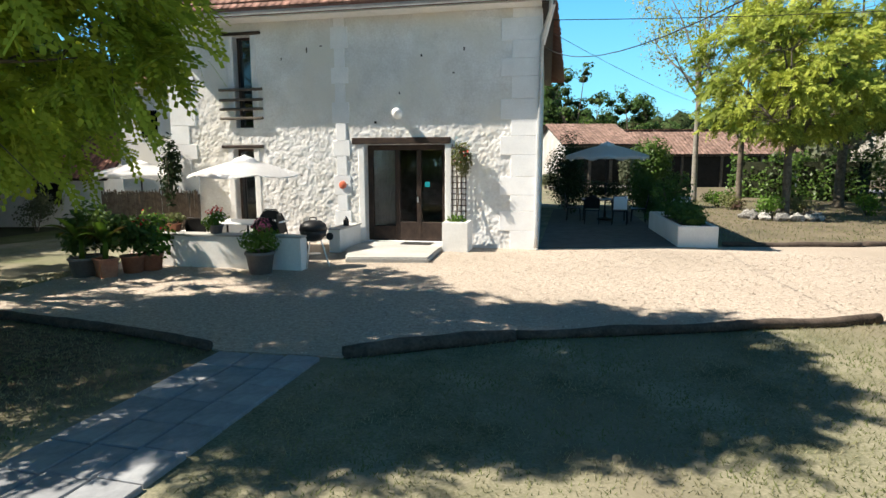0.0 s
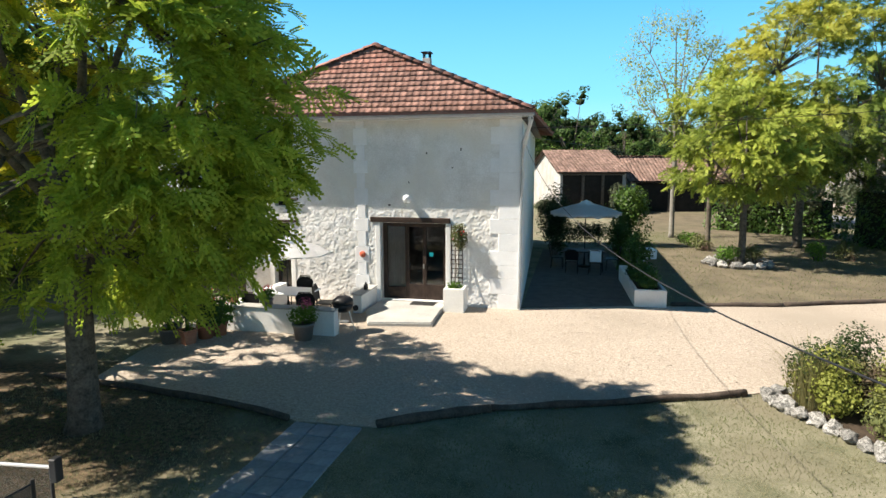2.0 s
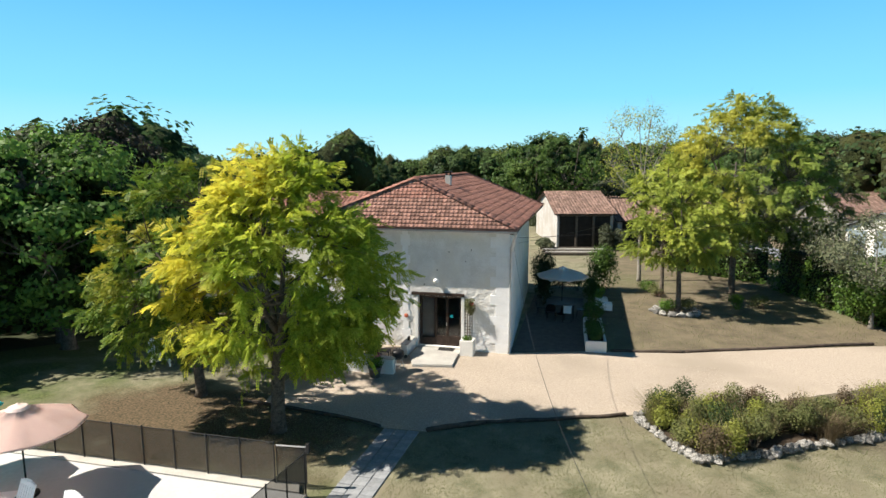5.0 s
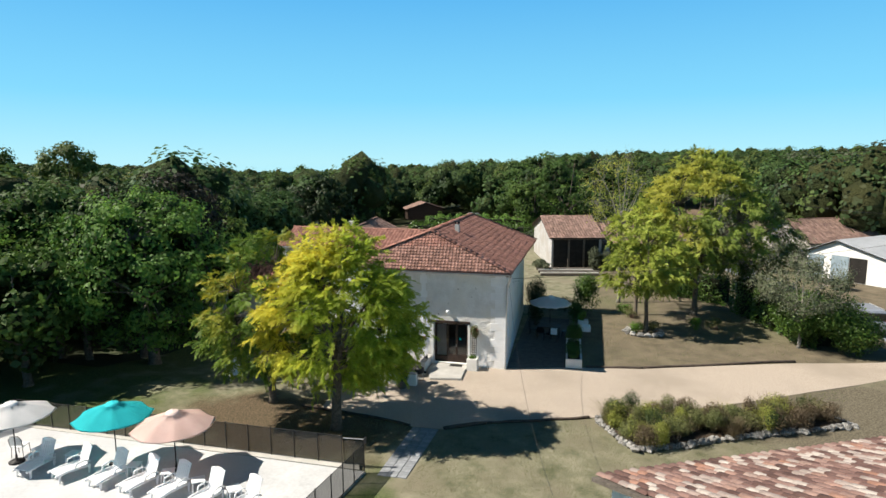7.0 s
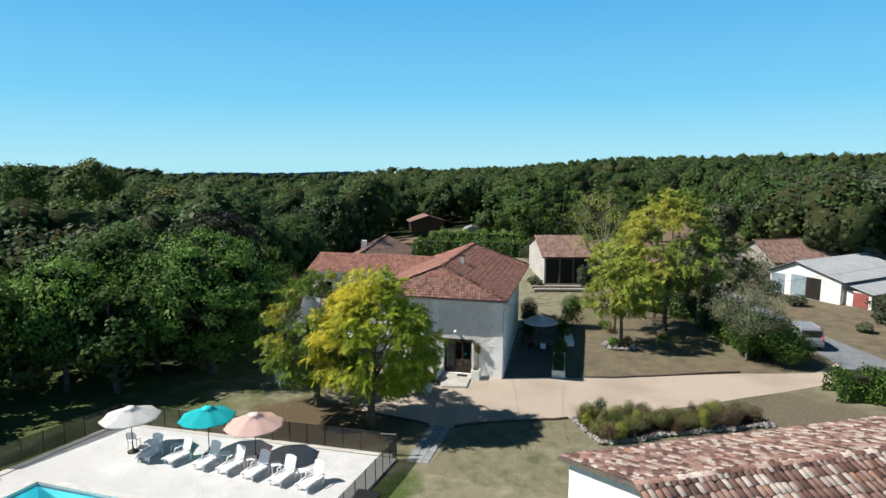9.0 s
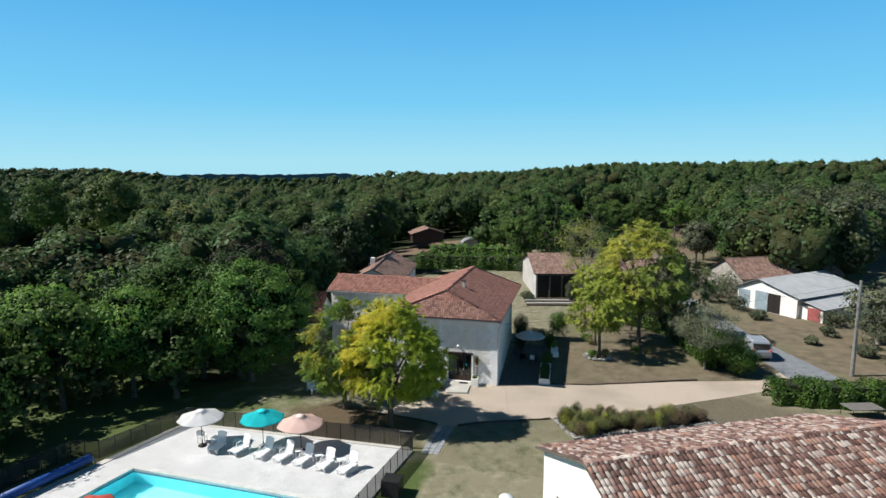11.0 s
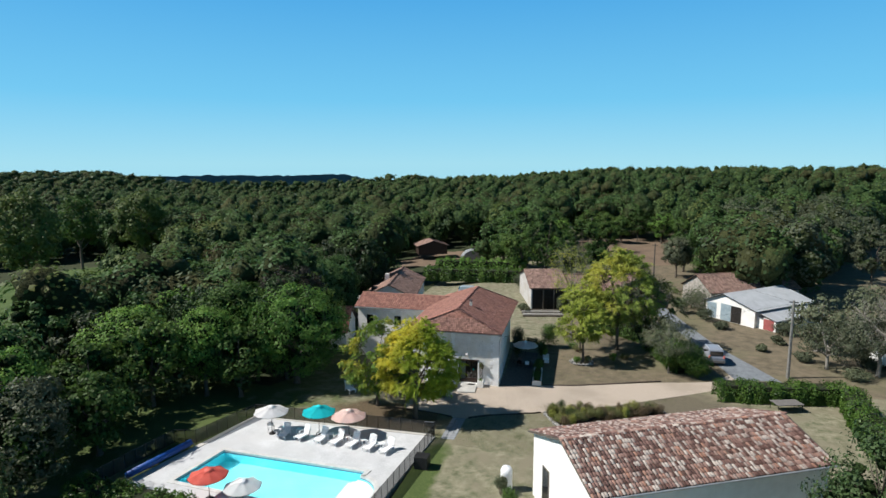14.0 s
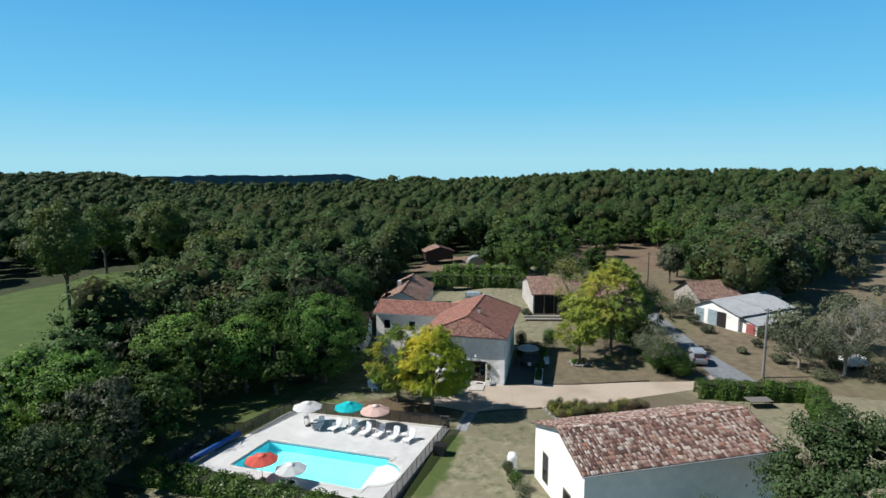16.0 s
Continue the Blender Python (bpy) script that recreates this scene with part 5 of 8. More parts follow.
tree("cedar_tree", "dense dark evergreen behind the wing", -30.3, 46.0, 12.0, (4.2, 4.2, 5.2, 5.6), 140, 9000, 0.38, M_DARKLEAF, M_BARK, 23, trunk_r=0.3, fork=0.15, spread=0.6, hollow=0.6, core=0.72, skirt=1.0)


for i, (x, y, h, m) in enumerate(((-25.5, 19.5, 10.0, M_OAK), (-28.0, 7.0, 9.0, M_OAK), (-24.2, 4.2, 7.2, M_OAK), (-27.6, -8.6, 6.4, M_OAK), (-30.2, -11.8, 7.4, M_GREYOAK), (-31.2, -5.0, 8.4, M_OAK), (-30.6, 0.2, 9.0, M_OAK), (-28.0, -14.6, 5.6, M_OAK), (-25.5, 9.0, 10.0, M_MAPLE_D), (-9.0, 84.0, 14.0, M_OAK), (-3.2, 66.7, 12.6, M_OAK), (-8.3, 71.0, 11.0, M_OAK), (-14.0, 92.0, 13.0, M_OAK), (3.0, 80.0, 11.5, M_OAK), (-10.5, 98.0, 13.0, M_MAPLE_D), (6.0, 128.0, 9.0, M_OAK), (2.0, 122, 9.5, M_OAK), (15.0, 134.0, 9.0, M_OAK), (12.5, 40.0, 7.5, M_OLIVE), (-9.5, 76, 8.0, M_OAK), (46.0, 42.0, 9.0, M_OLIVE), (50.0, 28.0, 9.5, M_OLIVE), (32.0, 34.5, 7.0, M_OLIVE), (38.5, 38.0, 7.5, M_OLIVE), (45.0, 22.0, 8.0, M_OLIVE), (31.0, 84.0, 10.0, M_GREYOAK), (37.0, 88.0, 12.0, M_GREYOAK), (43.0, 84.0, 11.0, M_GREYOAK), (49.0, 90.0, 12.0, M_GREYOAK), (40.0, 97.0, 13.0, M_GREYOAK), (54.0, 82.0, 11.0, M_GREYOAK), (-4.0, 77.0, 8.0, M_MAPLE_D), (1.0, 73.0, 6.0, M_GREYOAK), (5.5, 79.0, 7.0, M_OAK), (10.0, 74.0, 5.5, M_MAPLE_D), (20.5, 79.0, 8.0, M_GREYOAK), (25.0, 72.0, 7.5, M_OAK), (22.5, 86.0, 9.0, M_OAK), (28.0, 78.0, 9.0, M_GREYOAK), (-13.0, 79.0, 8.0, M_OAK), (-16.0, 100.0, 10.0, M_OAK), (-4.0, 100.0, 9.0, M_MAPLE_D), (7.0, 109.0, 8.0, M_OAK), (-5.5, 112.0, 10.0, M_OAK), (10.5, 127.0, 8.0, M_OAK), (21.0, 129.0, 9.0, M_MAPLE_D), (26.0, 118.0, 9.0, M_OAK))):
    tree("field_tree", "rounded leafy tree standing at the edge of open ground", x, y, h, (h * 0.38, h * 0.38, h * 0.40, h * 0.58), 60, 5200 if m is M_GREYOAK else 3000, 0.34, m, M_GREYBARK if m is M_OLIVE else M_BARK, 400 + i, trunk_r=0.2, fork=0.22, spread=0.6, core=0 if m is M_OLIVE else 0.72, twigs=3 if m is M_OLIVE else 0, skirt=0.85)

tree("poplar_tree", "tall pale green poplar standing in the meadow", -90.5, 38.2, 21.0, (5.6, 5.6, 7.6, 13.2), 110, 8200, 0.6, M_POPLAR, M_BARK, 24, trunk_r=0.32, fork=0.2, spread=1.0, skirt=0.8, z=-3.4)
tree("poplar_tree", "tall pale green poplar at the meadow's end", -98.0, 73.0, 20.0, (5.6, 5.6, 7.6, 12.0), 100, 8000, 0.6, M_POPLAR, M_BARK, 25, trunk_r=0.32, fork=0.2, spread=1.0, skirt=0.8, z=-3.4)
tree("poplar_tree", "tall dark poplar behind the meadow", -114.0, 70.0, 19.0, (5.0, 5.0, 7.4, 11.5), 90, 4200, 0.6, M_OAK, M_BARK, 26, trunk_r=0.32, fork=0.2, spread=0.95, z=-3.4)
tree("bare_tree", "leafless pale grey tree beside the caravans", 38.6, 31.8, 7.4, (4.6, 4.2, 3.2, 4.6), 120, 1300, 0.16, M_OLIVE, M_GREYBARK, 27, trunk_r=0.26, fork=0.22, spread=0.5, limbs=14, twigs=6)
tree("bare_tree", "half leafless pale grey tree on the dry ground", 43.6, 33.5, 8.0, (4.8, 4.4, 3.4, 5.0), 120, 1300, 0.16, M_OLIVE, M_GREYBARK, 28, trunk_r=0.28, fork=0.22, spread=0.5, limbs=14, twigs=6)
tree("plum_tree", "low grey-green fruit tree on the dry ground", 31.2, 28.2, 5.4, (3.4, 3.2, 2.0, 3.3), 70, 6000, 0.18, M_GREYOAK, M_GREYBARK, 29, trunk_r=0.16, fork=0.25, spread=0.5)


VALLEY = [(-47, -14), (-52, 6), (-62, 28), (-74, 54), (-95, 78), (-124, 84), (-138, 60), (-112, 20), (-92, -14)]


def within(x, y, poly):
    hit = False
    for (x0, y0), (x1, y1) in zip(poly, poly[1:] + poly[:1]):
        if (y0 > y) != (y1 > y) and x < (x1 - x0) * (y - y0) / (y1 - y0) + x0:
            hit = not hit
    return hit


def allowed(x, y):
    """Where the woods stand: round the site, not on lawns, yards and fields."""
    if x > 30 and y > 57 or x > 45 and y > 38:
        return True
    if -19.5 < x < 48 and -60 < y < 62:
        return False
    if -28 < x < -15 and 18 < y < 62:
        return False
    if x <= -19.5 and x > -23.5 and -6 < y < 20:
        return False
    if -28.0 < x < -15 and -13.5 < y < 3.5:
        return False
    if x > -30 and y < -13 and x < 40:
        return x < -23.5 and y > -34
    if -40 < x < -15 and 36 < y < 62:
        return False
    if -44 < x < 30 and 62 <= y < 150:
        # fields behind, with a wooded strip
        if -34 < x < -6 and 62 < y < 72:
            return False
        if -43 < x < -18 and 72 < y < 110:
            return False
        if -30 < x < -7 and 62 < y < 83:
            return False
        if -7 < x < 27 and 60 < y < 138:
            return False
    if within(x, y, VALLEY):
        return False
    return True


def woods(name, label, r, d0, d1, n, gap, leaf, per, hrange, wide=1.0, material=None, where=None, heart=None, lobes=7):
    """Many crowns joined into one stand: each a heap of leafy lobes, every leaf a face of its own."""
    spots = []
    cell = {}
    tries = 0
    while len(spots) < n and tries < n * 40:
        tries += 1
        d = math.sqrt(r.uniform(d0 * d0, d1 * d1))
        a = r.uniform(-0.84, 0.72)
        x, y = -2 + d * math.sin(a - 0.27), -20 + d * math.cos(a - 0.27)
        if not allowed(x, y) or (where and not where(x, y)):
            continue
        c = (int(x // gap), int(y // gap))
        if any((x - q[0]) ** 2 + (y - q[1]) ** 2 < gap * gap * 0.6 for i in (-1, 0, 1) for j in (-1, 0, 1) for q in cell.get((c[0] + i, c[1] + j), ())):
            continue
        cell.setdefault(c, []).append((x, y))
        spots.append((x, y))
    out, hearts = [], []
    for x, y in spots:
        h = r.uniform(*hrange)
        z = float(height(x, y))
        rad = h * r.uniform(0.36, 0.52) * wide
        k = int(r.integers(6, 10))
        way = unit(r.normal(size=(k, 3)) + np.array((0, 0, 0.45)))
        way[0] = (0, 0, 1)
        L = way * np.array((rad * 0.56, rad * 0.56, h * 0.27)) + np.array((x, y, z + h * 0.58))
        size = r.uniform(0.75, 1.2, (k, 1, 1)) * np.array((rad * 0.47, rad * 0.47, h * 0.21))
        # hearts sit behind the leaves and carry the crown's inner shade as colour
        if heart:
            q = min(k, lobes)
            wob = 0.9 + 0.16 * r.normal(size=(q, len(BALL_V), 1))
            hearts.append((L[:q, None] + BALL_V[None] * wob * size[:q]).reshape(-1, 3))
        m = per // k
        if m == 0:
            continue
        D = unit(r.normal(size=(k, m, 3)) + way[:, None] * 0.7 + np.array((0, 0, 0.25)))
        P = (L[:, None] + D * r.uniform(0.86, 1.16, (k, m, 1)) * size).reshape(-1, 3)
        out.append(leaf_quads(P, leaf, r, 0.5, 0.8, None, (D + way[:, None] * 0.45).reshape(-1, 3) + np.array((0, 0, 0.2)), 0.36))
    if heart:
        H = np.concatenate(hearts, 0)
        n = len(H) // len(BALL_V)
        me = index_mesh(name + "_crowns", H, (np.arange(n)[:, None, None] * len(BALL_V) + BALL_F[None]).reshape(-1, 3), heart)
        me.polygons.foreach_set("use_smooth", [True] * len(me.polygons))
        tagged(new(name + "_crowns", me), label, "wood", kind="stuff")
    if not out:
        return None
    V = np.concatenate(out, 0)
    ob = new(name, poly_mesh(name, V, material or M_WOODS))
    return tagged(ob, label, "wood", kind="stuff")


def near_woods(r):
    """Single trees along the edge of the wood, built in full."""
    spots, tries = [], 0
    kinds = [(M_WOODS, "dark green oak in the wood's edge", "oak_tree"), (M_WOODS_B, "dark leafy tree in the wood's edge", "woodland_tree"), (M_OAK, "dark green oak in the wood's edge", "oak_tree"), (M_MAPLE_D, "green leafy tree in the wood's edge", "woodland_tree"), (M_GREYOAK, "dull grey-green tree in the wood's edge", "woodland_tree"), (M_RUST, "brownish leafy tree in the wood's edge", "woodland_tree")]
    while len(spots) < 74 and tries < 6000:
        tries += 1
        x, y = r.uniform(-60, -19), r.uniform(-34, 60)
        if not allowed(x, y) or any((x - a) ** 2 + (y - b) ** 2 < 4.3 ** 2 for a, b in spots):
            continue
        spots.append((x, y))
    made = {}
    for i, (x, y) in enumerate(spots):
        k = i % 6 if i % 12 != 11 else 0
        m, lb, nm = kinds[k]
        near = x > -36
        h = r.uniform(8.0, 12.0) if y > -2 else r.uniform(6.5, 9.0)
        turn = pose(x, y, float(height(x, y)) - 0.05, 0, 0, r.uniform(0, 360)) @ Matrix.Diagonal((h / 10, h / 10, h / 10 * r.uniform(0.9, 1.1), 1))
        key = (k, near, i % 3 if near else 0)
        if key in made:
            copy_thing(made[key], turn)
            continue
        w = 10 * (0.40, 0.45, 0.37)[i % 3]
        th = tree(nm, lb, x, y, 10, (w, w, 4.2, 5.6), 100 if near else 64, 7500 if near else 2300, 0.25 if near else 0.4, m, M_BARK, 100 + i, trunk_r=0.2, fork=0.15, spread=0.62, hollow=0.6, limbs=5, twig_every=4, core=0.72, skirt=0.95, lobes=7)
        th.matrix_world = pose(x, y, float(height(x, y)) - 0.05, 0, 0, 0)
        made[key] = th
    return spots


near_woods(np.random.default_rng(5))
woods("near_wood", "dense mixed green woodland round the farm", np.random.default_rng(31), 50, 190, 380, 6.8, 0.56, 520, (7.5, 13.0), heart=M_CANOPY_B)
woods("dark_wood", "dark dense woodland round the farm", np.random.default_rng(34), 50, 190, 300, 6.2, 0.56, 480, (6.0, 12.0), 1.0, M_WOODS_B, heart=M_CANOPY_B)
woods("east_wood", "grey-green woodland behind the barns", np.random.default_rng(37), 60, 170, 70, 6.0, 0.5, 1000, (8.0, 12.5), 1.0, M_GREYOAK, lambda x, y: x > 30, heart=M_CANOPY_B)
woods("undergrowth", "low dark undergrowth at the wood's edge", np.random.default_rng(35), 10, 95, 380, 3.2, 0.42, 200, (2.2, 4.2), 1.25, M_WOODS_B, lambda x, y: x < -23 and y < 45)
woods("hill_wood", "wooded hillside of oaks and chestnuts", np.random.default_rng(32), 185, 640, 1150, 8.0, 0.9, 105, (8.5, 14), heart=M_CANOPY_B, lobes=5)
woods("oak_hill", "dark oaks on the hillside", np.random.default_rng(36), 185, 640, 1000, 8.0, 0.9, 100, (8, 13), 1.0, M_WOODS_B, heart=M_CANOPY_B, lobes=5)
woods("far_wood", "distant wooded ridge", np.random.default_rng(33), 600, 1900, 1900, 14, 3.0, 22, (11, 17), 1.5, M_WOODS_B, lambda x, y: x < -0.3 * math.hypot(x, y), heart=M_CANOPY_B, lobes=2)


def far_ridge():
    """Hills at the end of the valley, with the distance haze put into their colour."""
    xs, V = np.linspace(-1.35, 0.1, 220), []
    for a in xs:
        d = 2600
        x, y = d * math.sin(a - 0.27), d * math.cos(a - 0.27)
        top = -24 + 5 * math.sin(a * 5 + 0.6) + 6 * noise.noise((a * 9, 0, 0)) + 5 * noise.noise((a * 60, 0, 3)) + 5 * noise.noise((a * 160, 0, 3)) - 30 * float(smooth01(-0.19, -0.12, a))
        V += [(x, y, -160), (x, y, top)]
    n = len(xs)
    F = np.array([(2 * i, 2 * i + 2, 2 * i + 3, 2 * i + 1) for i in range(n - 1)])
    # blue of the distant air is mixed into this base colour
    m = mat("haze_tinted_hill", (0.055, 0.092, 0.12), (0.078, 0.122, 0.15), 0.01, 1.0, 0, 0.06)
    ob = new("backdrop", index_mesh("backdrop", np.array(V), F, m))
    return tagged(ob, "hazy blue-green wooded hills far off", "hills", kind="structure")


far_ridge()


def land_sheet(name, x0, x1, y0, y1, material, label, edge=4.0):
    """A patch of other ground that follows the lie of the land, with an uneven edge."""
    n = 28
    bm = bmesh.new()
    c = bm.verts.new(((x0 + x1) / 2, (y0 + y1) / 2, float(height((x0 + x1) / 2, (y0 + y1) / 2)) + 0.06))
    rings = []
    for f in (0.33, 0.66, 1.0):
        ring = []
        for k in range(n):
            a = 2 * math.pi * k / n
            e = (abs(math.cos(a)) ** 4 + abs(math.sin(a)) ** 4) ** -0.25
            x = (x0 + x1) / 2 + f * (x1 - x0) / 2 * e * math.cos(a) + f * edge * noise.noise((k * 0.7, x0, 0))
            y = (y0 + y1) / 2 + f * (y1 - y0) / 2 * e * math.sin(a) + f * edge * noise.noise((k * 0.7, y0, 5))
            ring.append(bm.verts.new((x, y, float(height(x, y)) + (0.06 if f < 1 else 0.02))))
        rings.append(ring)
    for k in range(n):
        bm.faces.new((c, rings[0][k], rings[0][(k + 1) % n]))
        for a, b in zip(rings, rings[1:]):
            bm.faces.new((a[k], b[k], b[(k + 1) % n], a[(k + 1) % n]))
    return solid(name, bm, material, label, "field", kind="structure", smooth=True)


M_FIELD = mat("bare_dry_field", (0.11, 0.08, 0.056), (0.20, 0.145, 0.10), 0.25, 1.0, 0.4, 3)
M_MEADOW = mat("green_meadow", (0.045, 0.08, 0.02), (0.085, 0.125, 0.036), 0.3, 1.0, 0.4, 5)
land_sheet("field", -3, 26, 92, 146, M_FIELD, "bare reddish dry paddock before the wood")
land_sheet("hut_field", -40, -20, 84, 108, M_FIELD, "dry rough paddock round the hut")
land_sheet("meadow", -116, -66, -4, 82, M_MEADOW, "green meadow in the valley", 6)


# ---- the pool terrace ----
PZ = 0.08
END = (-7.6, -8.05)
POOL = [(-19.5, -10.3), (-7.85, -10.75), (-7.72, -9.95)]
POOL += [(END[0] + 1.85 * math.cos(radians(a)), END[1] + 1.85 * math.sin(radians(a))) for a in range(-84, 85, 12)]
POOL += [(-7.42, -6.15), (-7.35, -5.55), (-18.93, -5.55)]
DECK = [(-22.6, -13.2), (-5.15, -13.6), (-4.2, 1.1), (-20.0, 0.35)]


def grow(pts, d):
    """The outline moved outwards by d along its corners' bisectors (counter-clockwise)."""
    out = []
    for a, b, c in zip(pts[-1:] + pts[:-1], pts, pts[1:] + pts[:1]):
        e, f = unit(np.subtract(b, a)), unit(np.subtract(c, b))
        n1, n2 = np.array((e[1], -e[0])), np.array((f[1], -f[0]))
        out.append(tuple(np.array(b) + (n1 + n2) * d / max(0.4, 1 + n1 @ n2)))
    return out


def ring_faces(bm, a, b):
    for k in range(len(a)):
        q = (k + 1) % len(a)
        bm.faces.new((a[k], a[q], b[q], b[k]))


bm = bmesh.new()
loops = []
for pts in (DECK, grow(POOL, 0.34)):
    vs = [bm.verts.new((*p, PZ)) for p in pts]
    loops += [bm.edges.new((vs[k], vs[(k + 1) % len(vs)])) for k in range(len(vs))]
bmesh.ops.triangle_fill(bm, edges=loops, use_beauty=True, normal=(0, 0, 1))
solid("pool_deck", bm, M_CONCRETE, "pale poured concrete pool terrace", "terrace", kind="structure")
# edge takes the dark wall material to stand for shade under the fence
bm = bmesh.new()
ring_faces(bm, [bm.verts.new((*p, -1.2)) for p in grow(DECK, 0.004)], [bm.verts.new((*p, PZ - 0.1)) for p in grow(DECK, 0.004)])
ring_faces(bm, [bm.verts.new((*p, PZ - 0.1)) for p in grow(DECK, 0.03)], [bm.verts.new((*p, PZ - 0.004)) for p in grow(DECK, 0.03)])
solid("terrace_edge", bm, M_OLDWALL, "concrete edge of the pool terrace, darkened for its shade", "retaining wall", kind="structure")
pool = thing("swimming_pool", "pool with turquoise water, pale coping and a rounded end", "pool", -13.4, -8.1, 0)


def loc(p, z):
    return (p[0] + 13.4, p[1] + 8.1, z)


def pool_ring(d, z, bm):
    return [bm.verts.new(loc(p, z)) for p in grow(POOL, d)]


bm = bmesh.new()
to, ti = pool_ring(0.34, PZ + 0.035, bm), pool_ring(0.0, PZ + 0.035, bm)
ring_faces(bm, to, ti)
ring_faces(bm, pool_ring(0.34, PZ - 0.05, bm), to)
ring_faces(bm, ti, pool_ring(0.0, -0.3, bm))
part("coping", bm, M_COPING, pool, "pale stone coping")
bm = bmesh.new()
ring_faces(bm, pool_ring(-0.012, -0.02, bm), pool_ring(-0.012, -0.16, bm))
part("tile_band", bm, M_TILEBLUE, pool, "dark blue mosaic waterline band")
bm = bmesh.new()
low = pool_ring(-0.02, -1.55, bm)
ring_faces(bm, pool_ring(-0.02, -0.14, bm), low)
bm.faces.new(low)
part("basin", bm, M_LINER, pool, "turquoise liner")
bm = bmesh.new()
bm.faces.new(pool_ring(-0.015, -0.085, bm))
wt = part("water", bm, M_WATER, pool, "clear turquoise water")
wt.visible_shadow = False
# steps that fill the rounded end
for rad, z in ((1.8, -0.3), (2.15, -0.6), (2.5, -0.9)):
    bm = bmesh.new()
    arc = [(END[0] - (rad - 1.8) + (1.8 if k < 15 else 0.0) * math.cos(math.pi * (k / 14 - 0.5)), END[1] + 1.8 * math.sin(math.pi * (k / 14 - 0.5))) for k in range(15)]
    prism(bm, [loc(p, 0)[:2] for p in arc], -1.5, z)
    part("entry_step", bm, M_STEPS, pool, "pale rounded entry step")


# fence of dark net panels on black posts
def fence(label, pts, z, step=0.92, h=1.12):
    th = thing("pool_fence", label, "fence", pts[0][0], pts[0][1], z)
    o0 = Vector((pts[0][0], pts[0][1], 0))
    for a, b in zip(pts, pts[1:]):
        a, b = Vector((*a, 0)) - o0, Vector((*b, 0)) - o0
        n = max(1, round((b - a).length / step))
        for k in range(n + 1):
            p = a.lerp(b, k / n)
            bm = bmesh.new()
            tube(bm, [(p.x, p.y, 0), (p.x, p.y, h + 0.04)], 0.02, 6)
            part("post", bm, M_BLACKP, th)
            if k < n:
                q = a.lerp(b, (k + 1) / n)
                s = Vector((-(b - a).y, (b - a).x, 0)).normalized() * 0.003
                bm = bmesh.new()
                vs = [bm.verts.new(v) for v in (p + Vector((0, 0, 0.05)) + s, q + Vector((0, 0, 0.05)) + s, q + Vector((0, 0, h)) + s, p + Vector((0, 0, h)) + s)]
                bm.faces.new(vs)
                part("net_panel", bm, M_NET, th)
                bm = bmesh.new()
                tube(bm, [p + Vector((0, 0, h)), q + Vector((0, 0, h))], 0.011, 5)
                part("top_rail", bm, M_BLACKP, th)
    return th


fence("black net safety fence on slim posts along the terrace", [(-24.2, -12.6), (-23.4, -5.6), (-21.7, -5.2), (-20.15, 0.5), (-12, 1.0), (-5.2, 1.35)], PZ)
fence("black net safety fence on slim posts beside the lawn", [(-4.22, 1.15), (-4.32, -1.2), (-5.1, -13.4)], PZ - 0.05)
# the gate beside the slab path
gate = thing("pool_gate", "black net gate with a white top rail, closed", "gate", -5.2, 1.35, PZ, 8)
for a, b in (((0.06, 0, 0.08), (0.06, 0, 1.05)), ((0.84, 0, 0.08), (0.84, 0, 1.05)), ((0.06, 0, 0.08), (0.84, 0, 0.08))):
    bm = bmesh.new()
    tube(bm, [a, b], 0.018, 6)
    part("gate_frame", bm, M_BLACKP, gate)
bm = bmesh.new()
tube(bm, [(0.06, 0, 1.05), (0.84, 0, 1.05)], 0.02, 6)
part("top_rail", bm, M_STEEL, gate, "bright steel top rail")
bm = bmesh.new()
bm.faces.new([bm.verts.new(p) for p in ((0.06, 0.004, 0.08), (0.84, 0.004, 0.08), (0.84, 0.004, 1.05), (0.06, 0.004, 1.05))])
part("net_panel", bm, M_NET, gate)
part("latch", bevelled(0.86, 0.94, -0.05, 0.05, 0.9, 1.15, 0.01, 1), M_BLACKP, gate)
sheet("kerb", [(-20.1, 0.34), (-20.25, 0.62), (-4.6, 1.5), (-4.4, 1.12)], -0.3, PZ + 0.03, M_KERB, "grey concrete kerb under the fence", "kerb")
sheet("kerb_west", [(-20.0, 0.4), (-20.3, 0.55), (-22.9, -13.2), (-22.3, -13.2)], -0.3, PZ + 0.035, M_KERB, "grey concrete edging of the terrace", "kerb")


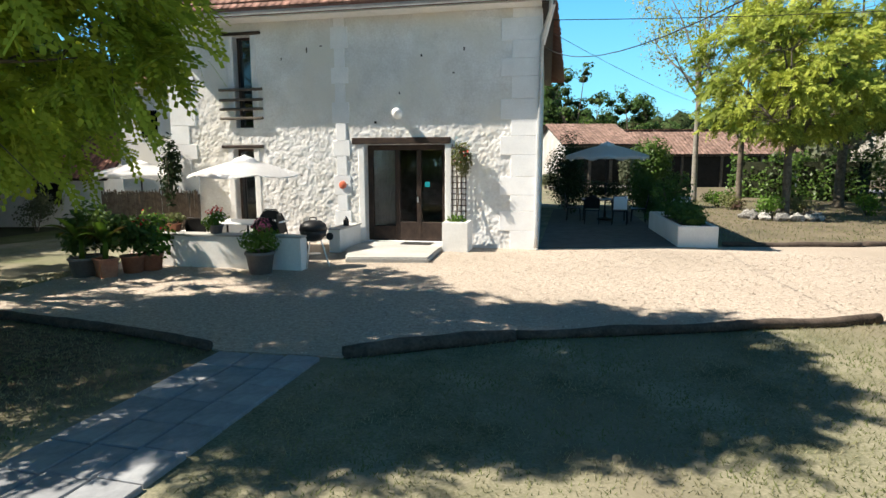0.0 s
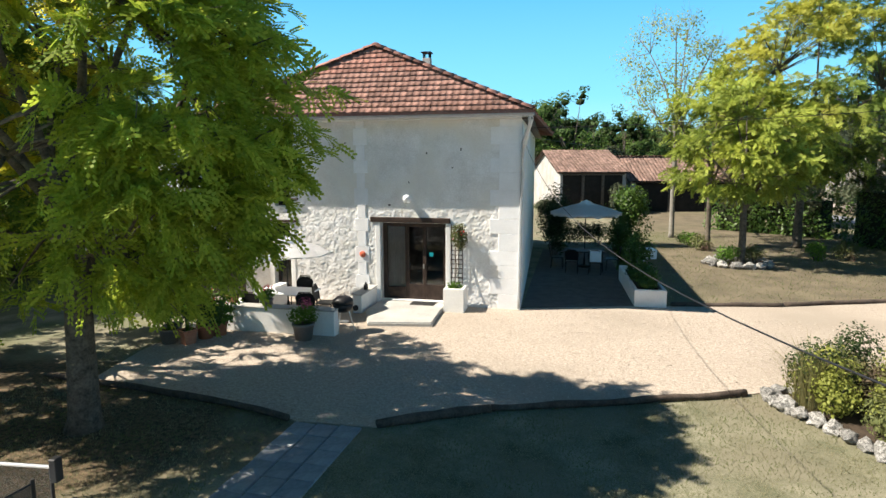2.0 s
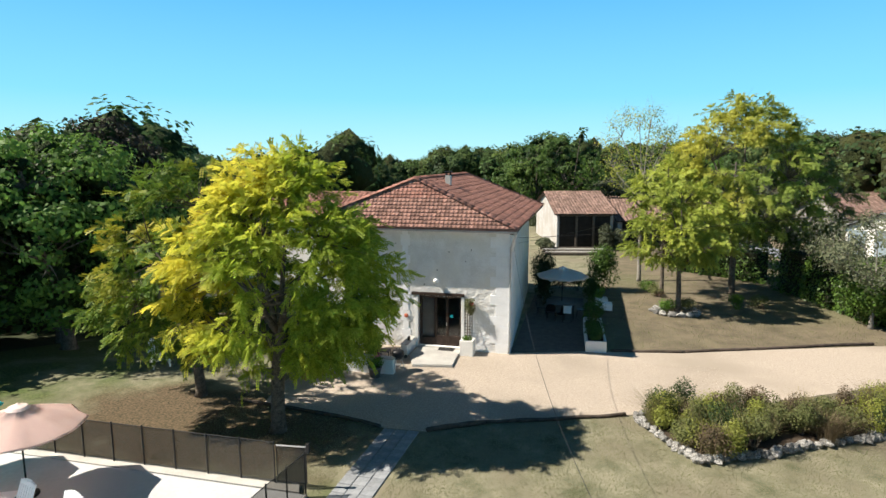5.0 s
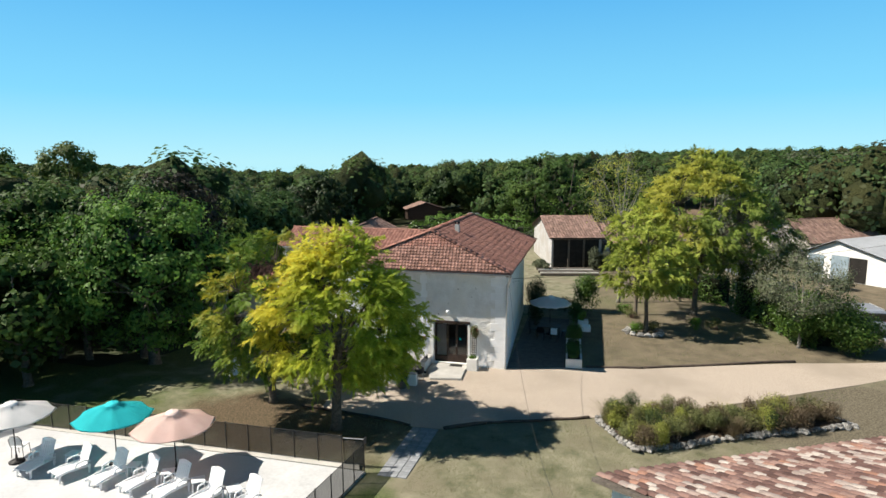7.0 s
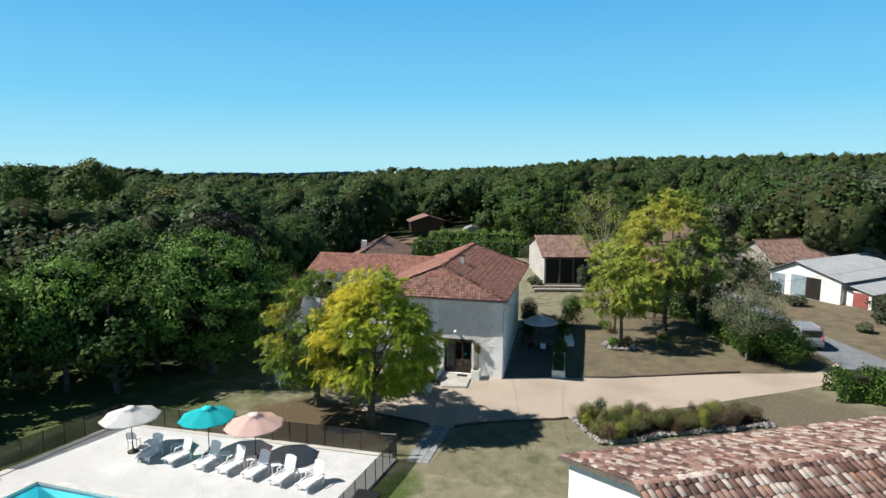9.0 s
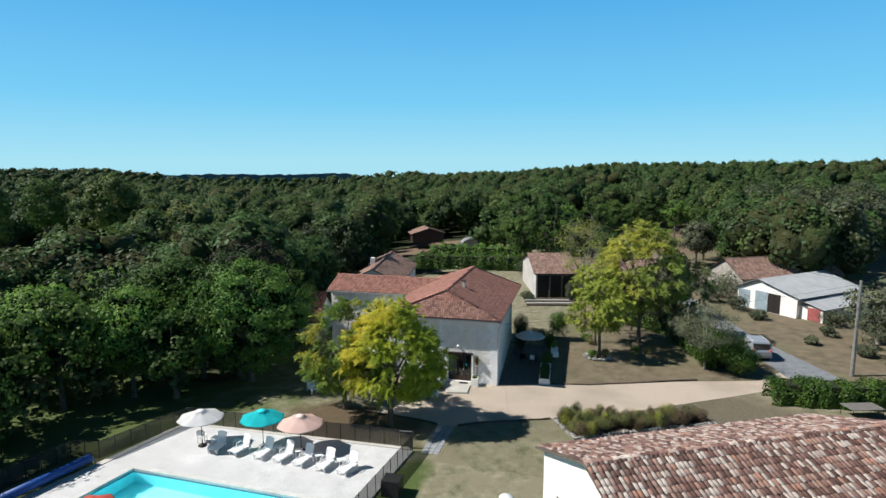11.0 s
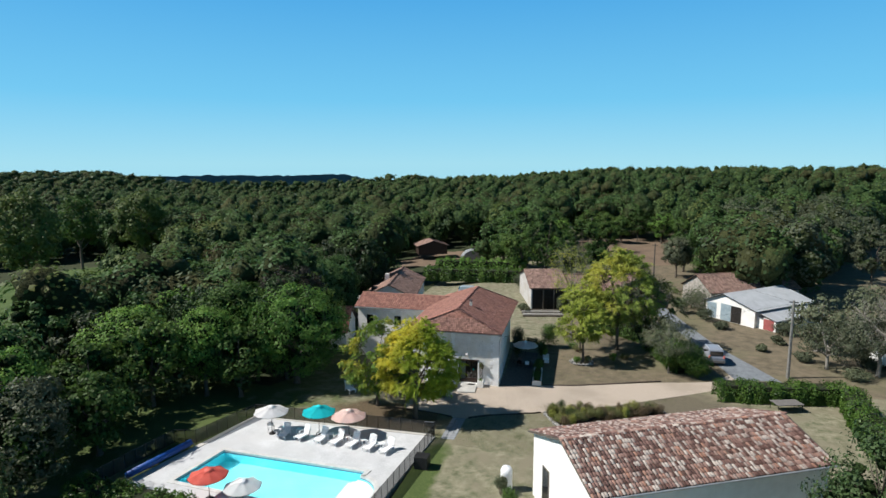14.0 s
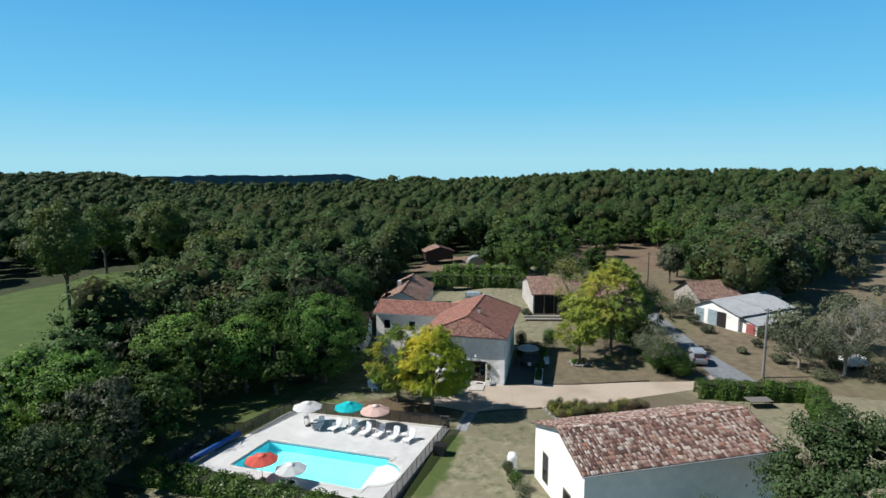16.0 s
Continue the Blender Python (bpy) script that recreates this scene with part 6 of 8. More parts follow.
# parasols
def parasol(label, x, y, z, top, radius, canvas, group, drop=0.42, sides=8, base=True, valance=0.0, rz=0):
    th = thing("parasol", label, "parasol", x, y, z, rz, group)
    bm = bmesh.new()
    tube(bm, [(0, 0, 0), (0, 0, top + 0.02)], 0.022, 8)
    part("pole", bm, M_IRON, th)
    bm = bmesh.new()
    ring_r = (0.12, 0.4, 0.7, 0.95, 1.0)
    rings = []
    for f in ring_r:
        ring = []
        for k in range(sides * 4):
            a = 2 * math.pi * k / (sides * 4)
            w = (k % 4) / 4
            scal = 1 - 0.075 * math.sin(math.pi * w) * f
            zz = top - drop * (0.75 * f + 0.25 * f * f) - 0.06 * math.sin(math.pi * w) * f
            ring.append(bm.verts.new((radius * f * scal * math.cos(a), radius * f * scal * math.sin(a), zz)))
        rings.append(ring)
    if valance:
        rings.append([bm.verts.new((v.co.x, v.co.y, v.co.z - valance * (0.75 + 0.25 * math.cos(k * math.pi)))) for k, v in enumerate(rings[-1])])
    for a, b in zip(rings, rings[1:]):
        for k in range(len(a)):
            bm.faces.new((a[k], b[k], b[(k + 1) % len(a)], a[(k + 1) % len(a)]))
    bmesh.ops.solidify(bm, geom=bm.faces[:], thickness=0.006)
    canopy = part("canopy", bm, canvas, th, smooth=True)
    bm = bmesh.new()
    lathe(bm, [(0.26, -0.04), (0.2, 0.02), (0.06, 0.07), (0.02, 0.1)], 16, (0, 0, top - 0.03))
    part("vent", bm, canvas, canopy)
    for k in range(sides):
        a = 2 * math.pi * k / sides
        bm = bmesh.new()
        tube(bm, [(0.02 * math.cos(a), 0.02 * math.sin(a), top - 0.03), (radius * 0.5 * math.cos(a), radius * 0.5 * math.sin(a), top - drop * 0.44 - 0.03), (radius * 0.98 * math.cos(a), radius * 0.98 * math.sin(a), top - drop - 0.02)], 0.008, 5)
        part("rib", bm, M_IRON, th)
    if base:
        bm = bmesh.new()
        lathe(bm, [(0.26, 0.0), (0.27, 0.05), (0.22, 0.08), (0.05, 0.1), (0.035, 0.32)], 20)
        part("base", bm, M_IRON, th, "heavy black parasol base", smooth=True)
    return th


parasol("white canvas parasol on the pool terrace", -17.0, -2.0, PZ, 2.36, 1.42, M_CANVAS_W, "poolside parasols", 0.5)
parasol("turquoise canvas parasol on the pool terrace", -13.3, -1.0, PZ, 2.40, 1.38, M_CANVAS_T, "poolside parasols", 0.52)
parasol("salmon pink canvas parasol on the pool terrace", -10.75, -0.85, PZ, 2.32, 1.45, M_CANVAS_P, "poolside parasols", 0.54)
parasol("coral red canvas parasol beside the pool", -15.7, -11.5, PZ, 2.05, 1.3, M_CANVAS_R, "poolside parasols")
parasol("white canvas parasol beside the pool", -13.3, -11.3, PZ, 1.55, 1.25, M_CANVAS_W, "poolside parasols")


# sun loungers of moulded white plastic
def lounger():
    th = thing("sun_lounger", "white moulded plastic sun lounger with raised back", "sun lounger", 0, 0, 0, 0, "sun loungers in a row")
    for k in range(10):
        y = -0.8 + 0.1 * k
        bm = bmesh.new()
        box(bm, -0.28, 0.28, y, y + 0.085, 0.30 + 0.02 * math.cos(k * 0.5), 0.325 + 0.02 * math.cos(k * 0.5))
        part("seat_slat", bm, M_WHITEP, th)
    for sx in (-0.3, 0.3):
        bm = bmesh.new()
        tube(bm, [(sx, -0.84, 0.28), (sx, -0.45, 0.32), (sx, 0.25, 0.29)], [0.045, 0.055, 0.055], 8)
        part("side_rail", bm, M_WHITEP, th, smooth=True)
    m = pose(0, 0.2, 0.3, 70)
    bm = bmesh.new()
    box(bm, -0.31, 0.31, 0.0, 0.06, -0.02, 0.02, m)
    back = part("backrest", bm, M_WHITEP, th)
    bm = bmesh.new()
    box(bm, -0.30, 0.30, 0.60, 0.68, -0.02, 0.018, m)
    part("top_rail", bm, M_WHITEP, back)
    for k in range(7):
        x = -0.27 + 0.54 * k / 6
        tl = 0.68 + 0.06 * math.sin(math.pi * k / 6)
        bm = bmesh.new()
        box(bm, x - 0.032, x + 0.032, 0.0, tl, -0.012, 0.014, m)
        part("back_slat", bm, M_WHITEP, back)
    for sx in (-0.34, 0.34):
        bm = bmesh.new()
        tube(bm, [(sx, -0.2, 0.33), (sx, -0.15, 0.5), (sx, 0.15, 0.52), (sx, 0.32, 0.42)], 0.03, 7)
        part("armrest", bm, M_WHITEP, th, smooth=True)
    for sx in (-0.28, 0.28):
        for y in (-0.68, 0.3):
            bm = bmesh.new()
            tube(bm, [(sx * 1.1, y - 0.04, 0.0), (sx, y, 0.3)], [0.03, 0.05], 6)
            part("leg", bm, M_WHITEP, th)
    return th


def side_table():
    th = thing("side_table", "small white plastic table between the loungers", "side table", 0, 0, 0, 0, "poolside tables")
    part("tabletop", bevelled(-0.22, 0.22, -0.22, 0.22, 0.40, 0.43, 0.012, 2), M_WHITEP, th)
    for sx in (-0.17, 0.17):
        for sy in (-0.17, 0.17):
            bm = bmesh.new()
            tube(bm, [(sx * 1.15, sy * 1.15, 0), (sx, sy, 0.4)], 0.022, 6)
            part("leg", bm, M_WHITEP, th)
    return th


L0 = lounger()
spots = [(-15.75, -2.0, 8), (-14.15, -1.9, -14), (-12.55, -1.85, -4), (-11.15, -1.9, -10), (-9.8, -1.95, -8), (-8.35, -2.05, -4), (-6.9, -2.1, -12)]
for i, (x, y, a) in enumerate(spots):
    m = pose(x + 0.02, y - 0.05, PZ, 0, 0, a - 5)
    if i == 0:
        L0.matrix_world = m
    else:
        copy_thing(L0, m)
S0 = side_table()
for i, (x, y) in enumerate([(-16.4, -1.5), (-14.85, -1.45), (-12.0, -1.5), (-10.5, -1.55), (-9.1, -1.7), (-7.6, -1.8)]):
    m = pose(x, y, PZ, 0, 0, 10 * i)
    if i == 0:
        S0.matrix_world = m
    else:
        copy_thing(S0, m)

# cover roller
rol = thing("pool_cover_roller", "rolled blue pool cover on its roller frame", "pool cover", -22.1, -8.55, PZ, 81)
bm = bmesh.new()
tube(bm, [(-2.7, 0, 0.42), (2.7, 0, 0.42)], 0.25, 18)
part("cover_roll", bm, M_BLUE, rol, "blue bubble cover", smooth=True)
for x in (-2.85, 2.85):
    bm = bmesh.new()
    tube(bm, [(x, -0.3, 0), (x, 0, 0.45), (x, 0.3, 0)], 0.03, 6)
    part("stand", bm, M_STEEL, rol)


# ---- yard: edging, path, walls, planters ----
def log_edge(label, pts, r=0.085):
    """A split-log edging that follows a bent line."""
    bm = bmesh.new()
    P = []
    for a, b in zip(pts, pts[1:]):
        n = max(2, int(math.dist(a, b) / 0.18))
        P += [(a[0] + (b[0] - a[0]) * k / n, a[1] + (b[1] - a[1]) * k / n) for k in range(n)]
    P.append(pts[-1])
    Q = [(x, y + 0.03 * noise.noise((x * 1.3, y, 2)), 0.045 + 0.03 * noise.noise((x * 0.9, y * 0.9, 7))) for x, y in P]
    tube(bm, Q, [r * (1 + 0.3 * noise.noise((x * 2.5, y * 2.5, 4))) for x, y in P], 9)
    return solid("log_edging", bm, M_LOG, label, "log edging", smooth=True)


log_edge("dark split-log edging between lawn and gravel", [(-2.5, 5.42), (-1.7, 5.95), (-0.9, 6.45)], 0.075)
log_edge("weathered split-log edging between lawn and gravel", [(-0.88, 6.5), (0.8, 7.15), (1.6, 7.5), (3.35, 8.3)], 0.06)
log_edge("dark split-log edging of the shaded bed", [(-9.5, 5.85), (-7.35, 5.72), (-5.9, 5.62), (-4.7, 5.47), (-3.95, 5.25)], 0.06)
log_edge("dark split-log edging behind the gravel drive", [(2.75, 14.95), (4.2, 15.3), (5.8, 15.65)], 0.07)
log_edge("dark split-log edging behind the gravel drive", [(5.85, 15.72), (9, 17.05), (12.6, 18.7), (14.0, 19.2)], 0.07)

# slab path: individual slabs come last in the file
PATH_A, PATH_B = [(-3.82, 5.22), (-3.72, 1.1)], [(-2.68, 5.3), (-2.62, 1.2)]

# white planter beside the patio
def planter(label, x, y, rz, lx, ly, h, t=0.14):
    th = thing("planter", label, "planter", x, y, 0, rz)
    bm = bmesh.new()
    outer = [(0, 0), (lx, 0), (lx, ly), (0, ly)]
    inner = [(t, t), (lx - t, t), (lx - t, ly - t), (t, ly - t)]
    oa, ob = [bm.verts.new((*p, 0)) for p in outer], [bm.verts.new((*p, h)) for p in outer]
    ia, ib = [bm.verts.new((*p, h - 0.14)) for p in inner], [bm.verts.new((*p, h)) for p in inner]
    for i in range(4):
        j = (i + 1) % 4
        bm.faces.new((oa[i], oa[j], ob[j], ob[i]))
        bm.faces.new((ob[i], ob[j], ib[j], ib[i]))
        bm.faces.new((ib[i], ib[j], ia[j], ia[i]))
    bmesh.ops.bevel(bm, geom=[e for e in bm.edges if not e.is_boundary], offset=0.015, segments=2, affect='EDGES')
    part("wall", bm, M_WHITE, th, "white rendered wall")
    bm = bmesh.new()
    box(bm, t - 0.005, lx - t + 0.005, t - 0.005, ly - t + 0.005, 0.02, h - 0.13)
    part("soil", bm, M_SOIL, th, "dark soil")
    return th


planter("long white rendered planter with shrubs beside the patio", 1.72, 14.6, 5, 0.88, 4.1, 0.5, 0.1)
planter("small white planter with a shrub beside the patio", 1.8, 22.8, 8, 0.66, 0.55, 0.55, 0.08)
planter("square white planter holding a climber beside the door", -3.38, 12.62, 2.5, 0.58, 0.58, 0.66, 0.1)

# low wall of the terrace before the kitchen
lw = thing("terrace_wall", "low white rendered terrace wall with a stone top", "wall", -8.2, 9.55, 0, 3)
bm = bevelled(0, 2.95, 0, 0.28, -0.1, 0.6, 0.02, 2)
for v in bm.verts:
    v.co.y += 0.015 * noise.noise((v.co.x * 3, v.co.z * 3, 1))
part("wall", bm, M_WHITE, lw)
part("coping", bevelled(-0.03, 2.98, -0.03, 0.31, 0.602, 0.64, 0.012, 2), M_STEP, lw)
part("return_wall", bevelled(0.0, 0.26, 0.285, 3.0, -0.1, 0.6, 0.02, 2), M_WHITE, lw)
dw = thing("door_wall", "short white parapet beside the door step", "wall", -5.75, 11.9, 0, 2.5)
part("wall", bevelled(0, 0.26, 0, 1.3, -0.1, 0.5, 0.015, 2), M_WHITE, dw)
part("coping", bevelled(-0.03, 0.29, -0.03, 1.3, 0.502, 0.535, 0.01, 2), M_STEP, dw)

# door step
bm = bmesh.new()
prism(bm, [(-5.4, 12.0), (-4.85, 10.75), (-3.25, 11.1), (-3.4, 12.3), (-3.42, 13.2), (-5.4, 13.1)], -0.1, 0.11)
bmesh.ops.bevel(bm, geom=[e for e in bm.edges if abs(e.verts[0].co.z - e.verts[1].co.z) < 0.01 and e.verts[0].co.z > 0], offset=0.03, segments=2, affect='EDGES')
solid("door_step", bm, M_STEP, "pale worn stone step before the door", "step", kind="structure")

# utility pole
up = thing("utility_pole", "grey concrete utility pole", "pole", 26.5, 24.0, 0)
bm = bmesh.new()
tube(bm, [(0, 0, -0.3), (0, 0, 8.1)], [0.17, 0.11], 8)
part("pole", bm, M_POLE, up)
part("crossarm", bevelled(-0.4, 0.4, -0.05, 0.05, 7.85, 7.95, 0.01, 1), M_IRON, up)
for x, y, h in ((-36.2, 76, 7.5), (15.7, 66.6, 8.0), (3.5, 103, 9)):
    up2 = thing("utility_pole", "dark wooden utility pole", "pole", x, y, 0)
    bm = bmesh.new()
    tube(bm, [(0, 0, -0.3), (0, 0, h)], [0.16, 0.1], 8)
    part("pole", bm, M_OAKGREY, up2)
    part("crossarm", bevelled(-0.5, 0.5, -0.05, 0.05, h - 0.4, h - 0.3, 0.01, 1), M_OAKGREY, up2)


# ---- hedges, shrubs and the flower bed ----
def shrub_leaves(c, radii, n, leaf, r, lobes=6, aspect=0.6):
    """A mound of leaves made of overlapping lobes, its leaves turned outwards."""
    c, R = np.array(c, float), np.array(radii, float)
    L = unit(r.normal(size=(lobes, 3)) + np.array((0, 0, 0.3))) * R * 0.5
    k = n // lobes
    D = unit(r.normal(size=(lobes, k, 3)))
    P = c + L[:, None] + D * R * 0.62 * (r.uniform(0.55, 1.08, (lobes, k, 1)))
    P[..., 2] = np.maximum(P[..., 2], c[2] - R[2] * 0.98)
    return leaf_quads(P.reshape(-1, 3), leaf, r, 0.3, aspect, None, D.reshape(-1, 3) * 0.9 + np.array((0, 0, 0.3)))


def shrub(name, label, x, y, z, rx, ry, h, n, leaf, material, seed, category="shrub", lobes=6, stems=5, aspect=0.6):
    r = np.random.default_rng(seed)
    th = thing(name, label, category, x, y, z)
    bm = bmesh.new()
    for k in range(stems):
        a = 2 * math.pi * k / stems
        tube(bm, [(0.05 * math.cos(a), 0.05 * math.sin(a), 0), (rx * 0.3 * math.cos(a), ry * 0.3 * math.sin(a), h * 0.4), (rx * 0.5 * math.cos(a), ry * 0.5 * math.sin(a), h * 0.75)], [0.02, 0.014, 0.006], 5)
    part("stem", bm, M_BARK, th)
    mesh_part("foliage", poly_mesh("foliage", shrub_leaves((0, 0, h * 0.52), (rx, ry, h * 0.52), n, leaf, r, lobes, aspect), material), None, th)
    return th


def hedge(label, pts, width, h, per_m, leaf, material, seed):
    r = np.random.default_rng(seed)
    th = thing("hedge", label, "hedge", pts[0][0], pts[0][1], 0)
    o0 = np.array((*pts[0], 0.0))
    V = []
    core = bmesh.new()
    for a, b in zip(pts, pts[1:]):
        a, b = np.array((*a, 0.0)) - o0, np.array((*b, 0.0)) - o0
        ln = np.linalg.norm(b - a)
        d = (b - a) / ln
        s = np.array((-d[1], d[0], 0))
        n = int(ln * per_m)
        t = r.uniform(-0.4, ln + 0.4, n)
        ang = r.uniform(0, math.pi, n)
        bulge = 1 + 0.10 * np.sin(t * 1.9 + seed) + 0.07 * np.sin(t * 4.3)
        ca, sa = np.cos(ang), np.sin(ang)
        e = (np.abs(ca) ** 5 + np.abs(sa) ** 5) ** -0.2
        jit = r.uniform(0.86, 1.05, n)
        P = a + t[:, None] * d + (ca * e * width / 2 * bulge * jit)[:, None] * s
        P[:, 2] += np.abs(sa * e) * h * bulge * jit * r.uniform(0.0, 1.0, n) ** 0.25
        face = ca[:, None] * s + sa[:, None] * np.array((0, 0, 1.0))
        V.append(leaf_quads(P, leaf, r, 0.3, 0.6, None, face))
        # a plain box behind the leaves, its dark colour standing for inner shade
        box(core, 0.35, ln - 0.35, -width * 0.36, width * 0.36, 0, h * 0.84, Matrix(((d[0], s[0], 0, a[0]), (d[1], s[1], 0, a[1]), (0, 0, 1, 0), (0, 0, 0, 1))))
    part("inner_growth", core, M_HEDGE_CORE, th)
    mesh_part("foliage", poly_mesh("foliage", np.concatenate(V), material), None, th)
    return th


# near-black filler of the hedges: shade between leaves put into colour
M_HEDGE_CORE = mat("dark_hedge_core", (0.012, 0.016, 0.008), (0.03, 0.035, 0.016), 6, 1.0, 0.6, 20)

hedge("clipped green laurel hedge along the forecourt", [(18.9, 16.3), (23.5, 16.9), (29.4, 18.2)], 2.1, 1.8, 1500, 0.17, M_HEDGE, 41)
hedge("clipped green laurel hedge beside the drive", [(29.9, 17.2), (29.2, 12.5), (28.8, 6.0)], 1.9, 2.2, 900, 0.19, M_HEDGE, 42)
hedge("tall dark green hedge behind the lawn trees", [(13.4, 31.5), (14.4, 28.6), (15.6, 25.0), (16.5, 22.6)], 2.2, 3.1, 900, 0.18, M_HEDGE, 43)
hedge("green garden hedge before the field", [(-25.0, 63.8), (-7.6, 66.0)], 2.8, 2.5, 520, 0.3, M_HEDGE, 44)
hedge("tall leafy hedge behind the garden", [(-25.0, 71.5), (-8.0, 73.5)], 3.4, 3.0, 420, 0.34, M_MAPLE_D, 48)
hedge("leafy green hedge beside the pool terrace", [(-24.0, -13.8), (-16, -14.1), (-6.4, -14.5)], 1.9, 1.5, 1100, 0.20, M_HEDGE, 45)
hedge("dark laurel hedge along the lane", [(7.4, 37.0), (10.0, 35.6), (12.6, 33.4)], 2.0, 2.3, 650, 0.2, M_HEDGE, 47)
shrub("laurel_bush", "big dense laurel bush at the end of the drive", 17.2, 21.9, 0, 1.9, 1.6, 3.3, 14000, 0.15, M_HEDGE, 51, lobes=12)
shrub("laurel_bush", "dense laurel bush beside the drive", 15.3, 22.9, 0, 1.8, 1.6, 3.1, 11000, 0.15, M_HEDGE, 52, lobes=12)
shrub("round_bush", "rounded bright green bush on the lawn", 1.9, 27.6, 0, 1.15, 1.1, 2.8, 4200, 0.13, M_HEDGE, 53, lobes=10)
for i, (x, y, w, h, n, m) in enumerate(((2.1, 14.98, 0.3, 0.35, 500, M_OAK), (2.0, 15.7, 0.46, 0.55, 800, M_OAK), (1.95, 16.6, 0.5, 0.7, 900, M_OAK), (1.85, 17.6, 0.6, 1.3, 1500, M_OAK), (2.05, 23.1, 0.32, 0.8, 700, M_MAPLE_D))):
    shrub("planter_shrub", "leafy shrub growing in a white planter", x, y, 0.37, w, w * 1.2, h, n, 0.09, m, 60 + i)
for i, (x, y) in enumerate(((5.6, 22.6), (6.7, 23.2), (4.8, 28.0), (5.2, 26.9), (9.3, 24.8), (10.6, 25.2))):
    shrub("low_shrub", "low shrub at the foot of the lawn trees", x, y, 0, 0.6, 0.55, 0.75, 700, 0.1, M_BED if i % 2 else M_MAPLE, 70 + i)
for i, (x, y, w, h) in enumerate(((-1.15, 23.0, 0.6, 2.2), (-1.5, 24.6, 0.9, 3.0), (-1.6, 26.4, 0.8, 2.6))):
    shrub("wall_climber", "dark climbing shrub against the side wall", x, y, 0, w, 0.9, h, 2200, 0.1, M_DARKLEAF, 80 + i)
for i, (x, y, w, h) in enumerate(((3.2, -7.4, 0.7, 1.5), (4.3, -9.3, 0.8, 1.9), (5.4, -11.2, 0.75, 1.7), (2.4, -5.6, 0.45, 1.3), (9.6, -13.6, 0.35, 1.9), (14.2, -11.2, 0.4, 2.6), (16.6, -10.0, 1.1, 3.2))):
    shrub("wall_shrub", "green shrub against the white outbuilding", x, y, 0, w, w, h, 1500, 0.11, M_OLIVE if i % 2 else M_HEDGE, 90 + i)
for i, (x, y, w, h) in enumerate(((1.75, 19.4, 0.5, 0.8), (1.75, 20.6, 0.5, 0.8), (1.6, 24.2, 0.6, 1.4), (1.3, 25.3, 0.7, 1.6))):
    shrub("patio_shrub", "dark shrub along the edge of the patio", x, y, 0, w, w, h, 1400, 0.1, M_OAK, 180 + i)
# rough bushes by the lane and the sheds
for i, (x, y, w, h) in enumerate(((21.5, 46.2, 1.3, 1.6), (19.0, 50.0, 1.8, 2.2), (23.0, 42.0, 1.0, 1.1), (30.5, 41.0, 1.8, 1.6), (33.5, 38.5, 2.0, 2.0), (29.8, 30.5, 1.2, 1.2), (12.8, 56.5, 2.2, 3.0), (-3.6, 44.6, 1.0, 1.1), (1.6, 46.0, 1.0, 2.3), (2.9, 46.8, 1.1, 1.8), (26.0, 33.0, 0.7, 0.8), (28.5, 36.5, 1.0, 1.0), (35.5, 30.0, 1.6, 1.5), (33.0, 25.0, 1.3, 1.2), (39.0, 27.0, 2.0, 2.0), (42.0, 29.0, 2.2, 2.6), (36.0, 36.0, 1.6, 1.8), (41, 40, 2.4, 3.0), (16.0, 60, 3.0, 4.0), (2.0, 62.0, 1.8, 2.2), (-6, 61, 2.0, 2.6), (9, 63, 2, 2.2), *BUSHES)):
    shrub("scrub", "grey-green scrub bush in rough grass", x, y, 0, w, w, h, 1500, 0.2, M_OLIVE if i % 3 == 1 else M_GREYOAK, 120 + i)

# island bed with a stone rim
BED = [(3.65, 8.25), (4.3, 7.05), (5.25, 5.7), (7.1, 6.6), (8.7, 7.7), (11.2, 9.0), (14.2, 10.6), (13.4, 11.6), (9.5, 10.0), (5.6, 9.0)]
bm = bmesh.new()
prism(bm, BED, -0.1, 0.1)
solid("bed_soil", bm, M_SOIL, "dark soil of the island bed", "flower bed", kind="structure")


def stone_mesh(seed):
    r = np.random.default_rng(seed)
    bm = bmesh.new()
    bmesh.ops.create_icosphere(bm, subdivisions=2, radius=0.5)
    for v in bm.verts:
        k = 1 + 0.55 * noise.noise(v.co * 2.6 + Vector((seed, 0, 0)))
        v.co = Vector((round(v.co.x * 3.2) / 3.2 * 0.5 + v.co.x * 0.8, v.co.y * 0.95, round(v.co.z * 4) / 4 * 0.4 + v.co.z * 0.36)) * k
    me = bpy.data.meshes.new("stone")
    bm.to_mesh(me)
    bm.free()
    me.materials.append(M_STONE)
    return me


STONES = [stone_mesh(s) for s in range(5)]
rim = thing("bed_border", "rim of rough pale field stones round the island bed", "stone edging", 5.25, 5.7, 0)
rs = np.random.default_rng(77)
for a, b in zip(BED, BED[1:] + BED[:1]):
    n = int(math.dist(a, b) / 0.25)
    for k in range(n):
        x, y = a[0] + (b[0] - a[0]) * k / n, a[1] + (b[1] - a[1]) * k / n
        ob = new("stone", STONES[int(rs.integers(0, 5))])
        ob.parent = rim
        s = rs.uniform(0.22, 0.40)
        ob.matrix_basis = Matrix.LocRotScale((x - 5.25 + rs.normal(0, 0.03), y - 5.7 + rs.normal(0, 0.03), s * 0.24), Euler((rs.normal(0, 0.3), rs.normal(0, 0.3), rs.uniform(0, 6))), (s, s, s))
ring = thing("tree_border", "ring of pale stones round a lawn tree", "stone edging", 6.0, 22.9, 0)
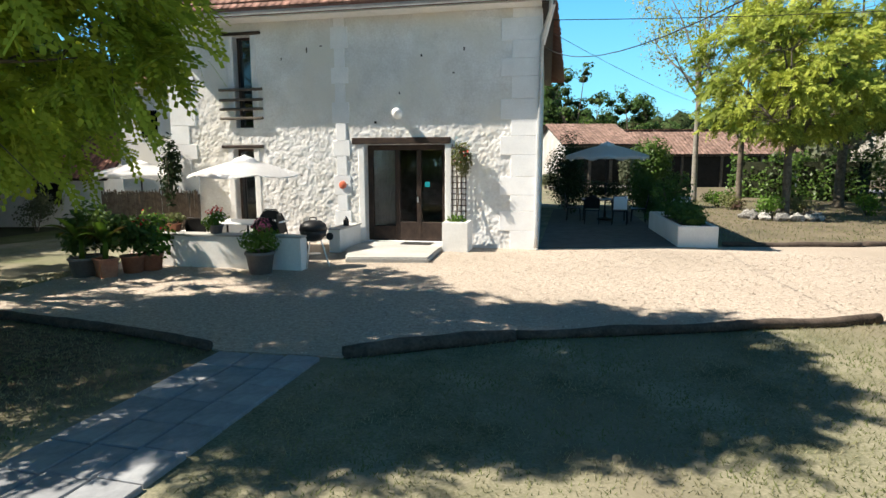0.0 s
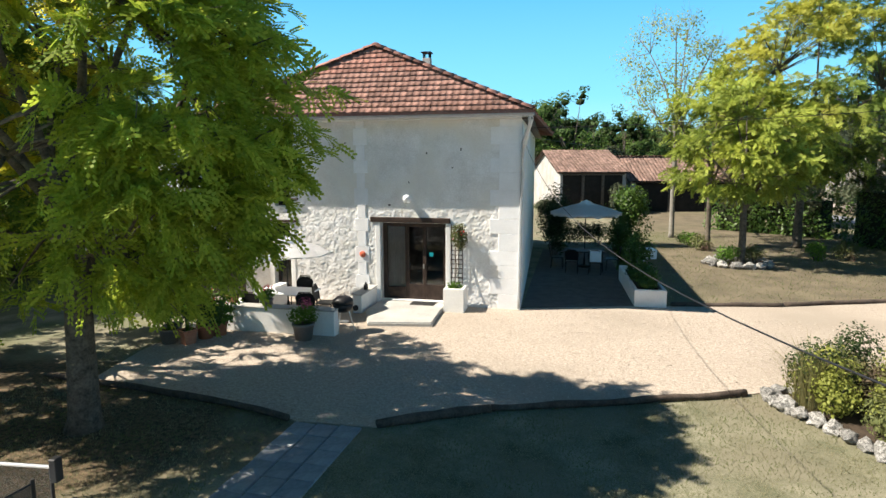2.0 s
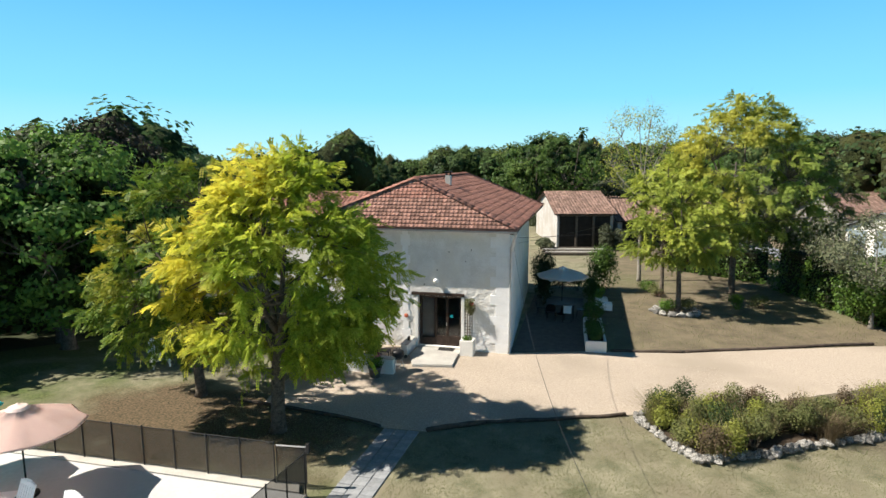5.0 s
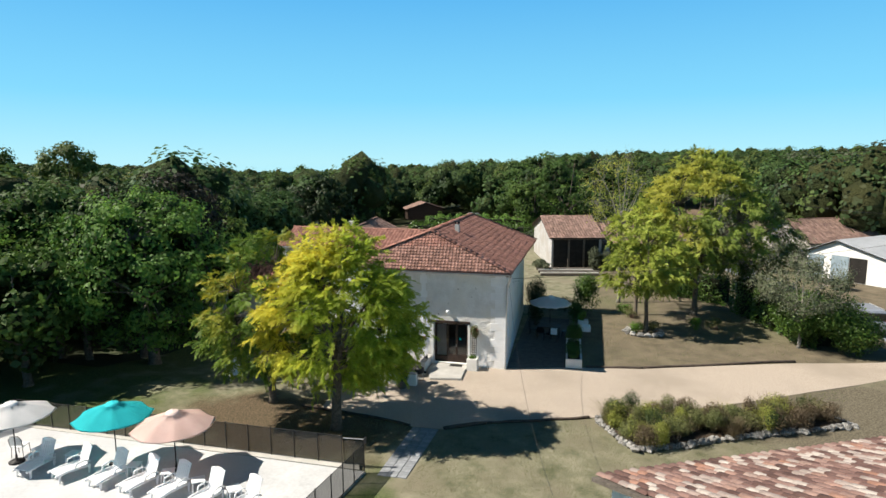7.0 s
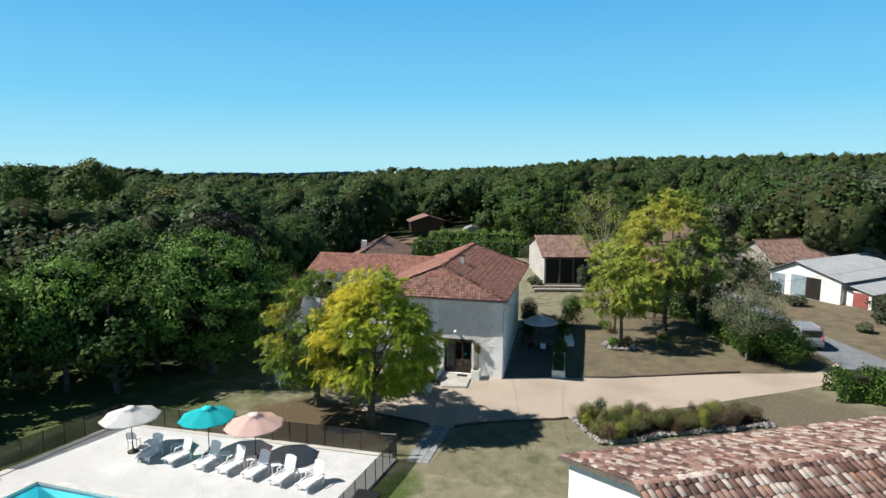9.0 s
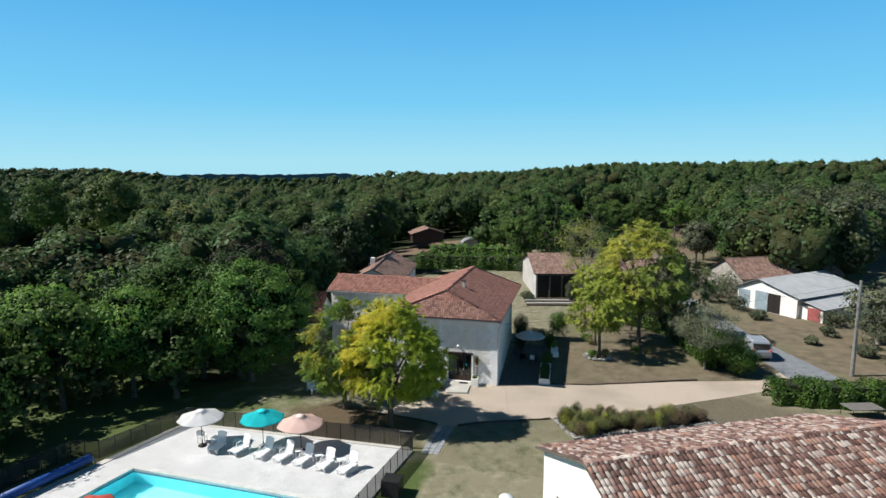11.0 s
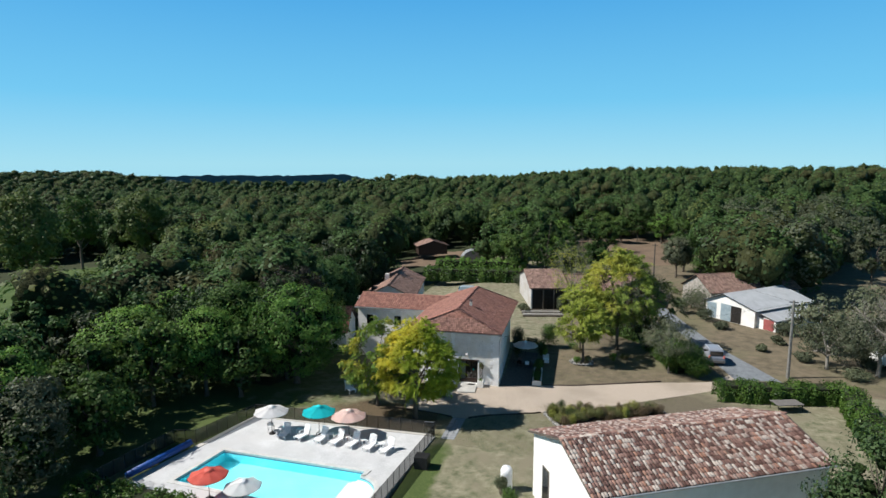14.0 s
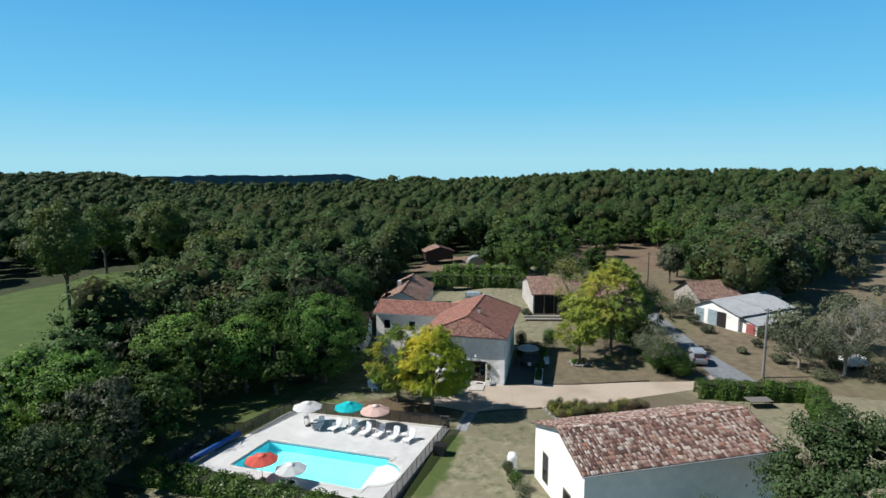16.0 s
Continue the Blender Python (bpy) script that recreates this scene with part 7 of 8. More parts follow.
for k in range(14):
    a = 2 * math.pi * k / 14
    ob = new("stone", STONES[k % 5])
    ob.parent = ring
    ob.matrix_basis = Matrix.LocRotScale((1.1 * math.cos(a), 0.9 * math.sin(a), 0.1), Euler((0, 0, a * 2)), (0.4, 0.4, 0.4))


def inside_poly(X, Y, poly):
    inside = np.zeros(X.shape, bool)
    for (x0, y0), (x1, y1) in zip(poly, poly[1:] + poly[:1]):
        cond = ((y0 > Y) != (y1 > Y)) & (X < (x1 - x0) * (Y - y0) / (y1 - y0 + 1e-12) + x0)
        inside ^= cond
    return inside


def tufts(name, label, n, region, where, hmin, hmax, w, material, seed, lean=0.45, base_z=0.0, drop=None):
    """Grass blades over a region of the plan: thin triangles."""
    r = np.random.default_rng(seed)
    X, Y = r.uniform(region[0], region[1], n), r.uniform(region[2], region[3], n)
    ok = where(X, Y)
    X, Y = X[ok], Y[ok]
    n = len(X)
    H = r.uniform(hmin, hmax, n)
    a = r.uniform(0, 2 * math.pi, n)
    B = np.stack((X, Y, height(X, Y) + base_z - 0.01), 1)
    side = np.stack((np.cos(a), np.sin(a), 0 * a), 1) * w / 2
    tip = B + np.stack((r.normal(0, lean, n) * H, r.normal(0, lean, n) * H, H), 1)
    ob = new(name, poly_mesh(name, np.stack((B - side, B + side, tip), 1), material))
    return tagged(ob, label, "grass", kind="stuff")


def lawn_ok(X, Y):
    return ~inside_poly(X, Y, GRAVEL) & ~inside_poly(X, Y, BED) & ~((X > -3.95) & (X < -2.5) & (Y < 5.4)) & ~((X < -4.3) & (Y < 1.6))


tufts("lawn_grass", "short dry lawn grass", 110000, (-9.5, 10.5, 0.3, 8.6), lawn_ok, 0.015, 0.045, 0.012, M_BLADE, 201, 0.6)
tufts("rough_grass", "longer dry grass along the edges", 16000, (2.5, 15.0, 13.5, 34), lambda X, Y: ~inside_poly(X, Y, GRAVEL), 0.02, 0.07, 0.025, M_BLADE, 202, 0.6)

def pebbles(n, region, seed):
    """Loose stones of the gravel: small faces lying at all angles."""
    r = np.random.default_rng(seed)
    X, Y = r.uniform(region[0], region[1], n), r.uniform(region[2], region[3], n)
    ok = inside_poly(X, Y, GRAVEL)
    P = np.stack((X[ok], Y[ok], 0.008 + 0.006 * r.random(ok.sum())), 1)
    V = leaf_quads(P, 0.030, r, 2.2, 0.85)
    ob = new("gravel_stones", poly_mesh("gravel_stones", V, M_PEBBLE))
    return tagged(ob, "loose pale limestone gravel", "gravel", kind="stuff")


M_PEBBLE = mat("loose_gravel", (0.32, 0.27, 0.215), (0.54, 0.465, 0.385), 6, 0.95, 0, 30, island=0.4)
pebbles(36000, (-9.5, 7.0, 5.2, 14.0), 210)

# planting of the island bed: many single plants
rb = np.random.default_rng(88)
k = 0
while k < 80:
    x, y = rb.uniform(3.8, 14), rb.uniform(5.9, 11.4)
    if not inside_poly(np.array([x]), np.array([y]), [(p[0] * 0.94 + 0.5, p[1] * 0.94 + 0.5) for p in BED])[0]:
        continue
    kind = k % 5
    h = rb.uniform(0.5, 1.2)
    if kind == 0 and k % 2 or kind in (0, 3) and x >= 9:
        r = np.random.default_rng(300 + k)
        th = thing("ornamental_grass", "clump of fine brown seeding grass" if x >= 9 else "clump of straw-coloured ornamental grass", "grass", x, y, 0.08)
        n = 420
        a, lean_ = r.uniform(0, 2 * math.pi, n), np.abs(r.normal(0, 0.6, n))
        H = h * r.uniform(0.3, 1.0, n)
        B = np.stack((np.cos(a) * 0.3 * r.uniform(0, 1, n), np.sin(a) * 0.3 * r.uniform(0, 1, n), 0 * a), 1)
        sd = np.stack((-np.sin(a), np.cos(a), 0 * a), 1) * 0.005
        mid = B + np.stack((np.cos(a) * lean_ * H * 0.35, np.sin(a) * lean_ * H * 0.35, H * 0.7), 1)
        tip = B + np.stack((np.cos(a) * lean_ * H, np.sin(a) * lean_ * H, H), 1)
        V = np.concatenate((np.stack((B - sd, B + sd, mid + sd, mid - sd), 1), np.stack((mid - sd, mid + sd, tip + sd * 0.2, tip - sd * 0.2), 1)))
        mesh_part("blades", poly_mesh("blades", V, M_BROWNGRASS if x >= 9 else M_STRAW), None, th)
    else:
        m, lb = ((M_BED, "olive green border shrub in the island bed"), (M_BED_Y, "yellow-green border shrub in the island bed"), (M_BED_D, "dark green border shrub in the island bed"), (M_BED_R, "brownish seeding border plant in the island bed"), (M_BED, "olive green border shrub in the island bed"))[k // 2 % 5]
        w = rb.uniform(0.32, 0.7)
        shrub("border_shrub", lb, x, y, 0.08, w, w, h, 1700, 0.062, m, 300 + k, lobes=9)
    k += 1


# ---- terrace before the house ----
def pot(label, x, y, z, r0, r1, h, material, rz=0, square=False, name="plant_pot"):
    th = thing(name, label, "plant pot", x, y, z, rz)
    bm = bmesh.new()
    lathe(bm, [(r0, 0), (r1 * 0.97, h * 0.86), (r1 * 1.06, h * 0.87), (r1 * 1.06, h), (r1 * 0.93, h), (r1 * 0.9, h * 0.9)], 4 if square else 20)
    part("pot", bm, material, th, smooth=not square)
    bm = bmesh.new()
    lathe(bm, [(0.001, h * 0.91), (r1 * 0.91, h * 0.905)], 20)
    part("soil", bm, M_SOIL, th)
    return th


def foliage(th, c, radii, n, leaf, material, seed, name="foliage", lobes=5, aspect=0.6, label=""):
    r = np.random.default_rng(seed)
    ob = mesh_part(name, poly_mesh(name, shrub_leaves(c, radii, n, leaf, r, lobes, aspect), material), None, th, label)
    ob["kind"] = "stuff"
    return ob


def banana_leaf(bm, base, way, length, width, lift, droop):
    base, way = Vector(base), Vector(way).normalized()
    side = way.cross(Vector((0, 0, 1))).normalized()
    prev = None
    n = 9
    for k in range(n):
        t = k / (n - 1)
        c = base + way * length * t * 0.7 + Vector((0, 0, lift * length * t - droop * length * t * t))
        w = width * math.sin(math.pi * min(1, 0.08 + 0.92 * t)) ** 0.6 * (0.25 if k == 0 else 1)
        row = [bm.verts.new(c + side * w * s + Vector((0, 0, abs(s) * w * 0.35))) for s in (-0.5, 0, 0.5)]
        if prev:
            for i in (0, 1):
                bm.faces.new((prev[i], prev[i + 1], row[i + 1], row[i]))
        prev = row


def banana(label, x, y, z, seed, h, potm, square=False):
    r = np.random.default_rng(seed)
    th = pot(label, x, y, z, 0.17, 0.22, 0.34, potm, 20, square, "potted_banana_plant")
    bm = bmesh.new()
    tube(bm, [(0, 0, 0.3), (0.01, 0, 0.3 + h * 0.35)], [0.05, 0.035], 8)
    part("stem", bm, M_BANANA, th, smooth=True)
    for k in range(7):
        a = k * 2.4 + seed
        bm = bmesh.new()
        banana_leaf(bm, (0, 0, 0.3 + h * 0.3), (math.cos(a), math.sin(a), 0.0), h * r.uniform(0.6, 0.85), 0.2, r.uniform(0.7, 1.3), r.uniform(0.3, 0.9))
        bmesh.ops.solidify(bm, geom=bm.faces[:], thickness=0.003)
        part("leaf", bm, M_BANANA, th, "broad bronze-green leaf", smooth=True)
    return th


banana("grey pot with a bronze-leaved banana plant", -8.7, 8.3, 0, 1, 1.0, M_GREYPOT)
banana("terracotta pot with a broad-leaved banana plant", -8.25, 8.35, 0, 4, 0.9, M_TERRA, True)
p = pot("terracotta pot with a dark leafy plant", -8.15, 8.85, 0, 0.16, 0.2, 0.32, M_TERRA)
foliage(p, (0, 0, 0.65), (0.42, 0.4, 0.45), 600, 0.12, M_OAK, 5)
p = pot("terracotta pot with a dark red-flowered plant", -8.0, 9.15, 0, 0.16, 0.2, 0.32, M_TERRA)
foliage(p, (0, 0, 0.65), (0.4, 0.4, 0.45), 600, 0.11, M_MAPLE, 6)
foliage(p, (0, 0, 0.85), (0.35, 0.35, 0.3), 40, 0.06, M_FLOWER, 7, "flowers", label="red flowers")
p = pot("dark pot with a tall leafy plant", -9.0, 8.8, 0, 0.16, 0.2, 0.3, M_GREYPOT)
foliage(p, (0, 0, 0.75), (0.5, 0.45, 0.6), 700, 0.14, M_OAK, 8)
p = pot("terracotta bowl with a yellow-green plant on the wall", -8.05, 9.85, 0.64, 0.11, 0.15, 0.17, M_TERRA)
foliage(p, (0, 0, 0.25), (0.22, 0.2, 0.13), 350, 0.06, M_BED, 9)
p = pot("dark pot of red geraniums on the terrace wall", -7.05, 9.78, 0.64, 0.1, 0.14, 0.16, M_GREYPOT)
foliage(p, (0, 0, 0.25), (0.24, 0.22, 0.18), 420, 0.07, M_MAPLE, 10)
foliage(p, (0, 0, 0.4), (0.2, 0.18, 0.12), 60, 0.05, M_FLOWER, 11, "flowers", 4, label="red flowers")
p = pot("large grey pot of pink geraniums before the wall", -5.85, 9.32, 0, 0.19, 0.25, 0.4, M_GREYPOT)
foliage(p, (0, 0, 0.6), (0.36, 0.34, 0.3), 800, 0.07, M_MAPLE, 12)
foliage(p, (0, 0, 0.85), (0.24, 0.22, 0.2), 90, 0.05, M_PINK, 13, "flowers", 4, label="pink flowers")

# kettle barbecue
bbq = thing("kettle_barbecue", "black kettle barbecue on three legs", "barbecue", -5.22, 10.15, 0, 25)
bbq.scale = (0.88, 0.88, 0.88)
bm = bmesh.new()
lathe(bm, [(0.02, 0.55), (0.16, 0.58), (0.26, 0.68), (0.29, 0.80)], 24)
part("bowl", bm, M_BLACKP, bbq, "black enamel bowl", smooth=True)
bm = bmesh.new()
lathe(bm, [(0.295, 0.805), (0.27, 0.92), (0.17, 1.0), (0.02, 1.02)], 24)
lid = part("lid", bm, M_BLACKP, bbq, "black enamel lid", smooth=True)
bm = bmesh.new()
tube(bm, [(-0.07, 0, 1.01), (-0.06, 0, 1.07), (0.06, 0, 1.07), (0.07, 0, 1.01)], 0.012, 6)
part("handle", bm, M_WOODD, lid)
for k in range(3):
    a = 2 * math.pi * k / 3
    bm = bmesh.new()
    tube(bm, [(0.15 * math.cos(a), 0.15 * math.sin(a), 0.6), (0.32 * math.cos(a), 0.32 * math.sin(a), 0.0)], 0.014, 6)
    part("leg", bm, M_STEEL, bbq, "bright metal leg")
bm = bmesh.new()
lathe(bm, [(0.14, 0.28), (0.15, 0.3), (0.02, 0.31)], 16)
part("ash_tray", bm, M_STEEL, bbq)
bm = bmesh.new()
tube(bm, [(0.34, -0.03, 0.66), (0.34, 0.03, 0.66)], 0.08, 12)
part("wheel", bm, M_RUBBER, bbq)


# terrace table and chairs
def garden_table(label, x, y, z, w, d, material, rz=0):
    th = thing("garden_table", label, "table", x, y, z, rz)
    part("tabletop", bevelled(-w / 2, w / 2, -d / 2, d / 2, 0.71, 0.745, 0.01, 2), material, th)
    for sx in (-1, 1):
        for sy in (-1, 1):
            bm = bmesh.new()
            tube(bm, [(sx * (w / 2 - 0.08), sy * (d / 2 - 0.08), 0), (sx * (w / 2 - 0.1), sy * (d / 2 - 0.1), 0.71)], 0.022, 6)
            part("leg", bm, M_IRON, th)
    return th


def garden_chair(label, x, y, z, rz, material, group):
    th = thing("garden_chair", label, "chair", x, y, z, rz, group)
    part("seat", bevelled(-0.23, 0.23, -0.22, 0.22, 0.42, 0.45, 0.012, 2), material, th)
    bm = bmesh.new()
    pts = [(-0.22, 0.22, 0.45), (-0.24, 0.28, 0.75), (-0.14, 0.31, 0.9), (0.14, 0.31, 0.9), (0.24, 0.28, 0.75), (0.22, 0.22, 0.45)]
    tube(bm, pts, 0.014, 6)
    part("back_frame", bm, M_IRON, th, smooth=True)
    bm = bmesh.new()
    bm.faces.new([bm.verts.new(p) for p in ((-0.21, 0.23, 0.5), (0.21, 0.23, 0.5), (0.23, 0.28, 0.75), (0.13, 0.305, 0.88), (-0.13, 0.305, 0.88), (-0.23, 0.28, 0.75))])
    bmesh.ops.solidify(bm, geom=bm.faces[:], thickness=0.008)
    part("backrest", bm, material, th)
    for sx in (-0.2, 0.2):
        for sy in (-0.19, 0.2):
            bm = bmesh.new()
            tube(bm, [(sx * 1.1, sy * 1.15, 0), (sx, sy, 0.43)], 0.013, 6)
            part("leg", bm, M_IRON, th)
    return th


garden_table("round-edged pale table on the terrace", -7.2, 11.0, 0, 1.5, 0.9, M_WHITEP, 3)
for x, y, a in ((-6.35, 10.55, 190), (-6.2, 11.2, 100), (-7.6, 10.2, 175), (-7.3, 11.9, 5)):
    garden_chair("black garden chair at the terrace table", x, y, 0, a, M_BLACKP, "terrace chairs")
garden_chair("white plastic garden chair beside the poolside parasol", -17.35, -1.55, PZ, 200, M_WHITEP, "poolside chairs")
parasol("white canvas parasol over the terrace table", -7.45, 11.45, 0, 2.06, 1.27, M_CANVAS_W, "terrace parasols", 0.36, 6, True, 0.0, 12)
parasol("white market parasol with a scalloped valance", -12.75, 14.4, -0.35, 2.32, 1.35, M_CANVAS_W, "terrace parasols", 0.30, 4, True, 0.14, 20)
parasol("grey-white parasol with a valance on the patio", 0.1, 20.9, 0.012, 2.55, 1.35, M_CANVAS_W, "patio parasols", 0.4, 8, True, 0.12)
garden_table("dark patio table under the parasol", 0.1, 20.3, 0.012, 1.5, 0.95, M_WOODD, 5)
for x, y, a in ((-0.3, 19.5, 180), (0.55, 19.45, 175), (1.15, 20.4, 270), (-0.9, 20.4, 90)):
    garden_chair("dark garden chair at the patio table", x, y, 0.012, a, M_BLACKP, "patio chairs")
cl = thing("cloth", "white cloth hung over a chair back", "cloth", 0.55, 19.16, 0.5, 175)
part("fabric", bevelled(-0.2, 0.2, -0.03, 0.02, 0.0, 0.42, 0.01, 2), M_CANVAS_W, cl)

# reed screen
scr = thing("reed_screen", "brown reed screen closing the terrace", "screen", -12.1, 12.3, -0.12, 15)
rr = np.random.default_rng(9)
for k in range(4):
    bm = bmesh.new()
    for q in range(46):
        x = k * 0.6 + q * 0.0131
        tube(bm, [(x, rr.normal(0, 0.008), 0.0), (x + rr.normal(0, 0.006), rr.normal(0, 0.01), 1.36 + rr.normal(0, 0.03))], 0.012, 5, False)
    part("reed_panel", bm, M_REED, scr)
for k in range(5):
    bm = bmesh.new()
    tube(bm, [(k * 0.6, 0.05, 0), (k * 0.6, 0.05, 1.3)], 0.03, 6)
    part("post", bm, M_OAKGREY, scr)
shrub("ivy", "dark ivy hanging at the house corner", -10.45, 12.75, 0.9, 0.32, 0.25, 1.6, 1100, 0.1, M_DARKLEAF, 160)
shrub("grey_bush", "silvery green bush before the outbuilding", -23.9, 20.6, -1.0, 0.9, 0.7, 1.7, 1400, 0.12, M_OLIVE, 161)

# on the front wall
def hx(u, v, z):
    c, s = math.cos(radians(HROT)), math.sin(radians(HROT))
    return HX + u * c - v * s, HY + u * s + v * c, z


lamp = thing("wall_lamp", "round white outdoor wall lamp above the door", "lamp", *hx(-3.2, -0.03, 3.0), HROT)
bm = bmesh.new()
lathe(bm, [(0.05, 0), (0.10, 0.03), (0.12, 0.10), (0.10, 0.19), (0.001, 0.23)], 18)
bmesh.ops.transform(bm, matrix=pose(0, -0.04, 0.02, 68), verts=bm.verts)
part("shade", bm, M_WHITEP, lamp, smooth=True)
part("bracket", bevelled(-0.04, 0.04, -0.05, 0.0, -0.05, 0.08, 0.008, 1), M_WHITEP, lamp)
disc = thing("sun_plaque", "round red ceramic plaque on the wall", "plaque", *hx(-4.6, -0.045, 1.43), HROT)
bm = bmesh.new()
lathe(bm, [(0.09, 0), (0.095, 0.015), (0.07, 0.03), (0.001, 0.035)], 20)
bmesh.ops.transform(bm, matrix=pose(0, 0, 0, 90), verts=bm.verts)
part("disc", bm, M_REDDISC, disc, smooth=True)
tre = thing("trellis", "dark wooden lattice trellis with a climber", "trellis", *hx(-1.95, -0.07, 0.66), HROT)
for k in range(4):
    bm = bmesh.new()
    box(bm, 0.0 + k * 0.105, 0.022 + k * 0.105, -0.012, 0.0, 0, 1.7)
    part("upright", bm, M_WOODD, tre)
for k in range(13):
    bm = bmesh.new()
    box(bm, -0.01, 0.345, -0.022, -0.012, 0.05 + k * 0.13, 0.072 + k * 0.13)
    part("slat", bm, M_WOODD, tre)
cli = thing("climbing_plant", "climbing plant with small orange-red flowers in the square planter", "climber", *hx(-1.8, -0.4, 0.52), HROT)
bm = bmesh.new()
tube(bm, [(0, 0, 0), (0.03, 0.2, 0.6), (-0.02, 0.26, 1.3), (0.05, 0.24, 1.8)], [0.02, 0.016, 0.012, 0.006], 6)
part("stem", bm, M_BARK, cli)
foliage(cli, (0.1, 0.18, 1.5), (0.24, 0.16, 0.42), 650, 0.075, M_BED, 21)
foliage(cli, (0, 0, 0.14), (0.26, 0.22, 0.13), 350, 0.06, M_MAPLE, 22, "low_leaves")
foliage(cli, (0.12, 0.1, 1.6), (0.22, 0.14, 0.3), 18, 0.05, M_FLOWER, 23, "flowers", 3)
lan = thing("lantern", "small black lantern on the parapet", "lantern", -5.6, 12.5, 0.535)
part("body", bevelled(-0.05, 0.05, -0.05, 0.05, 0, 0.14, 0.008, 1), M_BLACKP, lan)
bm = bmesh.new()
lathe(bm, [(0.06, 0.14), (0.02, 0.2), (0.012, 0.22)], 8)
part("roof", bm, M_BLACKP, lan)
mat_ = thing("doormat", "dark doormat on the step", "doormat", *hx(-2.7, -0.35, 0.112), HROT)
part("mat", bevelled(-0.35, 0.35, -0.2, 0.2, 0, 0.015, 0.005, 1), M_RUBBER, mat_)
wc = thing("white_crate", "white box standing on the long planter", "box", 2.45, 20.6, 0.5, 6)
part("box", bevelled(-0.25, 0.25, -0.3, 0.3, 0, 0.35, 0.02, 2), M_WHITEP, wc)


# cables
def cable(label, a, b, sag, r=0.012):
    a, b = Vector(a), Vector(b)
    bm = bmesh.new()
    pts = [a.lerp(b, k / 24) - Vector((0, 0, sag * 4 * (k / 24) * (1 - k / 24))) for k in range(25)]
    tube(bm, pts, r, 5)
    return solid("cable", bm, M_BLACKP, label, "cable")


cable("thin black cable from the house wall to the outbuilding", hx(0.03, 0.75, 4.55), (3.2, -5.1, 3.95), 1.2, 0.006)
cable("black power cable from the gable to the utility pole", hx(0.2, 0.2, 5.0), (26.5, 24.0, 7.8), 0.5, 0.009)
cable("thin telephone cable from the gable to the lane", hx(0.25, 0.4, 4.75), (15.7, 66.6, 7.6), 1.2, 0.006)
cable("power cable between the utility poles", (26.5, 24.0, 7.9), (15.7, 66.6, 7.7), 0.8)


# dense shrubs behind the patio
for i, (x, y, w, h) in enumerate(((-1.5, 26.9, 0.8, 1.3), (-0.5, 27.2, 0.8, 1.1), (0.5, 27.1, 0.8, 1.1))):
    shrub("patio_shrub", "low dark shrub closing the patio", x, y, 0, w, w, h, 2000, 0.08, M_DARKLEAF, 190 + i)
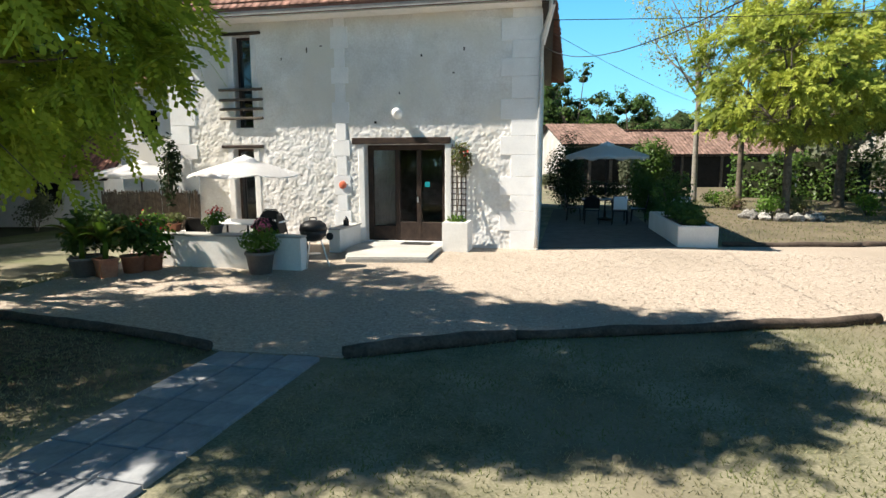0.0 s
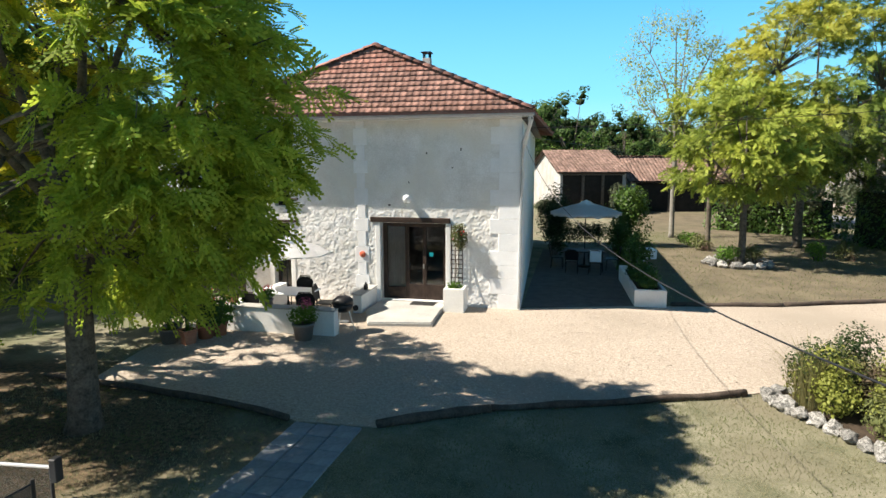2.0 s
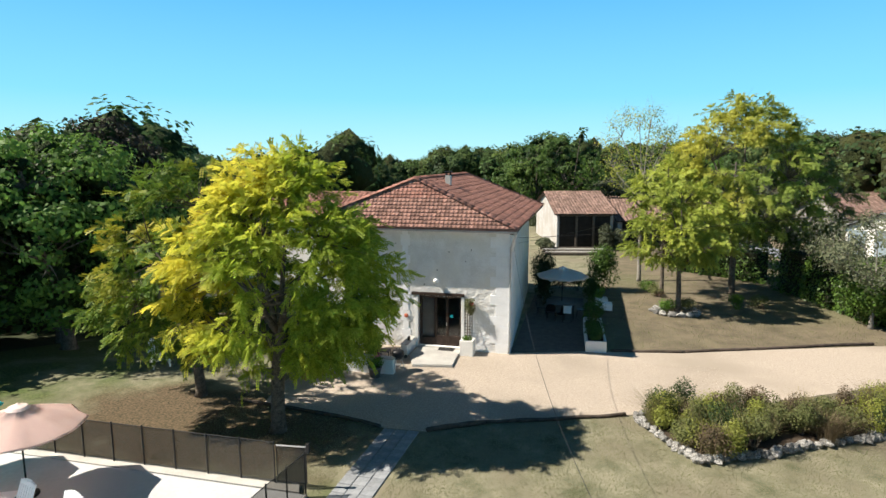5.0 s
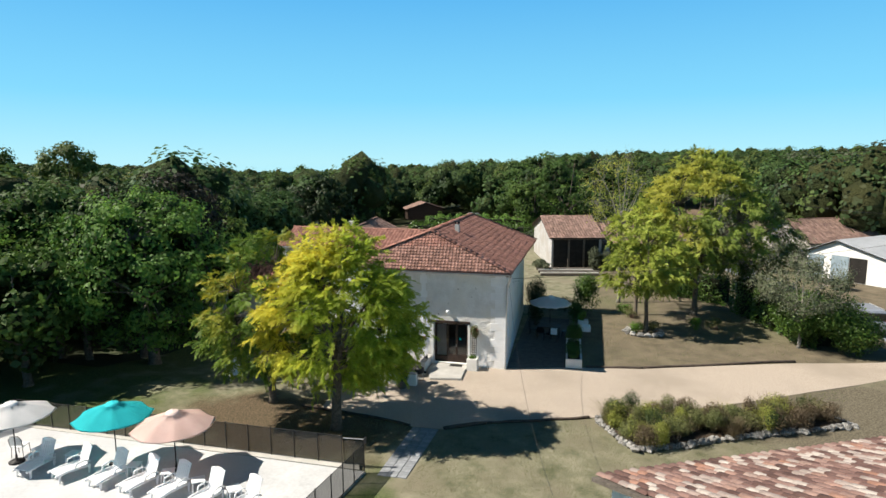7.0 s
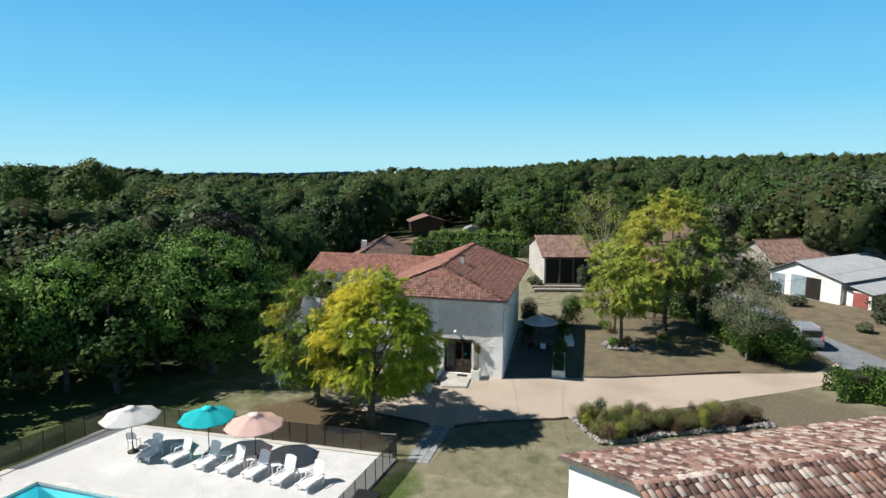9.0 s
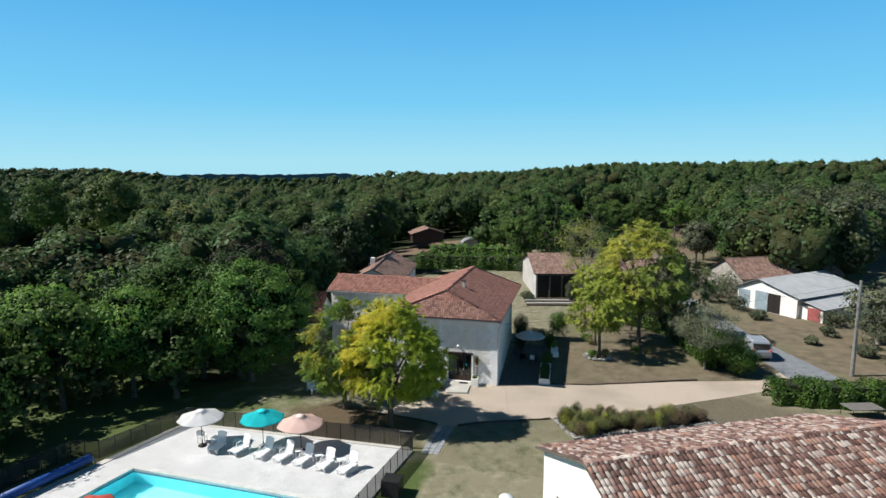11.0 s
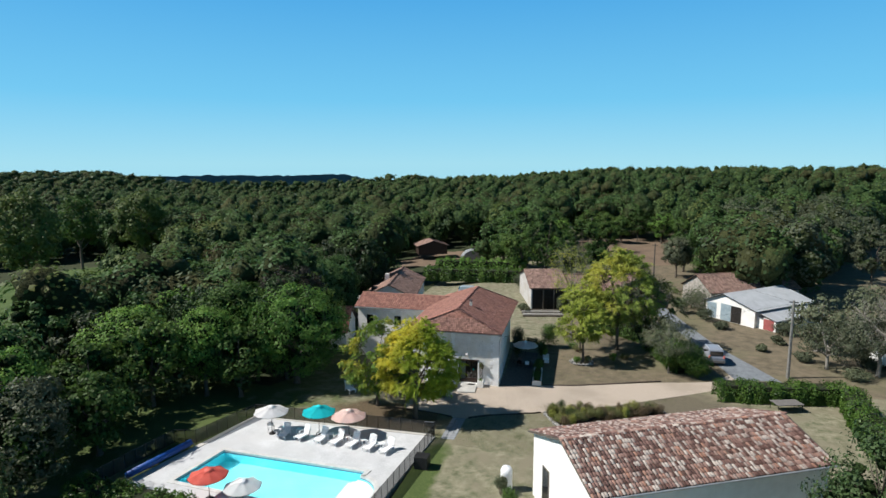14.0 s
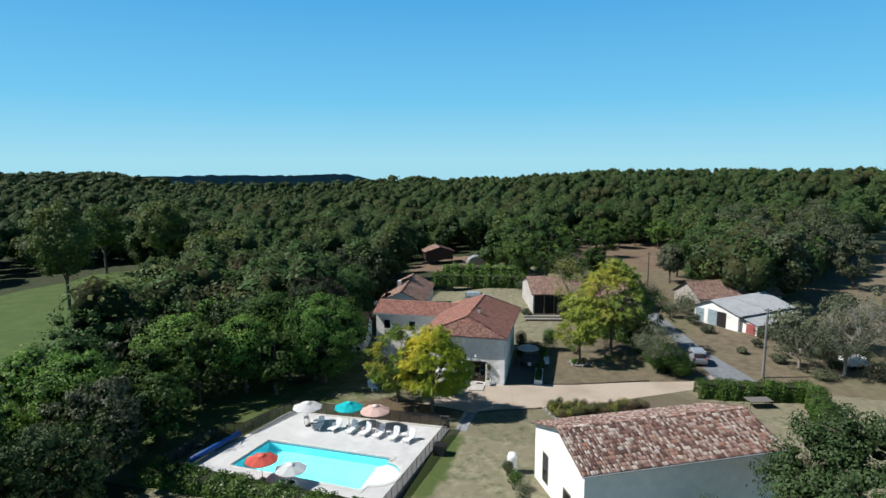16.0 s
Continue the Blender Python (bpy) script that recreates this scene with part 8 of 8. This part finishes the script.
# parked cars
def car(label, x, y, rz, body_m, low_m, l=4.5, w=1.8, h=1.75, boxy=True):
    th = thing("car", label, "car", x, y, 0.02, rz)
    prof = [(-l / 2, 0.45), (-l / 2, 0.95), (-l / 2 + 0.1, 1.0), (-l / 2 + 0.35, h - 0.05), (-l / 2 + 0.6, h), (0.35, h), (0.95, 1.08), (l / 2 - 0.15, 0.95), (l / 2, 0.8), (l / 2, 0.45)]
    bm = bmesh.new()
    a = [bm.verts.new((px, -w / 2 * (0.86 if pz > 1.2 else 1), pz)) for px, pz in prof]
    b = [bm.verts.new((px, w / 2 * (0.86 if pz > 1.2 else 1), pz)) for px, pz in prof]
    bm.faces.new(a[::-1])
    bm.faces.new(b)
    for i in range(len(prof)):
        j = (i + 1) % len(prof)
        bm.faces.new((a[i], a[j], b[j], b[i]))
    bmesh.ops.recalc_face_normals(bm, faces=bm.faces[:])
    bmesh.ops.bevel(bm, geom=bm.edges[:], offset=0.05, segments=2, affect='EDGES')
    part("body", bm, body_m, th)
    part("sill", bevelled(-l / 2 - 0.03, l / 2 + 0.03, -w / 2 - 0.02, w / 2 + 0.02, 0.32, 0.62, 0.05, 2), low_m, th)
    for s in (-1, 1):
        for x0, x1 in ((-l / 2 + 0.4, -l / 2 + 1.15), (-l / 2 + 1.25, -0.35), (-0.25, 0.45)):
            bm = bmesh.new()
            bm.faces.new([bm.verts.new((px, s * (w / 2 * 0.945 if pz < 1.3 else w / 2 * 0.885), pz)) for px, pz in ((x0, 1.12), (x1 + 0.05, 1.12), (x1 - 0.05, h - 0.14), (x0 + 0.05, h - 0.14))])
            bmesh.ops.solidify(bm, geom=bm.faces[:], thickness=0.03)
            part("side_window", bm, M_GLASSDARK, th)
    part("rear_window", bevelled(-l / 2 + 0.06, -l / 2 + 0.30, -w * 0.38, w * 0.38, 1.1, h - 0.16, 0.02, 1), M_GLASSDARK, th)
    bm = bmesh.new()
    bm.faces.new([bm.verts.new(p) for p in ((0.9, -w * 0.4, 1.14), (0.9, w * 0.4, 1.14), (0.45, w * 0.36, h - 0.1), (0.45, -w * 0.36, h - 0.1))])
    bmesh.ops.solidify(bm, geom=bm.faces[:], thickness=0.03)
    part("windscreen", bm, M_GLASSDARK, th)
    for s in (-1, 1):
        part("tail_light", bevelled(-l / 2 - 0.03, -l / 2 + 0.05, s * w * 0.43 - 0.08, s * w * 0.43 + 0.08, 0.85, 1.15, 0.01, 1), M_CANVAS_R, th)
        part("roof_rail", bevelled(-l / 2 + 0.5, 0.2, s * w * 0.38 - 0.02, s * w * 0.38 + 0.02, h + 0.01, h + 0.05, 0.01, 1), M_SILVER, th)
        for px in (-l * 0.31, l * 0.31):
            bm = bmesh.new()
            tube(bm, [(px, s * (w / 2 - 0.2), 0.34), (px, s * (w / 2 + 0.02), 0.34)], 0.34, 18)
            whl = part("wheel", bm, M_RUBBER, th)
            bm = bmesh.new()
            tube(bm, [(px, s * (w / 2 + 0.0), 0.34), (px, s * (w / 2 + 0.03), 0.34)], 0.2, 14)
            part("rim", bm, M_SILVER, whl)
    return th


car("silver off-roader with dark windows parked by the lane", 19.8, 27.9, 97, M_CARPAINT, M_GREYPOT, 4.2, 1.75, 1.72)
ts = thing("timber_stack", "weathered grey beams lying in the grass", "timber", -3.2, 41.0, 0, 15)
for k in range(5):
    part("beam", bevelled(0.1 * (k % 2), 5.7 + 0.2 * (k % 3), k * 0.85, k * 0.85 + 0.3, 0.0, 0.22, 0.02, 1), M_KERB if k % 2 else M_OAKGREY, ts)
car("pale blue car parked behind the wing", -13.6, 52.5, 10, M_BLUEWOOD, M_SILVER, 4.2, 1.75, 1.5)
parasol("white parasol beside the cottage", -28.0, 40.5, -0.9, 2.6, 1.4, M_CANVAS_W, "cottage parasols")

# white water butt and garden things by the outbuilding
wb_ = thing("water_butt", "white ribbed water butt beside the outbuilding wall", "water butt", 2.66, -4.9, 0)
bm = bmesh.new()
lathe(bm, [(0.36, 0), (0.38, 0.02)] + [(0.38 + 0.025 * (k % 2), 0.1 + k * 0.11) for k in range(13)] + [(0.3, 1.62), (0.001, 1.64)], 20)
part("barrel", bm, M_WHITEP, wb_, smooth=True)
bx = thing("filter_box", "black pump housing beside the terrace", "box", -3.72, -3.6, 0, 3)
part("housing", bevelled(-0.5, 0.5, -0.45, 0.45, 0, 0.9, 0.03, 2), M_BLACKP, bx)
# reclining chairs on the lawn beyond the terrace
for x, y, a in ((-15.0, 8.3, 50),):
    c = copy_thing(L0, pose(x, y, 0.0, 0, 0, a))
    c["label"] = "pale blue-white lounger on the shaded lawn"
    c["group"] = "lawn loungers"
# slatted table by the hedge
gt = garden_table("dark grey slatted table on the lawn by the hedge", 24.2, 14.9, 0, 2.4, 1.3, M_GREYPOT, 20)
# white vans and tarpaulins among the trees beyond the lane
for x, y, w_, h_, a in ((37.5, 30.5, 2.6, 1.5, 20), (41.5, 26.0, 3.2, 1.9, 5), (44.5, 30.5, 4.0, 2.1, 30)):
    t_ = thing("trailer", "white covered trailer among the trees", "trailer", x, y, 0, a)
    part("body", bevelled(-w_ / 2, w_ / 2, -0.9, 0.9, 0.45, h_, 0.15, 3), M_WHITE, t_)
    for sx in (-0.5, 0.5):
        for sy in (-0.8, 0.8):
            bm = bmesh.new()
            tube(bm, [(sx, sy - 0.1, 0.28), (sx, sy + 0.1, 0.28)], 0.28, 14)
            part("wheel", bm, M_RUBBER, t_)


# ---- pieces of roofs and paving ----
f_front = tile_frames(P_FL, P_FR, R_F, R_F, 0.185, 0.175, 0.005)
low_first = f_front[0][np.argsort(f_front[0][:, 2])]
tiles_single((low_first[:300], *f_front[1:]), "plain", 0.185, 0.175, M_TILE_P, roof)
tiles_joined("front_tiles", (low_first[300:], *f_front[1:]), "plain", 0.185, 0.175, M_TILE, roof)
tiles_joined("side_tiles", tile_frames(P_FR, P_BR, R_B, R_F, 0.2, 0.36), "rib", 0.2, 0.36, M_CANAL, roof, "rust canal tiles")
tiles_joined("side_tiles", tile_frames(P_BL, P_FL, R_F, R_B, 0.24, 0.36), "rib", 0.24, 0.36, M_CANAL, roof)
tiles_joined("rear_tiles", tile_frames(P_BR, P_BL, R_B, R_B, 0.24, 0.36), "rib", 0.24, 0.36, M_CANAL, roof)
for a, b in ((P_FR, R_F), (P_FL, R_F), (R_F, R_B), (P_BR, R_B), (P_BL, R_B)):
    ridge_tiles("hip_tiles", a, b, 0.15, 0.33, M_TILE, roof)
wq1 = ((WX0 - 0.3, WY0 - 0.4, WE - 0.12), (-5.0, WY0 - 0.4, WE - 0.12), (-5.0, wy, WR), (WX0 - 0.3, wy, WR))
wq2 = ((-5.0, WY1 + 0.4, WE - 0.12), (WX0 - 0.3, WY1 + 0.4, WE - 0.12), (WX0 - 0.3, wy, WR), (-5.0, wy, WR))
for q in (wq1, wq2):
    tiles_joined("tiles", tile_frames(*q, 0.26, 0.42), "rib", 0.26, 0.42, M_CANAL, wroof)
ridge_tiles("ridge", wq1[3], wq1[2], 0.13, 0.4, M_CANAL, wroof)
f_near = tile_frames(*SQ1, 0.20, 0.34, 0.014)
pick = (f_near[0][:, 0] < 5.2)
tiles_single((f_near[0][pick][:300], *f_near[1:]), "canal", 0.20, 0.34, M_OLD_P, shed_roof)
rest = np.concatenate((f_near[0][pick][300:], f_near[0][~pick]))
tiles_joined("near_tiles", (rest, *f_near[1:]), "canal", 0.20, 0.34, M_OLD, shed_roof)
tiles_joined("far_tiles", tile_frames(*SQ2, 0.20, 0.34, 0.014), "canal", 0.20, 0.34, M_OLD, shed_roof)
ridge_tiles("ridge", SQ1[3], SQ1[2], 0.13, 0.4, M_OLD, shed_roof)

# slabs of the path
path = thing("slab_path", "grey concrete slab path from the pool gate to the gravel", "path", -3.2, 3.2, 0, 0, kind="structure")
rows_n, cols_n = 10, 3
me = None
for i in range(rows_n):
    for k in range(cols_n):
        v0, v1 = i / rows_n, (i + 1) / rows_n
        a = [PATH_A[0][j] + (PATH_A[1][j] - PATH_A[0][j]) * (v0 + v1) / 2 for j in (0, 1)]
        b = [PATH_B[0][j] + (PATH_B[1][j] - PATH_B[0][j]) * (v0 + v1) / 2 for j in (0, 1)]
        f = (k + 0.5) / cols_n
        c = [a[j] + (b[j] - a[j]) * f for j in (0, 1)]
        if me is None:
            bm = bevelled(-0.178, 0.178, -0.199, 0.199, -0.06, 0.02, 0.008, 1)
            me = bpy.data.meshes.new("slab")
            bm.to_mesh(me)
            bm.free()
            me.materials.append(M_SLAB)
        ob = new("slab", me)
        ob.parent = path
        ob.matrix_basis = pose(c[0] + 3.2, c[1] - 3.2, 0.004 * float(rng.normal()), 0, 0, float(rng.normal(0, 0.6)))
